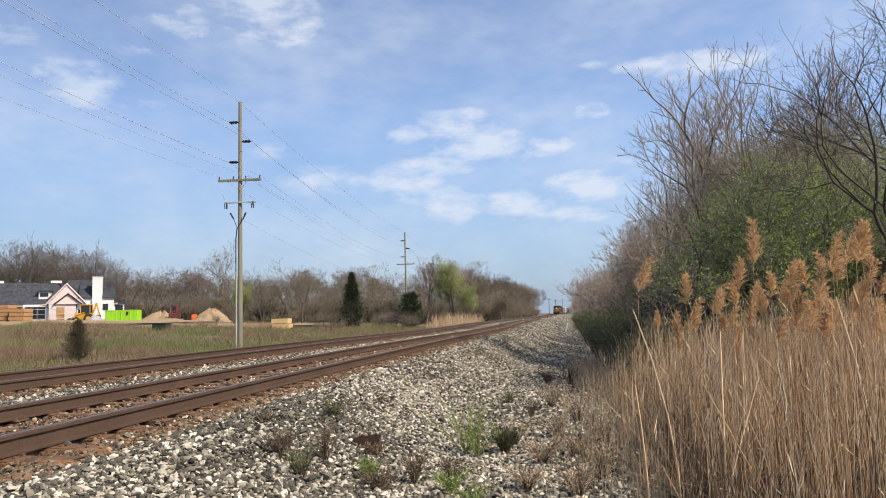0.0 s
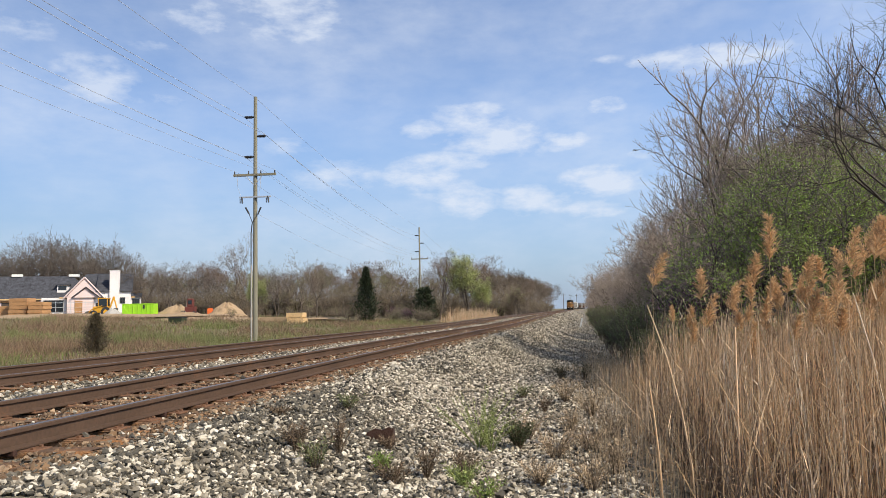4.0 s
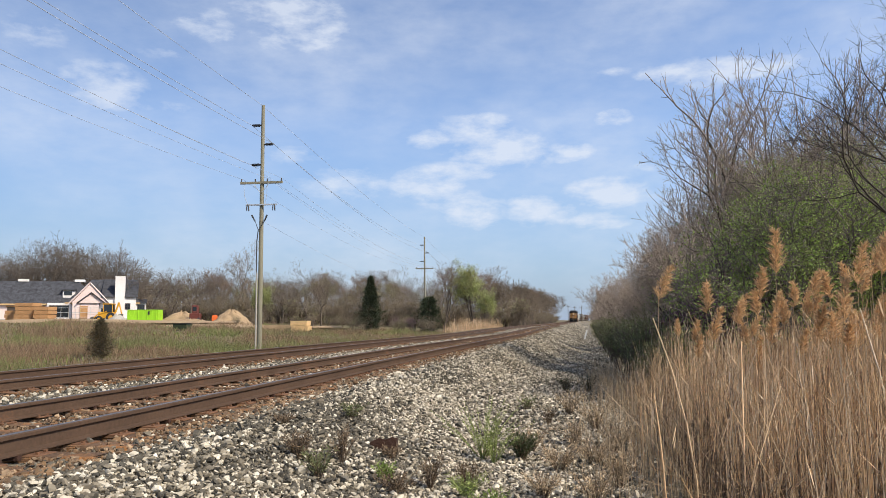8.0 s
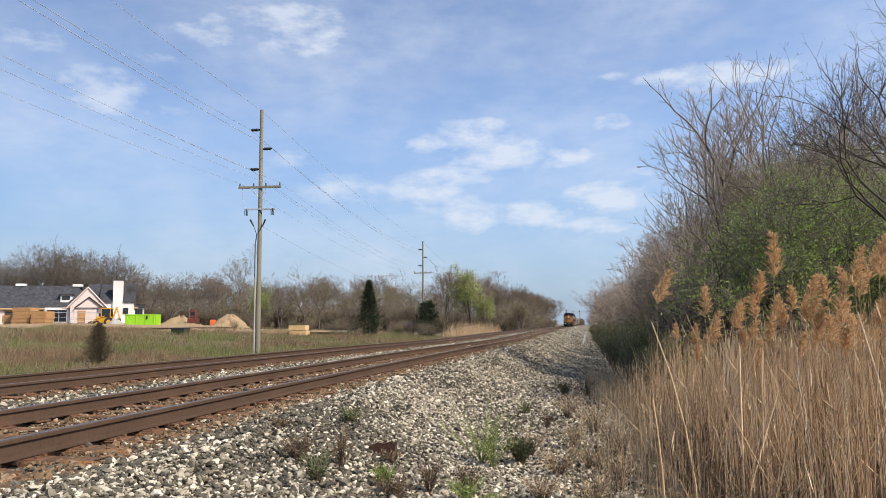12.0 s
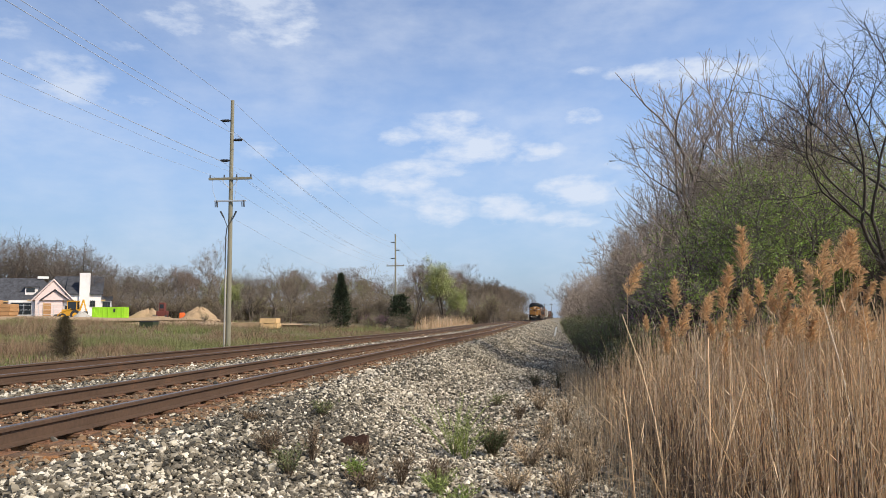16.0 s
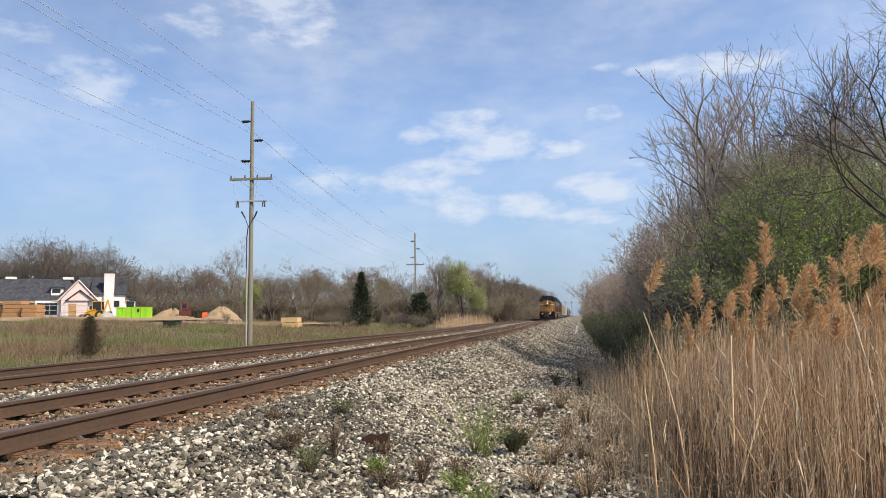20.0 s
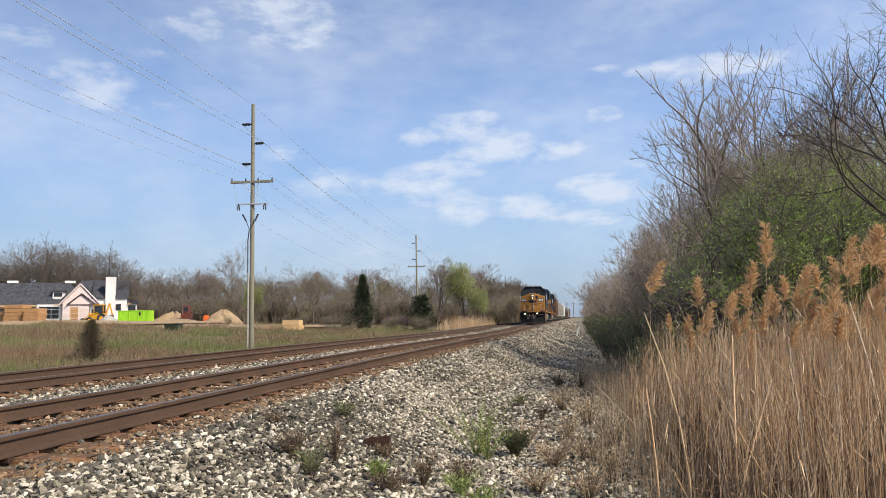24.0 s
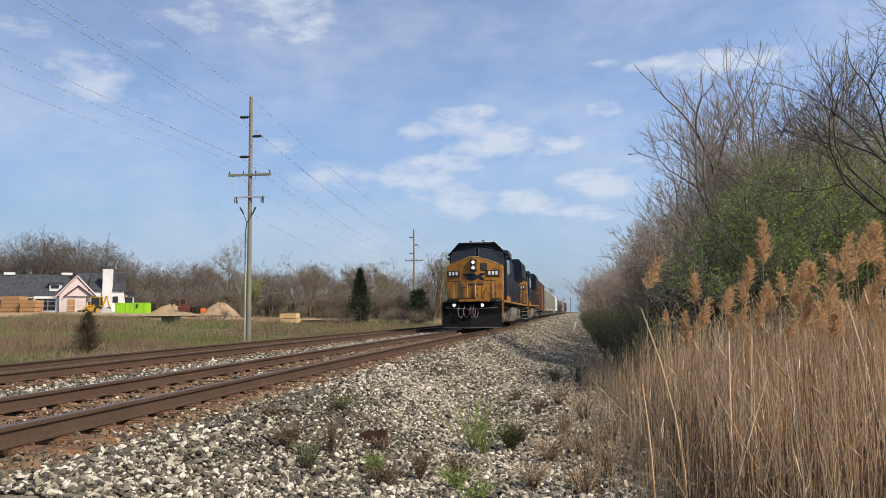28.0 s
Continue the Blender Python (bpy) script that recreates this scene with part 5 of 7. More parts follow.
    part("handbrake_rail", pipe([(0.86, 1.02, 2.2), (1.38, 0.7, 1.55)], 0.022), M["yellow"], t)
    # cab
    cab = [(-1.54, 1.50), (1.54, 1.50), (1.54, 3.74), (0.98, 4.22), (-0.98, 4.22), (-1.54, 3.74)]
    c = part("cab", prism(cab, "y", (2.82, 5.4)), M["blue"], t, "dark blue crew cab")
    roof = [(-1.62, 3.70), (-0.99, 4.28), (0.99, 4.28), (1.62, 3.70), (1.55, 3.70), (0.97, 4.21), (-0.97, 4.21), (-1.55, 3.70)]
    part("cab_roof", prism(roof, "y", (2.62, 5.5)), M["blue"], c)
    # the sun's highlight on the roof edge, drawn as a thin white line
    part("roof_edge", pipe([(-0.6, 2.63, 4.29), (0.0, 2.63, 4.29), (0.99, 2.63, 4.29), (1.35, 2.63, 3.97)], 0.014), M["white_paint"], c, "white line painting the sunlit glint on the roof edge")
    for s in (-1, 1):
        out = [(s * 0.08, 3.42), (s * 0.30, 3.40), (s * 1.42, 3.10), (s * 1.42, 3.74), (s * 1.34, 3.84), (s * 0.08, 4.04)]
        part("windshield", prism(out, "y", (2.775, 2.815)), M["glass_dark"], c, "dark windscreen pane")
        ring = [(u, 2.765, w) for u, w in out]
        part("window_seal", pipe(ring + ring[:1], 0.014), M["underframe"], c)
        part("wiper", pipe([(s * 0.5, 2.75, 3.3), (s * 0.8, 2.75, 3.68)], 0.012), M["dark"], c)
        part("side_window", box(min(s * 1.535, s * 1.56), max(s * 1.535, s * 1.56), 3.3, 4.6, 2.75, 3.5, 0.01), M["glass_dark"], c)
        part("side_band", box(min(s * 1.54, s * 1.555), max(s * 1.54, s * 1.555), 2.85, 5.35, 1.5, 1.72), M["yellow"], c)
        part("mirror", box(s * 1.64 - 0.06, s * 1.64 + 0.06, 3.1, 3.16, 2.8, 3.3, 0.01), M["galv"], c)
        part("awning", box(min(s * 1.54, s * 1.74), max(s * 1.54, s * 1.74), 3.2, 4.8, 3.56, 3.60), M["dark"], c)
    for x, y in ((-0.4, 3.4), (0.3, 3.2), (0.75, 3.9), (-0.8, 4.2)):
        part("roof_fitting", rod((x, y, 4.25), (x, y, 4.42), 0.09, 0.06, 10), M["dark"], c)
    part("horn", pipe([(0.2, 4.4, 4.3), (0.2, 4.4, 4.46), (0.2, 3.9, 4.48)], 0.035), M["galv"], c)
    for ob in (*t.children, *c.children):
        kind = ob.name.split(".")[0]
        if kind.startswith("nose") or kind in ("headlight_box", "emblem", "emblem_bar", "door_edge", "grab_iron", "number_board"):
            crease(ob, 2.0, 0.17)
            for d in ob.children:
                crease(d, 2.0, 0.17)
        elif kind in ("cab", "cab_roof", "roof_edge", "windshield", "window_seal", "wiper"):
            crease(ob, 3.0, 0.12)
    # hood
    part("engine_hood", box(-0.98, 0.98, 5.4, 16.6, 1.5, 4.05, 0.06), M["blue"], t, "dark blue engine hood")
    part("equipment_blower", box(-1.46, 1.46, 5.5, 8.0, 2.9, 4.1, 0.08), M["blue"], t)
    for s in (-1, 1):
        for k in range(9):
            y = 8.2 + k * 0.92
            part("hood_door", box(min(s * 0.98, s * 1.0), max(s * 0.98, s * 1.0), y, y + 0.84, 1.7, 3.6, 0.01), M["blue"], t)
        part("yellow_panel", box(min(s * 0.985, s * 1.006), max(s * 0.985, s * 1.006), 5.5, 8.1, 1.55, 2.85), M["yellow"], t)
    part("exhaust_stack", box(-0.4, 0.4, 11.2, 12.4, 4.03, 4.32, 0.04), M["dark"], t)
    rad = [(-1.0, 1.5), (1.0, 1.5), (1.0, 2.95), (1.5, 3.25), (1.5, 4.15), (1.3, 4.36), (-1.3, 4.36), (-1.5, 4.15), (-1.5, 3.25), (-1.0, 2.95)]
    r = part("radiator_hood", prism(rad, "y", (16.6, 21.3)), M["blue"], t, "flared dark blue radiator hood")
    for s in (-1, 1):
        for k in range(7):
            part("louvre", box(min(s * 1.5, s * 1.53), max(s * 1.5, s * 1.53), 16.9, 21.0, 3.32 + k * 0.11, 3.38 + k * 0.11), M["dark"], r)
    # fuel tank and trucks
    tank = [(-1.35, 0.75), (-1.2, 0.35), (1.2, 0.35), (1.35, 0.75), (1.35, 1.2), (-1.35, 1.2)]
    part("fuel_tank", prism(tank, "y", (8.4, 13.4)), M["truck_grey"], t)
    part("air_reservoir", rod((1.2, 13.6, 0.9), (1.2, 15.2, 0.9), 0.25, n=14), M["underframe"], t)
    truck(t, 2.6, 3, 0.52, 1.95, "truck_grey")
    truck(t, 14.6, 3, 0.52, 1.95, "truck_grey")
    # steps, handrails
    for s in (-1, 1):
        for y in (0.35, 21.2):
            for k in range(4):
                part("step", box(min(s * 1.15, s * 1.55), max(s * 1.15, s * 1.55), y, y + 0.4, 0.40 + k * 0.28, 0.44 + k * 0.28), M["galv"], t)
        part("step_guard", box(s * 1.55 - 0.02, s * 1.55 + 0.02, 0.3, 0.36, 0.35, 1.5), M["yellow"], t)
        part("corner_rail", pipe([(s * 1.56, 0.34, 0.6), (s * 1.62, 0.30, 1.6), (s * 1.56, 0.36, 2.1), (s * 1.36, 0.9, 2.7)], 0.02), M["yellow"], t, "yellow corner handrail")
        ys = [5.8 + k * 1.55 for k in range(11)]
        for y in ys:
            part("handrail_post", rod((s * 1.53, y, 1.5), (s * 1.53, y, 2.55), 0.02, n=6), M["dark"], t)
        part("handrail", rod((s * 1.53, 5.6, 2.55), (s * 1.53, 21.4, 2.55), 0.02, n=6), M["dark"], t)
    coupler(t, 21.6, 1)
    # the superstructure stands a little taller than drawn above
    for o in t.children_recursive:
        if o.data is WHEEL_BIG:
            continue
        for v in o.data.vertices:
            if v.co.z > 1.5:
                v.co.z = 1.5 + (v.co.z - 1.5) * 1.13
    return t


def car_ends(t, L, mat, top, r=0.43):
    truck(t, 1.3, 2, r, 1.75, "underframe")
    truck(t, L - 3.05, 2, r, 1.75, "underframe")
    coupler(t, 0.1, -1)
    coupler(t, L - 0.1, 1)
    for y in (0.25, L - 0.25):
        for x in (-1.25, 1.25):
            lad = part("ladder", pipe([(x - 0.2, y, 0.6), (x - 0.2, y, top)], 0.02), M[mat], t)
            for k in range(int((top - 0.7) / 0.4)):
                part("rung", rod((x - 0.2, y, 0.8 + 0.4 * k), (x + 0.2, y, 0.8 + 0.4 * k), 0.015, n=5), M[mat], lad)


def make_covered_hopper(mat, label):
    L = 16.6
    t = empty("covered_hopper")
    tagged(t, label, "freight car", "train vehicles")
    out = [(-1.35, 1.15), (1.35, 1.15), (1.52, 2.0), (1.58, 3.0), (1.45, 3.9), (1.1, 4.3), (-1.1, 4.3), (-1.45, 3.9), (-1.58, 3.0), (-1.52, 2.0)]
    part("body", prism(out, "y", (0.9, L - 0.9)), M[mat], t)
    for k in range(3):
        y = 2.9 + k * 3.9
        bm = prism([(y, 1.2), (y + 3.2, 1.2), (y + 2.0, 0.45), (y + 1.2, 0.45)], "x", (-1.1, 1.1))
        part("hopper_bay", bm, M[mat], t)
    for s in (-1, 1):
        part("side_sill", box(s * 1.5 - 0.06, s * 1.5 + 0.06, 0.2, L - 0.2, 1.0, 1.2, 0.01), M[mat], t)
        for k in range(8):
            y = 1.0 + k * (L - 2.0) / 7
            part("rib", box(s * 1.57 - 0.05, s * 1.57 + 0.05, y - 0.05, y + 0.05, 1.2, 3.7), M[mat], t)
    part("running_board", box(-0.5, 0.5, 0.4, L - 0.4, 4.36, 4.42), M["galv"], t)
    for k in range(8):
        y = 1.8 + k * 1.8
        part("hatch", rod((0, y, 4.28), (0, y, 4.48), 0.38, n=14), M[mat], t)
    part("end_frame", box(-1.5, 1.5, 0.1, 0.3, 1.0, 1.25, 0.02), M[mat], t)
    for s in (-1, 1):
        for y0, y1 in ((0.2, 1.6), (L - 0.2, L - 1.6)):
            part("end_strut", rod((s * 1.2, y0, 1.2), (s * 1.2, y1, 3.6), 0.06, n=6), M[mat], t)
    car_ends(t, L, mat, 4.2)
    return t, L


def make_boxcar(mat, label):
    L = 16.2
    t = empty("boxcar")
    tagged(t, label, "freight car", "train vehicles")
    out = [(-1.5, 1.05), (1.5, 1.05), (1.5, 4.25), (0.0, 4.5), (-1.5, 4.25)]
    part("body", prism(out, "y", (0.3, L - 0.3)), M[mat], t)
    for s in (-1, 1):
        for k in range(14):
            y = 0.8 + k * (L - 1.6) / 13
            part("side_post", box(s * 1.52 - 0.04, s * 1.52 + 0.04, y - 0.06, y + 0.06, 1.1, 4.2), M[mat], t)
        part("sliding_door", box(s * 1.54 - 0.03, s * 1.54 + 0.03, 6.6, 9.6, 1.2, 4.1, 0.01), M[mat], t)
    for k in range(6):
        part("end_corrugation", box(-1.4, 1.4, 0.24, 0.32, 1.4 + 0.46 * k, 1.6 + 0.46 * k, 0.03), M[mat], t)
    car_ends(t, L, mat, 4.1)
    return t, L


def make_tank_car(mat, label):
    L = 15.6
    t = empty("tank_car")
    tagged(t, label, "freight car", "train vehicles")
    bm = rod((0, 0.9, 2.55), (0, L - 0.9, 2.55), 1.42, n=28)
    bmesh.ops.bevel(bm, geom=[e for e in bm.edges if e.calc_face_angle(0) > 1.0], offset=0.35, segments=3, affect="EDGES")
    part("tank", bm, M[mat], t, smooth=True)
    part("manway", rod((0, L / 2, 3.9), (0, L / 2, 4.3), 0.45, n=14), M[mat], t)
    part("walkway", box(-0.9, 0.9, L / 2 - 1.2, L / 2 + 1.2, 3.98, 4.03), M["galv"], t)
    for s in (-1, 1):
        part("walkway_rail", pipe([(s * 0.95, L / 2 - 1.2, 4.7), (s * 0.95, L / 2 + 1.2, 4.7)], 0.025), M[mat], t)
        part("side_rail", rod((s * 1.45, 0.5, 1.9), (s * 1.45, L - 0.5, 1.9), 0.025, n=6), M[mat], t)
    part("stub_sill", box(-0.35, 0.35, 0.2, L - 0.2, 0.85, 1.25, 0.02), M["underframe"], t)
    for y in (2.3, L - 2.3):
        part("saddle", box(-1.2, 1.2, y - 0.4, y + 0.4, 1.05, 1.75, 0.02), M[mat], t)
    car_ends(t, L, mat, 1.9)
    return t, L


def make_gondola(mat, label):
    L = 16.0
    t = empty("gondola")
    tagged(t, label, "freight car", "train vehicles")
    part("floor", box(-1.45, 1.45, 0.3, L - 0.3, 1.05, 1.2), M[mat], t)
    for s in (-1, 1):
        part("side", box(s * 1.48 - 0.04, s * 1.48 + 0.04, 0.3, L - 0.3, 1.0, 2.75), M[mat], t)
        for k in range(12):
            y = 0.5 + k * (L - 1.0) / 11
            part("side_post", box(s * 1.54 - 0.04, s * 1.54 + 0.04, y - 0.06, y + 0.06, 1.0, 2.7), M[mat], t)
        part("top_chord", box(s * 1.5 - 0.07, s * 1.5 + 0.07, 0.3, L - 0.3, 2.7, 2.82), M[mat], t)
    for y in (0.32, L - 0.32):
        part("end", box(-1.45, 1.45, y - 0.04, y + 0.04, 1.0, 2.75), M[mat], t)
    car_ends(t, L, mat, 2.6)
    return t, L


def make_train():
    """The vehicles in order, each with its distance behind the train's front."""
    first = make_locomotive()
    lead_wheels = list(WHEELSETS)
    second = copy_thing(first, pose(0, 0, 0))
    tagged(second, "yellow and dark blue diesel locomotive coupled second")
    order = [(first, 0.0), (second, 22.4)]
    for o in second.children:
        if o.name.startswith(("lens", "headlight")) and not o.name.startswith("headlight_box"):
            o.data = o.data.copy()
            o.data.materials[0] = M["glass_dark"]
        for q in o.children:
            if q.name.startswith("lens"):
                q.data = q.data.copy()
                q.data.materials[0] = M["glass_dark"]
    kinds = {"b": make_boxcar("brown_car", "rust brown boxcar with ribbed sides"), "g": make_covered_hopper("grey_car", "light grey covered hopper car, stained along the sill"),
             "w": make_covered_hopper("pale_car", "white covered hopper car with rounded sides"), "t": make_tank_car("black_car", "black tank car with a top walkway"),
             "o": make_gondola("brown_car", "rusty brown open gondola car")}
    used, back = set(), 22.4 * 2
    for k in "bgggwttotgtotbtt":
        c, L = kinds[k]
        if k in used:
            c = copy_thing(c, pose(0, 0, 0))
        used.add(k)
        order.append((c, back))
        back += L + 0.9
    return order, lead_wheels


TRAIN, LEAD_WHEELS = make_train()


# ---- reeds, grass and weeds ----
def stalk(t, rng, x, y, h, r, lean=0.06, z=None):
    """One dry stem, slightly bent; returns its tip and last direction."""
    z = ground_at(x, y) - 0.03 if z is None else z
    a = rng.uniform(0, 2 * math.pi)
    k = rng.random() ** 2 * lean * 2.2
    dx, dy = math.cos(a) * k * h, math.sin(a) * k * h
    p = [Vector((x + dx * u * u, y + dy * u * u, z + h * u)) for u in (0, 0.35, 0.7, 1.0)]
    t.add(p, [r, r * 0.9, r * 0.7, r * 0.45], 3)
    return p[-1], (p[-1] - p[-2]).normalized()


def plume_mesh(rng, size):
    """A slender feathery seed head, its strands swept to one side."""
    t = Tubes()
    spine = [Vector((0.22 * u * u * size, 0, u * size)) for u in np.linspace(0, 1, 6)]
    t.add(spine, [0.004] * 6, 3)
    for i in range(135):
        u = rng.random() ** 0.85
        k = min(int(u * 5), 4)
        p = spine[k].lerp(spine[k + 1], u * 5 - k)
        a = rng.gauss(0.0, 2.2)
        l = size * (0.42 - 0.22 * u) * rng.uniform(0.6, 1.25)
        d = Vector((math.cos(a) * 0.55, math.sin(a) * 0.5, rng.uniform(0.4, 1.0))).normalized()
        m_ = p + d * l * 0.6
        e = m_ + (d + Vector((0.5, 0, -0.55))).normalized() * l * 0.5
        w = rnd_dir(rng) * 0.010
        t.blade(p, m_, w)
        t.blade(m_ - d * 0.02, e, w * 1.2)
        for _ in range(4):
            q = p.lerp(m_, rng.uniform(0.3, 1.0))
            t.blade(q, q + (d + rnd_dir(rng) * 0.6 + Vector((0.3, 0, 0))).normalized() * l * 0.32, rnd_dir(rng) * 0.007)
    return t.mesh("plume", M["plume"], False)


def make_reeds():
    rng = random.Random(5)
    plumes = [plume_mesh(rng, s) for s in (0.24, 0.28, 0.33, 0.38)]
    # tall reeds with seed heads, each one by itself
    for i in range(26):
        y = rng.uniform(7.6, 11.0)
        x = (0.19 + 0.25 * rng.random() ** 0.75) * y
        if x < 1.05:
            continue
        h = rng.uniform(1.2, 1.75) + 0.16 * min(2.2, x - 1.0)
        put_reed(rng, plumes, x, y, h)
    for x, y, h in [(0.82, 8.3, 1.96), (1.05, 8.8, 1.60), (1.25, 9.2, 1.57), (1.45, 9.0, 1.60), (1.40, 8.0, 1.93), (1.58, 8.6, 1.85), (1.64, 8.2, 1.86), (1.81, 8.4, 1.95), (1.86, 7.6, 2.34), (1.98, 8.4, 2.14), (1.70, 7.4, 1.68),
                    (2.24, 8.8, 1.86), (2.13, 8.0, 2.05), (1.89, 7.0, 1.59), (2.27, 7.8, 2.18), (2.65, 8.8, 2.20), (2.19, 7.2, 1.75), (2.47, 7.6, 2.28), (2.74, 8.6, 2.19), (2.70, 7.9, 2.29), (2.43, 7.2, 1.92), (2.60, 7.2, 2.34),
                    (2.52, 6.8, 2.33), (2.89, 7.6, 2.35), (2.72, 7.0, 2.35), (2.99, 7.8, 2.14), (2.59, 9.2, 1.97), (1.96, 9.4, 1.62), (1.20, 8.0, 1.41), (3.12, 9.0, 2.26), (2.20, 6.8, 1.66), (2.28, 9.3, 2.01), (2.46, 6.6, 1.71)]:
        put_reed(rng, plumes, x, y, h)
    # the second set is stems coloured dark, so gaps look shaded
    fresh, dark_growth, leaf = Tubes(), Tubes(), Tubes()
    n = 0
    while n < 8600:
        y = 4.5 + 12.5 * rng.random() ** 1.2
        x = 0.5 + 4.9 * rng.random() ** 1.3
        if x > 0.5 * y + 0.5:
            continue
        edge = min(1.0, max(0.0, (x - 0.62 - 0.25 * max(0, 7.5 - y) / 2.5) / 1.0))
        if rng.random() > 0.05 + 0.95 * edge:
            continue
        n += 1
        h = rng.uniform(0.75, 1.6) * (0.4 + 0.6 * edge) + 0.16 * min(2.4, max(0, x - 1.0)) + (0.3 if rng.random() < 0.10 else 0)
        t = dark_growth if rng.random() < 0.16 else fresh
        tip, d = stalk(t, rng, x, y, h * (0.85 if t is dark_growth else 1.0), rng.uniform(0.0022, 0.0054), 0.13)
        for _ in range(rng.choice((0, 0, 1, 1, 2))):
            u = rng.uniform(0.25, 0.95)
            p = Vector((x, y, ground_at(x, y))).lerp(tip, u)
            q = p + (rnd_dir(rng) * 0.6 + Vector((0, 0, 0.8))).normalized() * rng.uniform(0.08, 0.26)
            leaf.blade(p, q, rnd_dir(rng) * rng.uniform(0.005, 0.012))
    # short stems that fill the foot of the bed, coloured dark as its shade
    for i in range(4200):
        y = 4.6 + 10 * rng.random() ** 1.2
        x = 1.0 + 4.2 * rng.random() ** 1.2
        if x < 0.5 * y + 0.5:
            stalk(dark_growth, rng, x, y, rng.uniform(0.25, 0.85), rng.uniform(0.003, 0.006), 0.25)
    tagged(new("reed_bed", fresh.mesh("reed_bed", M["straw"])), "dense bed of dry tan reed stems", "reeds", kind="stuff")
    tagged(new("old_reed_bed", dark_growth.mesh("old_reed_bed", M["straw_shade"])), "stems coloured dark for the shade deep in the reed bed", "reeds", kind="stuff")
    tagged(new("reed_leaves", leaf.mesh("reed_leaves", M["straw"], False)), "dry curled reed leaves among the stems", "reeds", kind="stuff")
    # broken stems lying across
    t = Tubes()
    for i in range(46):
        y = rng.uniform(5.2, 9.5)
        x = max(0.95, rng.uniform(0.12, 0.42) * y)
        a, k, l = rng.uniform(0, 6.28), rng.uniform(0.15, 0.9), rng.uniform(0.8, 1.7)
        p = Vector((x, y, ground_at(x, y)))
        d = Vector((math.cos(a) * k, math.sin(a) * k, 1)).normalized() * l
        t.add([p, p + d * 0.5, p + d + Vector((0, 0, -0.08 * k * l))], [0.0062, 0.0055, 0.003], 4)
    for i in range(150):
        y = rng.uniform(4.6, 12)
        x = rng.uniform(1.0, 0.4 * y)
        z = ground_at(x, y) + rng.uniform(0.02, 0.5)
        a = rng.uniform(0, 6.28)
        l = rng.uniform(0.3, 0.9)
        p = Vector((x, y, z))
        t.add([p, p + Vector((math.cos(a) * l, math.sin(a) * l, rng.uniform(-0.1, 0.45) * l))], [0.004, 0.003], 3)
    # a few tall bare canes in front of the bed
    for x, y, h, dx, dy in ((1.19, 6.0, 1.62, 0.04, 0.1), (0.92, 6.4, 1.75, -0.30, 0.2), (2.35, 6.1, 2.0, -0.22, 0.1), (2.75, 6.4, 2.1, 0.05, 0.2), (0.62, 6.0, 1.1, -0.06, 0.1), (1.7, 5.8, 1.5, -0.15, 0.0)):
        p = Vector((x, y, ground_at(x, y) - 0.03))
        t.add([p + Vector((dx * u * u, dy * u * u, h * u)) for u in (0, 0.25, 0.5, 0.75, 1.0)], [0.0085, 0.008, 0.0072, 0.006, 0.0042], 5)
    tagged(new("broken_stems", t.mesh("broken_stems", M["straw"])), "fallen broken reed stems leaning across the bed", "reeds", kind="stuff")
    # thinner grey grass where the reeds meet the stones
    t = Tubes()
    for i in range(1700):
        y = 6.2 + 20 * rng.random() ** 1.2
        x = rng.gauss(0.6, 0.34) + 0.006 * y
        if x < -0.2 - 0.004 * y:
            continue
        stalk(t, rng, x, y, rng.uniform(0.12, 0.85), rng.uniform(0.0016, 0.003), 0.22)
    tagged(new("dry_grass", t.mesh("dry_grass", M["straw_grey"])), "thin grey dry grass at the edge of the stones", "grass", kind="stuff")


def put_reed(rng, plumes, x, y, h):
    t = Tubes()
    z0 = ground_at(x, y)
    tip, d = stalk(t, rng, 0, 0, h, 0.0052, 0.04, z=-0.03)
    r = empty("reed", pose(x, y, z0))
    tagged(r, "tall dry reed with a feathery orange brown plume", "reed", "plumed reeds")
    part("stem", t.mesh("stem", M["straw"]), None, r)
    for _ in range(1):
        p = part("plume", rng.choice(plumes), None, r, "nodding feathery plume")
        s = rng.uniform(0.8, 1.15)
        p.matrix_basis = Matrix.Translation(tip - d * 0.04) @ Euler((rng.uniform(-0.15, 0.15), rng.uniform(-0.1, 0.25), rng.gauss(0.0, 1.0))).to_matrix().to_4x4() @ Matrix.Scale(s, 4)
    for _ in range(3):
        lf = Tubes()
        p = tip * rng.uniform(0.3, 0.85)
        a = rng.uniform(0, 6.28)
        lf.blade(p, p + Vector((math.cos(a) * 0.16, math.sin(a) * 0.16, 0.2)), Vector((-math.sin(a), math.cos(a), 0)) * 0.014)
        part("leaf_blade", lf.mesh("leaf_blade", M["straw"], False), None, r)
    return r


make_reeds()


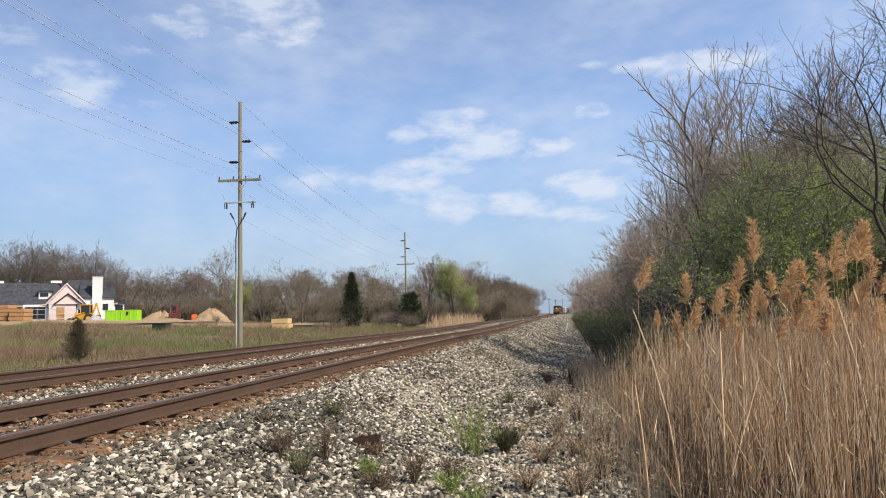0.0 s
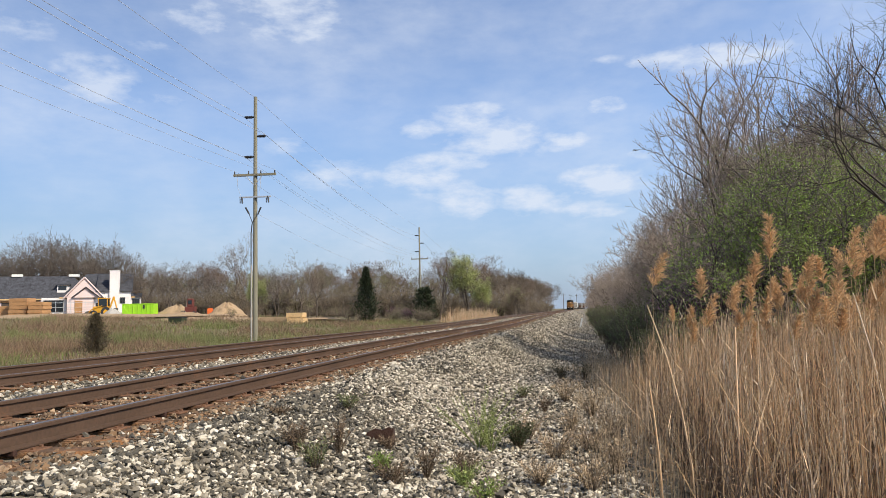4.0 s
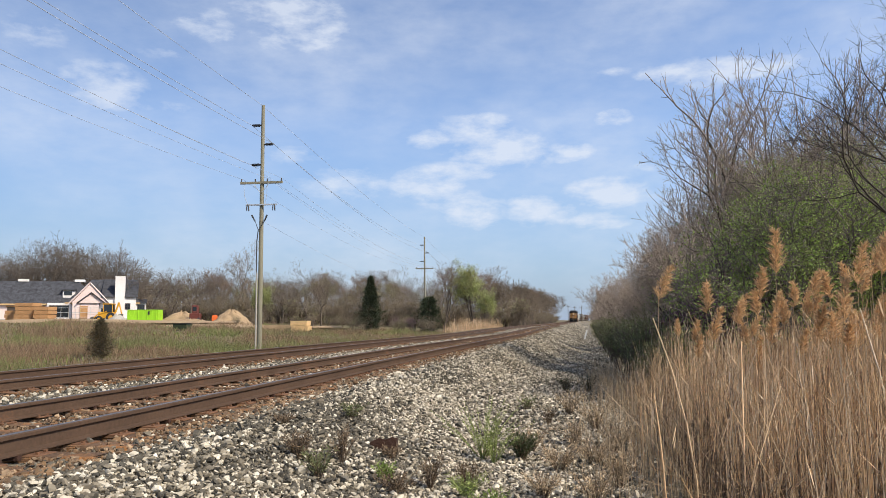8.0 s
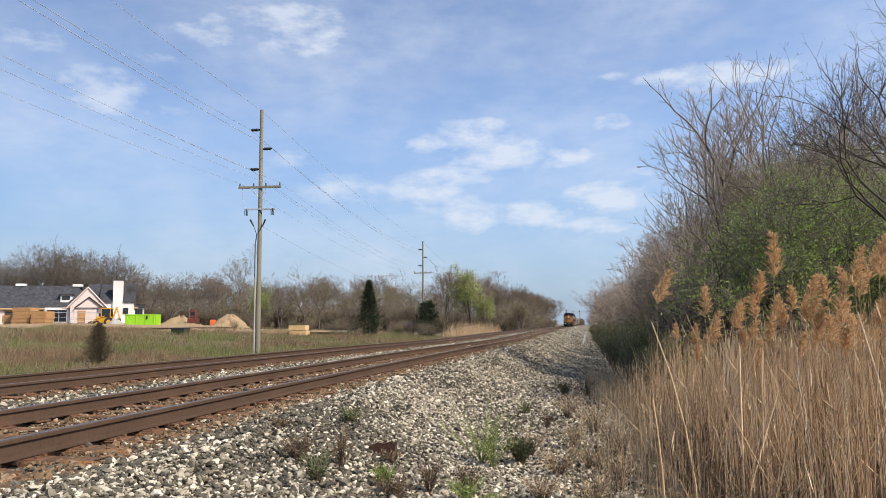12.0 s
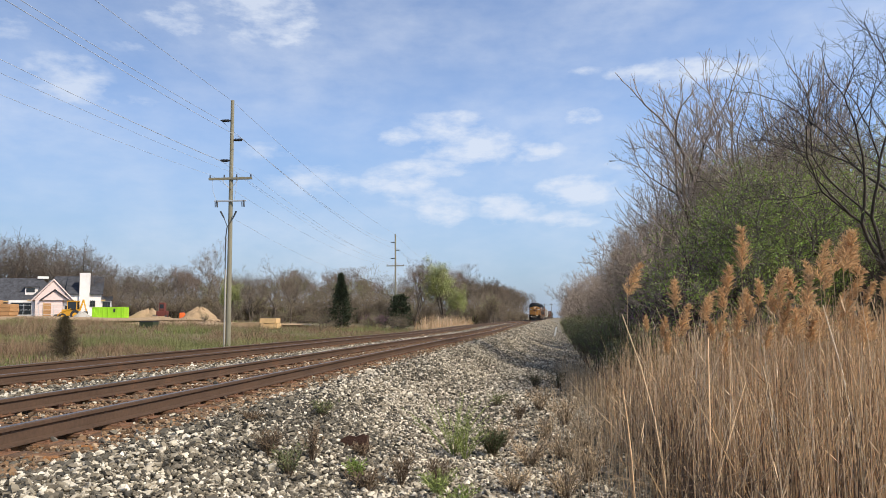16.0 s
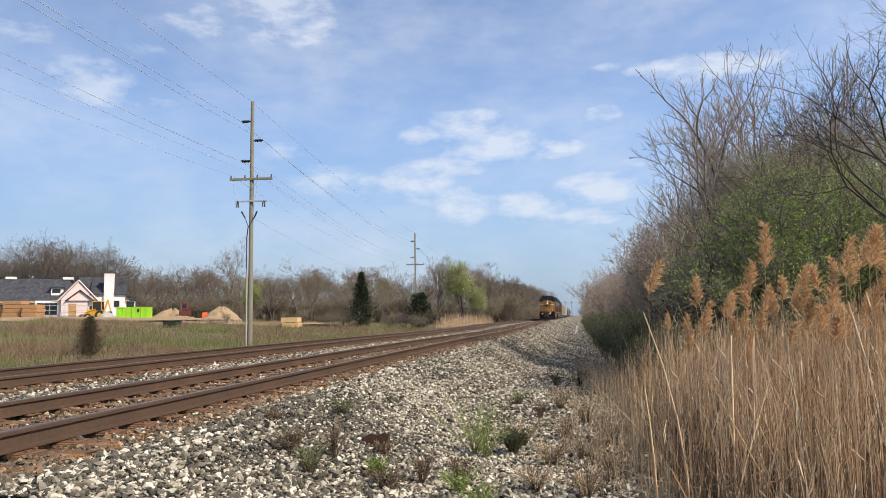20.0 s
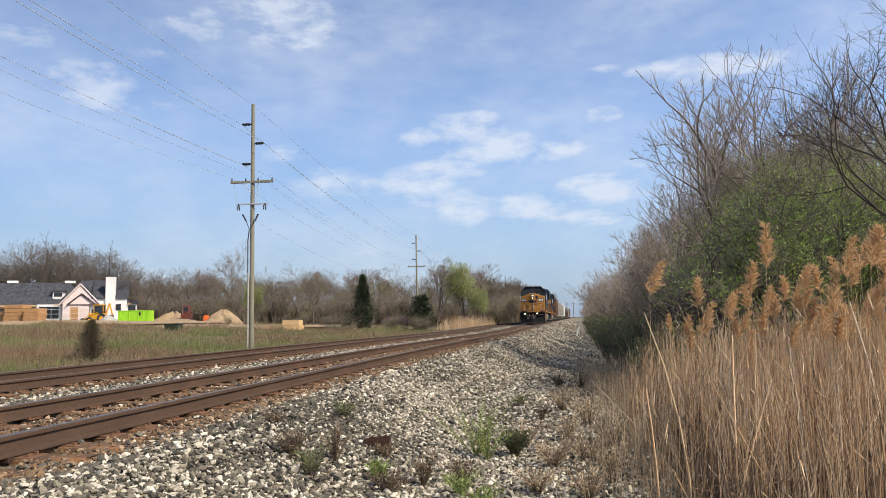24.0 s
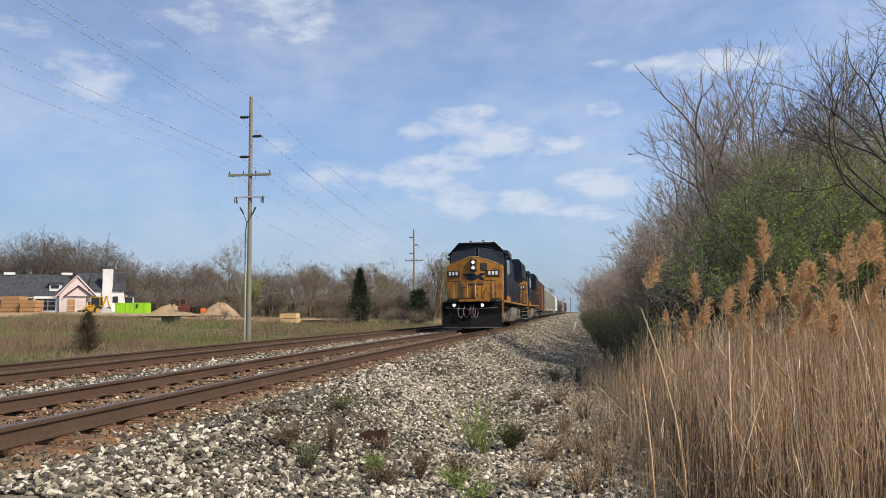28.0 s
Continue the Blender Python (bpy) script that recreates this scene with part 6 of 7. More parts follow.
def needle_bush(name, label, seed, height, width, mat, count, cat="bush", blade=0.09, point=0.55):
    """An evergreen: a trunk with limbs set with short flat sprays, widest low down."""
    rng = random.Random(seed)
    wood, leaf = Tubes(), Tubes()
    wood.add([Vector((0, 0, -0.1)), Vector((0.02, 0, height * 0.5)), Vector((0, 0.02, height * 0.97))], [0.05 * height / 3, 0.035 * height / 3, 0.008], 6)
    for i in range(count):
        u = rng.random() ** 0.8
        a = rng.uniform(0, 2 * math.pi)
        w = width * (1 - u) ** point * (0.9 + 0.25 * math.sin(5 * a + 9 * u)) * min(1, 0.35 + 3 * u)
        p0 = Vector((0, 0, height * u * 0.95))
        l = w * rng.uniform(0.55, 1.1)
        p1 = p0 + Vector((math.cos(a) * l, math.sin(a) * l, 0.22 * l + 0.05 * height))
        wood.add([p0, p1], [0.006, 0.003], 3)
        for _ in range(9):
            q = p0.lerp(p1, rng.uniform(0.35, 1.05)) + rnd_dir(rng) * 0.05 * width
            leaf.blade(q, q + (rnd_dir(rng) + Vector((math.cos(a), math.sin(a), 0.7))).normalized() * blade * rng.uniform(0.7, 1.6), rnd_dir(rng) * blade * 0.35)
    t = empty(name)
    tagged(t, label, cat)
    part("trunk", wood.mesh("trunk", M["bark"]), None, t)
    part("foliage", leaf.mesh("foliage", M[mat], False), None, t)
    return t


def make_bushes():
    rng = random.Random(17)
    cedar = needle_bush("cedar_tree", "dark green conical cedar at the wood's edge", 1, 7.0, 2.5, "needle", 760, "tree", 0.30, 1.05)
    cedar.matrix_basis = pose(-25.9, 90, ground_at(-25.9, 90))
    round_ = needle_bush("cedar_tree", "dark rounded young cedar beside the far track", 2, 4.7, 2.2, "needle", 520, "tree", 0.30, 0.42)
    round_.matrix_basis = pose(-19.4, 95, ground_at(-19.4, 95))
    b = needle_bush("bush", "small dark brown-green juniper bush in the field", 3, 1.85, 0.9, "bush_needle", 1000, "bush", 0.07, 0.62)
    b.matrix_basis = pose(-21.2, 30, ground_at(-21.2, 30))
    # olive shrubs between the reeds and the wood
    olive = [make_tree("shrub", "bushy olive green shrub with fine upright shoots", 81 + i, 2.9, 0.03, [(9, 30, 0.6, 0.12, 3, 5), (8, 34, 0.55, 0.18, 3, 3), (6, 36, 0.6, 0.2, 3, 2)], "bark", "twig", stems=9, lift=0.08,
                       leaves=[("needle_olive", 0.055, 6, 0.15, 1.0)], cat="shrub") for i in range(2)]
    for x, y, s, k, turn in [(x + (0.7 if y > 21 else 0.0), y, s, k, turn) for x, y, s, k, turn in [(1.7, 15.0, 0.7, 1, 45), (1.5, 19.0, 0.8, 1, 111), (1.35, 21.5, 0.8, 0, 222), (1.3, 24.0, 0.85, 1, 333), (1.25, 28.0, 0.9, 0, 15), (1.2, 32.0, 0.9, 1, 95), (1.2, 36.0, 0.95, 0, 185), (1.2, 41.0, 0.95, 1, 275), (1.3, 46.0, 1.0, 0, 5), (1.3, 52.0, 1.0, 1, 65), (1.3, 58.0, 1.0, 0, 155), (1.4, 66.0, 1.0, 1, 245), (1.5, 75.0, 1.0, 0, 300), (1.6, 85.0, 1.0, 1, 30), (1.6, 95.0, 1.0, 0, 210), (1.6, 106.0, 1.0, 1, 70), (1.6, 118.0, 1.0, 0, 170), (1.6, 132.0, 1.0, 1, 270), (2.0, 19.5, 0.88, 0, 0), (3.0, 18.2, 0.9, 1, 60), (1.9, 22.5, 0.95, 1, 120), (3.6, 20.5, 1.0, 0, 200), (1.7, 26.0, 0.9, 0, 250), (2.6, 24.0, 1.0, 1, 300), (4.4, 18.0, 0.85, 0, 30), (1.6, 30.0, 0.85, 1, 10), (2.3, 33.0, 1.0, 0, 90),
                            (1.8, 37.0, 0.9, 1, 170), (2.4, 42.0, 1.0, 0, 220), (1.9, 47.0, 0.95, 1, 20), (2.6, 53.0, 1.1, 0, 80), (5.2, 17.2, 0.8, 1, 140), (6.4, 16.4, 0.8, 0, 15), (1.5, 17.2, 0.55, 0, 75), (2.6, 16.2, 0.62, 1, 310), (7.6, 15.6, 0.85, 1, 100), (2.2, 61.0, 1.1, 1, 35), (2.6, 70.0, 1.1, 0, 190), (2.4, 80.0, 1.1, 1, 260)]]:
        plant(olive[k], x, y, s, turn)
    for t in olive:
        for o in (*t.children_recursive, t):
            bpy.data.objects.remove(o)
    # reed patch by the far track
    t = Tubes()
    for i in range(2600):
        y = rng.uniform(104, 134)
        x = rng.uniform(-19.5, -13.8) + float(bend(y))
        stalk(t, rng, x, y, rng.uniform(0.6, 1.9) * (1 + 0.35 * math.sin(y * 0.7 + x)), 0.014, 0.2)
    tagged(new("reed_patch", t.mesh("reed_patch", M["straw"])), "sunlit patch of tan reeds beside the far track", "reeds", kind="stuff")


make_bushes()


def make_field_grass():
    rng = random.Random(23)
    t, olive = Tubes(), Tubes()
    for i in range(80000):
        y = 9 + 95 * rng.random() ** 1.6
        u = rng.random()
        x = -(13.0 + (0.95 * y + 6 - 13.0) * u ** 1.2) if 0.95 * y + 6 > 13 else -13.0 - 3 * u
        if x > -12.9 or x < -75 or x > -18.0 and rng.random() < 0.6:
            continue
        k = 0.5 + y / 60
        patch = noise.noise(Vector((x * 0.12, y * 0.09, 0)))
        h = rng.uniform(0.12, 0.42) * (1 + 1.1 * max(0, patch)) * (0.7 + 0.6 * min(1, y / 45)) * (0.55 if x > -15 else 1)
        a = rng.uniform(0, 6.28)
        b = rng.uniform(0, 1.3) * h
        p = Vector((x, y, ground_at(x, y) - 0.03))
        tuft = noise.noise(Vector((x * 0.10, y * 0.09, 5))) + 0.5 * noise.noise(Vector((x * 0.4, y * 0.3, 2))) + 0.3 * rng.uniform(-1, 1)
        (olive if tuft > 0.16 else t).blade(p, p + Vector((math.cos(a) * b, math.sin(a) * b, h)), Vector((math.cos(a + 1.4), math.sin(a + 1.4), 0)) * 0.017 * k)
    tagged(new("tall_grass", olive.mesh("tall_grass", M["grass_olive"], False)), "olive green tufts of tall grass in the field", "grass", kind="stuff")
    tagged(new("field_grass", t.mesh("field_grass", M["grass"], False)), "rough brown and green spring grass across the field", "grass", kind="stuff")
    t = Tubes()
    for i in range(26000):
        y = 9 + 60 * rng.random() ** 1.5
        x = -rng.uniform(13.0, min(40, 0.95 * y + 5)) if rng.random() < 0.35 else -rng.uniform(12.9, 18.0)
        if x > -18.0 and rng.random() < 0.2 or x <= -18.0 and noise.noise(Vector((x * 0.1, y * 0.07, 8))) < 0.08:
            continue
        h = rng.uniform(0.10, 0.28) * (1 + y / 60)
        a = rng.uniform(0, 6.28)
        p = Vector((x, y, ground_at(x, y) - 0.03))
        t.blade(p, p + Vector((math.cos(a) * h * 0.4, math.sin(a) * h * 0.4, h)), Vector((math.cos(a + 1.4), math.sin(a + 1.4), 0)) * 0.03 * (0.6 + y / 40))
    tagged(new("green_grass", t.mesh("green_grass", M["grass_green"], False)), "patches of short fresh green grass beside the far track", "grass", kind="stuff")
    t, tuft_green = Tubes(), Tubes()
    for i in range(24000):
        y = 22 + 78 * rng.random()
        x = -rng.uniform(14.5, 0.78 * y + 3)
        clump = noise.noise(Vector((x * 0.11, y * 0.09, 3))) + 0.5 * noise.noise(Vector((x * 0.4, y * 0.4, 9)))
        if clump < 0.0:
            continue
        p = Vector((x, y, ground_at(x, y)))
        h = rng.uniform(0.4, 0.95) * (0.75 + 1.8 * min(0.6, clump))
        for k in range(6):
            d = (rnd_dir(rng) * 0.55 + Vector((0, 0, 1))).normalized()
            q = p + d * h * rng.uniform(0.5, 1)
            (tuft_green if noise.noise(Vector((x * 0.14, y * 0.11, 21))) > 0.12 else t).blade(p + rnd_dir(rng) * 0.06, q, rnd_dir(rng) * 0.012 * (0.5 + y / 50))
    edge, leafy = Tubes(), Tubes()
    for i in range(52000):
        y = 138 + 34 * rng.random()
        a = rng.uniform(-0.98, -0.085)
        x = a * y
        if x > -14.5:
            continue
        p = Vector((x, y, ground_at(x, y) + 1.2 * rng.random() ** 2))
        h = rng.uniform(0.8, 2.6) * (1.1 + 0.7 * noise.noise(Vector((x * 0.12, y * 0.12, 4))))
        d = (rnd_dir(rng) * 0.6 + Vector((0, 0, 1))).normalized()
        (leafy if rng.random() < 0.12 else edge).blade(p, p + d * h, rnd_dir(rng) * 0.13)
    tagged(new("undergrowth", edge.mesh("undergrowth", M["underbrush"], False)), "dense dark brown undergrowth at the foot of the woods", "undergrowth", kind="stuff")
    tagged(new("green_undergrowth", leafy.mesh("green_undergrowth", M["grass_olive"], False)), "olive green shoots in the woodland undergrowth", "undergrowth", kind="stuff")
    tagged(new("green_scrub", tuft_green.mesh("green_scrub", M["grass_olive"], False)), "olive green scrub coming into leaf in the field", "scrub", kind="stuff")
    tagged(new("brushwood", t.mesh("brushwood", M["brush"], False)), "low brown scrub and dead stalks in the field", "scrub", kind="stuff")


make_field_grass()


def make_weed(x, y, h, w, mat, stems, seed, label, leafy=0.03):
    rng = random.Random(seed)
    t, lf = Tubes(), Tubes()
    for i in range(stems):
        a = rng.uniform(0, 6.28)
        k = rng.uniform(0.15, 1.0) * w
        tip = Vector((math.cos(a) * k, math.sin(a) * k, h * rng.uniform(0.55, 1.0)))
        mid = tip * 0.5 + Vector((0, 0, 0.06 * h))
        t.add([Vector((0, 0, -0.03)), mid, tip], [0.004, 0.003, 0.0015], 3)
        for _ in range(22):
            u = rng.uniform(0.2, 1)
            p = mid * (u * 2) if u < 0.5 else mid.lerp(tip, u * 2 - 1)
            d = (rnd_dir(rng) + tip.normalized()).normalized()
            lf.blade(p, p + d * leafy * rng.uniform(0.7, 1.9), rnd_dir(rng) * leafy * 0.32)
    o = empty("weed", pose(x, y, ground_at(x, y) + 0.05))
    tagged(o, label, "weed")
    tagged(part("stalk", t.mesh("stalk", M["weed" if mat == "weed" else "weed_brown"]), None, o), kind="stuff")
    part("foliage", lf.mesh("foliage", M[mat], False), None, o)
    return o


make_weed(-1.10, 8.35, 0.66, 0.72, "weed", 38, 1, "airy green weed growing through the stones", 0.026)
make_weed(-0.95, 8.15, 0.48, 0.28, "weed", 26, 2, "yellow-green weed growing through the stones", 0.032)
make_weed(-0.66, 8.35, 0.32, 0.19, "weed_dark", 110, 3, "compact dark green tuft on the stones", 0.03)
make_weed(-2.15, 6.55, 0.36, 0.16, "weed_brown", 26, 4, "brown dead weed stalks in the stones")
make_weed(-2.15, 5.95, 0.28, 0.18, "needle_olive", 26, 5, "low dark weed in the stones")
make_weed(-1.35, 6.6, 0.34, 0.16, "weed_brown", 22, 6, "brown dead weed stalks in the stones")
make_weed(-1.72, 6.45, 0.20, 0.14, "leaf", 26, 7, "low fresh green weed between the stones")
make_weed(-0.75, 6.1, 0.18, 0.2, "leaf", 22, 8, "low fresh green weed between the stones")
make_weed(-2.62, 8.3, 0.18, 0.2, "needle_olive", 26, 9, "low dark weed in the stones")
make_weed(-0.25, 7.9, 0.32, 0.3, "straw_grey", 44, 10, "tuft of dry reddish grass at the edge of the stones")
make_weed(0.12, 8.4, 0.30, 0.34, "straw_grey", 44, 11, "tuft of dry reddish grass at the edge of the stones")
for x, y, h, w, n, k in ((-0.6, 8.9, 0.34, 0.26, 30, 31), (0.32, 7.3, 0.4, 0.3, 40, 32), (-0.1, 9.6, 0.36, 0.3, 34, 33), (0.4, 9.2, 0.45, 0.34, 44, 34), (-0.35, 6.7, 0.26, 0.24, 34, 35), (0.1, 6.6, 0.3, 0.26, 34, 36), (0.2, 11.0, 0.5, 0.36, 44, 37), (-0.2, 12.6, 0.45, 0.34, 40, 38)):
    make_weed(x, y, h, w, "straw_grey", n, k, "tuft of dry tan grass at the edge of the stones")
for x, y, h, w, n, k in ((-2.45, 6.25, 0.22, 0.2, 30, 41), (-1.55, 6.2, 0.2, 0.22, 30, 42), (-1.05, 6.9, 0.24, 0.2, 30, 43), (-1.9, 7.4, 0.14, 0.18, 24, 44), (-2.9, 7.0, 0.1, 0.14, 20, 45)):
    make_weed(x, y, h, w, "weed_brown", n, k, "low brown withered weed in the stones")
make_weed(-0.95, 13.0, 0.25, 0.22, "needle_olive", 26, 12, "low dark weed in the stones")
make_weed(0.15, 17.5, 0.45, 0.3, "needle", 40, 13, "dark weed in the shade of the trees")
make_weed(-0.35, 17.0, 0.4, 0.3, "needle", 40, 14, "dark weed in the shade of the trees")
make_weed(-0.5, 11.2, 0.3, 0.18, "weed_brown", 24, 15, "brown dead weed stalks in the stones")
make_weed(-1.0, 6.5, 0.22, 0.25, "weed", 26, 16, "low spreading yellow-green weed")


def make_rust_can():
    o = empty("rusty_metal_scrap", pose(-2.02, 7.52, ground_at(-2.02, 7.52) + 0.05, 0, 0, 8))
    tagged(o, "rusty bent steel scrap lying on the ballast", "scrap metal")
    part("front_plate", prism([(-0.15, -0.02), (0.13, -0.02), (0.135, 0.12), (0.10, 0.165), (0.02, 0.135), (-0.05, 0.15), (-0.14, 0.11)], "y", (-0.012, 0.012)), M["rust"], o)
    part("flange", box(-0.15, 0.13, 0.012, 0.2, -0.02, 0.02, 0.005), M["rust"], o)
    part("side_plate", prism([(0.0, -0.02), (0.18, -0.02), (0.15, 0.13), (0.0, 0.15)], "x", (0.115, 0.135)), M["rust"], o)
    part("back_plate", prism([(-0.15, 0.02), (0.11, 0.02), (0.11, 0.10), (-0.15, 0.085)], "y", (0.17, 0.19)), M["rust"], o)
    return o


make_rust_can()


def make_marker():
    o = empty("marker_post", pose(0.5, 88, ground_at(0.5, 88), 0, 14, 0))
    tagged(o, "short white leaning marker post beside the track", "marker post")
    part("post", box(-0.09, 0.09, -0.03, 0.03, -0.1, 1.15, 0.01), M["white_paint"], o)
    part("cap", box(-0.1, 0.1, -0.04, 0.04, 1.15, 1.2, 0.01), M["galv"], o)
    return o


make_marker()


BIRD_SPOT = (5.04, 14.6, 4.53)


def make_bird():
    seat = min(PERCH, key=lambda p: (p - Vector(BIRD_SPOT)).length)
    o = empty("bird", Matrix.Translation(seat + Vector((0, 0, 0.07))) @ pose(0, 0, 0, 0, 0, 160) @ Matrix.Scale(0.46, 4))
    tagged(o, "small dark bird perched on a bare branch", "bird")
    bm = bmesh.new()
    bmesh.ops.create_uvsphere(bm, u_segments=14, v_segments=9, radius=1, matrix=Euler((0, -0.9, 0)).to_matrix().to_4x4() @ Matrix.Diagonal((0.12, 0.055, 0.055, 1)))
    part("body", bm, M["dark"], o, smooth=True)
    bm = bmesh.new()
    bmesh.ops.create_uvsphere(bm, u_segments=12, v_segments=8, radius=0.042, matrix=Matrix.Translation((0.07, 0, 0.11)))
    part("head", bm, M["dark"], o, smooth=True)
    part("beak", rod((0.10, 0, 0.11), (0.145, 0, 0.105), 0.012, 0.001, 6), M["dark"], o)
    part("tail", prism([(-0.06, -0.08), (-0.09, -0.08), (-0.17, -0.2), (-0.13, -0.21)], "y", (-0.02, 0.02)), M["dark"], o)
    return o


make_bird()


# ---- ties, fastenings and ballast stones ----
def make_ties():
    rng = random.Random(8)
    shapes = []
    for i in range(5):
        bm = box(-1.3, 1.3, -0.115, 0.115, -0.13, 0.0, 0.012)
        for v in bm.verts:
            v.co += Vector((rng.uniform(-0.03, 0.03), rng.uniform(-0.012, 0.012), rng.uniform(-0.008, 0.006)))
        me = bpy.data.meshes.new("tie")
        bm.to_mesh(me)
        bm.free()
        me.materials.append(M["tie"])
        shapes.append(me)
    bm = box(-0.1, 0.19, -0.095, 0.095, 0.0, 0.016, 0.004)
    for u, v in ((-0.06, 0.06), (-0.06, -0.06), (0.12, 0.06), (0.14, -0.05)):
        box(u - 0.012, u + 0.012, v - 0.012, v + 0.012, 0.016, 0.034, bm=bm)
    plate = bpy.data.meshes.new("tie_plate")
    bm.to_mesh(plate)
    bm.free()
    plate.materials.append(M["plate"])
    bm = box(-0.082, 0.082, -0.02, 0.02, -0.03, 0.012, 0.006)
    anchor = bpy.data.meshes.new("rail_anchor")
    bm.to_mesh(anchor)
    bm.free()
    anchor.materials.append(M["rust"])
    for track in (track_near, track_far):
        y, n = -6.0, 0
        while y < 110:
            y += 0.5 + rng.uniform(-0.035, 0.035)
            if n < 150 and (y > 1.5):
                n += 1
                t = part("tie", rng.choice(shapes), None, track)
                t.matrix_basis = pose(rng.uniform(-0.05, 0.05) + float(bend(y)), y, -0.168 + float(rise(y)) + rng.uniform(-0.006, 0.004), 0, rng.uniform(-0.4, 0.4), rng.uniform(-1.2, 1.2))
                if y < 34:
                    for s in (-1, 1):
                        p = part("tie_plate", plate, None, track)
                        p.matrix_basis = pose(s * 0.7545, y, -0.169 + float(rise(y)), 0, 0, 0 if s > 0 else 180)
                        if rng.random() < 0.7 and y < 26:
                            a = part("rail_anchor", anchor, None, track)
                            a.matrix_basis = pose(s * 0.7545, y + rng.choice((-0.15, 0.15)), -0.152 + float(rise(y)))
        v, f, base = [], [], np.array([(x, q, z) for z in (-0.13, 0) for q in (-0.115, 0.115) for x in (-1.3, 1.3)])
        quads = np.array([(4, 5, 7, 6), (0, 1, 5, 4), (2, 6, 7, 3), (0, 4, 6, 2), (1, 3, 7, 5)])
        for k in range(1050):
            yy = y + 0.5 * k
            v.append(base + np.array((rng.uniform(-0.05, 0.05) + float(bend(yy)), yy, -0.168 + float(rise(yy)))))
            f.append(quads + 8 * k)
        rest = part("distant_ties", mesh_from("distant_ties", np.concatenate(v), np.concatenate(f), M["tie"]), None, track)
        tagged(rest, kind="stuff")
    # a splice bar and a loose spike by the near rail
    bars = part("joint_bar", box(-0.015, 0.015, -0.45, 0.45, -0.122, -0.046, 0.006), M["rail"], track_near)
    bars.matrix_basis = pose(0.7545 + 0.028, 3.4, 0)
    for u in (-0.33, -0.2, -0.07, 0.07, 0.2, 0.33):
        b = part("bolt", rod((0.797, 3.4 + u, -0.084), (0.83, 3.4 + u, -0.084), 0.018, n=6), M["rust"], track_near)
    spike = part("loose_spike", pipe([(1.02, 6.2, -0.175), (1.05, 6.27, -0.16), (1.06, 6.34, -0.165)], 0.012), M["plate"], track_near)


make_ties()


def chip(fine):
    """A block, or for near stones a twenty-sided lump, whose corners are pulled apart later."""
    if fine:
        g = (1 + 5 ** 0.5) / 2
        v = [(-1, g, 0), (1, g, 0), (-1, -g, 0), (1, -g, 0), (0, -1, g), (0, 1, g), (0, -1, -g), (0, 1, -g), (g, 0, -1), (g, 0, 1), (-g, 0, -1), (-g, 0, 1)]
        f = [(0, 11, 5), (0, 5, 1), (0, 1, 7), (0, 7, 10), (0, 10, 11), (1, 5, 9), (5, 11, 4), (11, 10, 2), (10, 7, 6), (7, 1, 8), (3, 9, 4), (3, 4, 2), (3, 2, 6), (3, 6, 8), (3, 8, 9), (4, 9, 5), (2, 4, 11), (6, 2, 10), (8, 6, 7), (9, 8, 1)]
        return np.array(v) * 0.56, np.array(f)
    v = [(x, y, z) for z in (-0.8, 0.8) for x, y in ((-0.8, -0.8), (0.9, -0.7), (0.8, 0.9), (-0.9, 0.7))]
    f = [(0, 2, 1), (0, 3, 2), (4, 5, 6), (4, 6, 7), (0, 1, 5), (0, 5, 4), (1, 2, 6), (1, 6, 5), (2, 3, 7), (2, 7, 6), (3, 0, 4), (3, 4, 7)]
    return np.array(v), np.array(f)


def stones(rs, pos, size, fine=False):
    """Angular stones at the positions, joined: each squashed, chipped and turned at random."""
    bv, bf = chip(fine)
    n, k = len(pos), len(bv)
    jag = 0.19 if fine else 0.11
    v = np.repeat(bv[None], n, 0) * (1 + rs.uniform(-0.45, 0.25, (n, k, 1))) + rs.normal(0, jag, (n, k, 3))
    v *= rs.uniform(0.6, 1.35, (n, 1, 3)) * np.array((1.05, 0.95, 0.7))
    a, b = rs.uniform(0, 6.283, n), rs.normal(0, 0.5, n)
    ca, sa, cb, sb = np.cos(a)[:, None], np.sin(a)[:, None], np.cos(b)[:, None], np.sin(b)[:, None]
    y, z = v[..., 1] * cb - v[..., 2] * sb, v[..., 1] * sb + v[..., 2] * cb
    x, y = v[..., 0] * ca - y * sa, v[..., 0] * sa + y * ca
    v = np.stack([x, y, z], -1) * size[:, None, None] + pos[:, None, :]
    f = bf[None] + (np.arange(n) * k)[:, None, None]
    return v.reshape(-1, 3), f.reshape(-1, 3)


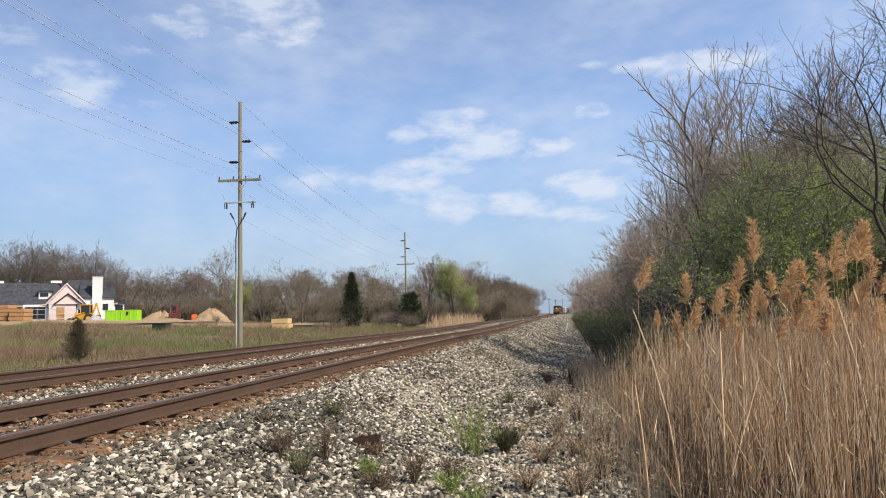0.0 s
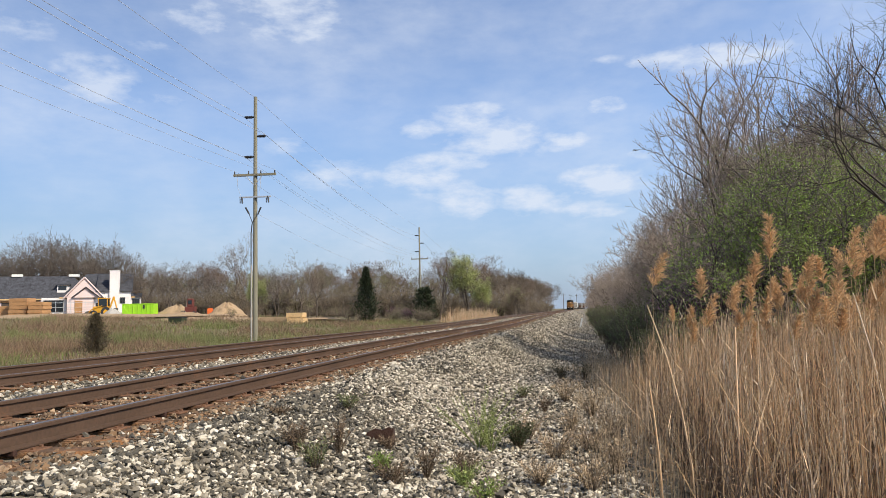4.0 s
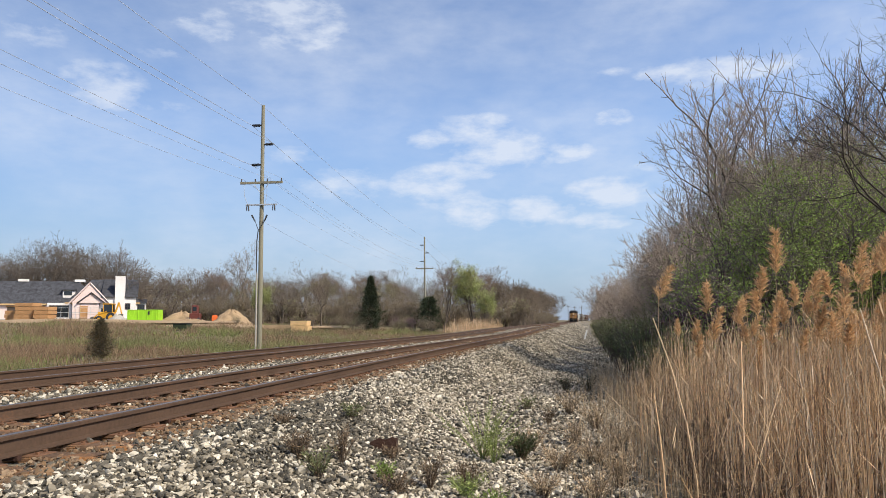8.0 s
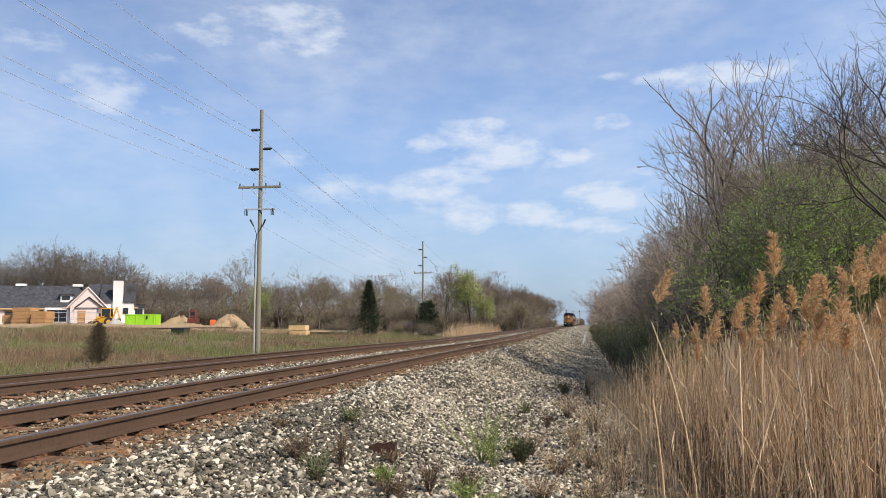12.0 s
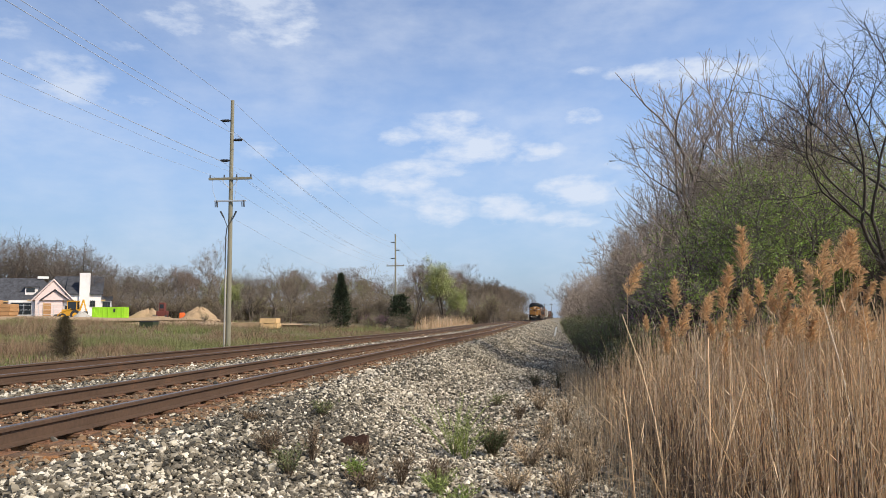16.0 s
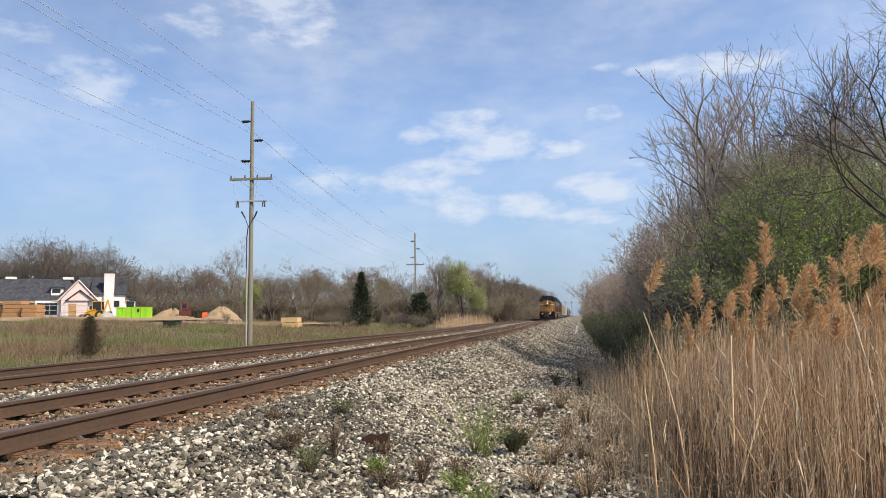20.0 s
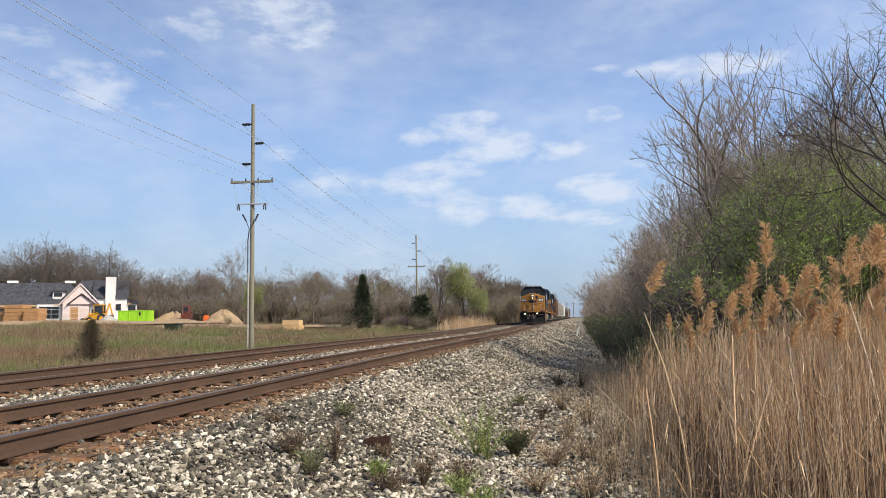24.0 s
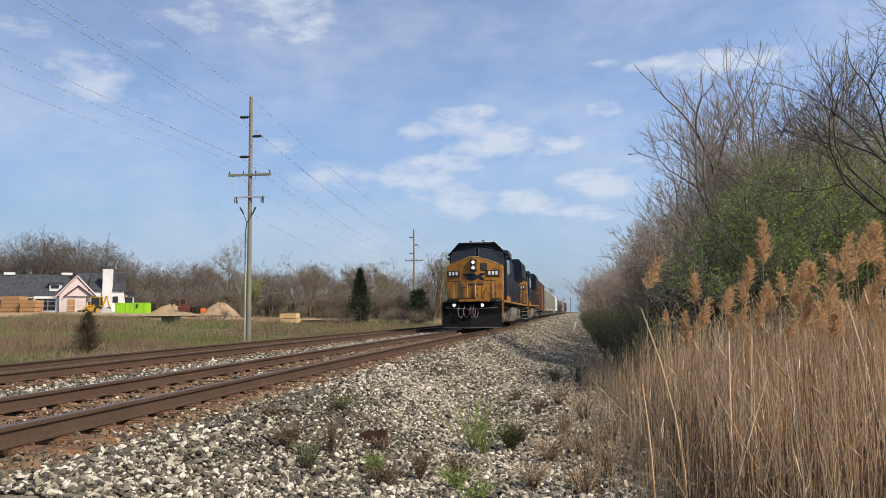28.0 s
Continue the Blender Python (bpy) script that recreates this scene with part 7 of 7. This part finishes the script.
def make_stones():
    rs = np.random.RandomState(12)

    def field(n, x0, x1, y0, y1, power, s0, s1, lift):
        y = y0 + (y1 - y0) * rs.rand(n) ** power
        x = rs.uniform(x0, x1, n)
        s = s0 + (s1 - s0) * rs.rand(n) ** 1.6
        s = s * (1 + 0.5 * (rs.rand(n) > 0.97))
        z = ground_z(x + bend(y), y) + s * (0.1 + 1.5 * rs.rand(n) ** 1.5) + lift
        return np.stack([x + bend(y), y, z], -1), s

    def sort(sets):
        pos, size = np.concatenate([a for a, _ in sets]), np.concatenate([b for _, b in sets])
        d = np.minimum(np.abs(pos[:, 0] - bend(pos[:, 1]) - NEAR), np.abs(pos[:, 0] - bend(pos[:, 1]) - FAR))
        # keep the ties mostly clear of stones, and the rails quite
        keep = ~((np.abs(d - 0.7545) < 0.13) | ((d < 1.27) & (rs.rand(len(d)) < 0.3)))
        pos, size, d = pos[keep], size[keep], d[keep]
        stained = (d < 1.5) & (rs.rand(len(d)) < np.where(d < 1.3, 0.8, 0.45))
        return pos, size, stained

    near = sort([field(70000, -3.75, 0.6, 3.8, 12.0, 1.15, 0.0105, 0.027, -0.008), field(13000, -6.05, -3.5, 2.5, 12.0, 1.15, 0.0105, 0.023, 0.0), field(2000, 0.5, 1.6, 3, 14, 1.0, 0.01, 0.022, 0.0)])
    rest = sort([field(44000, -3.7, 1.2, 11.8, 32.0, 1.2, 0.013, 0.029, -0.008), field(52000, -3.7, 1.9, 30.0, 120.0, 1.5, 0.019, 0.04, -0.006),
                 field(15000, -11.9, -3.6, 2.5, 34.0, 1.3, 0.014, 0.027, -0.01), field(12000, -6.05, -3.5, 11.5, 34.0, 1.25, 0.014, 0.027, 0.0), field(11000, -7.7, -6.0, 2.5, 60.0, 1.2, 0.015, 0.03, 0.0), field(9000, -10.1, -7.6, 4.0, 40.0, 1.25, 0.014, 0.027, 0.0), field(14000, -11.8, -3.6, 34.0, 130.0, 1.3, 0.024, 0.045, -0.01), field(12000, -3.7, 1.0, 118.0, 300.0, 1.2, 0.05, 0.09, -0.01)])
    rust = [(*stones(rs, p[st], z[st], i == 0),) for i, (p, z, st) in enumerate((near, rest))]
    for v, f in rust:
        tagged(part("rusty_ballast", mesh_from("rusty_ballast", v, f, M["stone_rust"]), None, ballast_bed, "rust stained stones between the ties"), kind="stuff")
    for i, (p, z, st) in enumerate((near, rest)):
        p, z = p[~st], z[~st]
        v, f = stones(rs, p, z, i == 0)
        # greyer stones towards the ties, whiter ones down the bank, in loose patches
        u = p[:, 0] - bend(p[:, 1])
        wave = 0.13 * np.sin(1.9 * p[:, 0] + 0.8 * p[:, 1]) + 0.1 * np.sin(0.9 * p[:, 1] - 2.3 * p[:, 0] + 1)
        grey = rs.rand(len(p)) < np.clip(0.34 + wave + np.where((u > -3.8) & (u < -2.4), 0.1, 0.0) + np.where((u < -1.6) & (p[:, 1] < 8.5), 0.2, 0.0), 0, 1)
        b = part("loose_ballast", mesh_from("loose_ballast", v, f, [M["stone"], M["stone_grey"]], False, np.repeat(grey.astype(np.int32), len(f) // len(p))), None, ballast_bed, "angular white, grey and tan limestone pieces")
        tagged(b, kind="stuff")
    # the nearest stones, one by one
    shapes = []
    for i in range(8):
        v, f = stones(rs, np.zeros((1, 3)), np.ones(1), True)
        shapes.append(mesh_from("stone", v, f, M["stone_one"]))
    for i in range(290):
        x, y = rs.uniform(-3.3, 0.2), 3.6 + 4.2 * rs.rand()
        z = rs.uniform(0.013, 0.030)
        o = part("stone", shapes[i % 8], None, ballast_bed)
        o.matrix_basis = pose(x, y, float(ground_z(x, y)) + 0.015 + z * 0.6, rs.uniform(-25, 25), rs.uniform(-25, 25), rs.uniform(0, 360)) @ Matrix.Scale(z, 4)


make_stones()


def motions():
    """The train comes towards the viewer at a steady pace; each vehicle follows the line's slope."""
    pace = 13.3
    for t, back in TRAIN:
        rows = []
        for k in range(15):
            s = 2.0 * k
            y = 36.6 + pace * (28.0 - s) + back
            z0, z1 = float(rise(y)), float(rise(y + 15))
            x0, x1 = float(bend(y)), float(bend(y + 15))
            rows.append((s, pose(NEAR + x0, y, z0, math.degrees(math.atan2(z1 - z0, 15)), 0, -math.degrees(math.atan2(x1 - x0, 15)))))
        walk(t, rows)
    for w, y, r in LEAD_WHEELS:
        walk(w, [(k / FPS, pose(0, y, r, math.degrees(pace * k / FPS / r) % 360)) for k in range(28 * FPS + 1)])


motions()
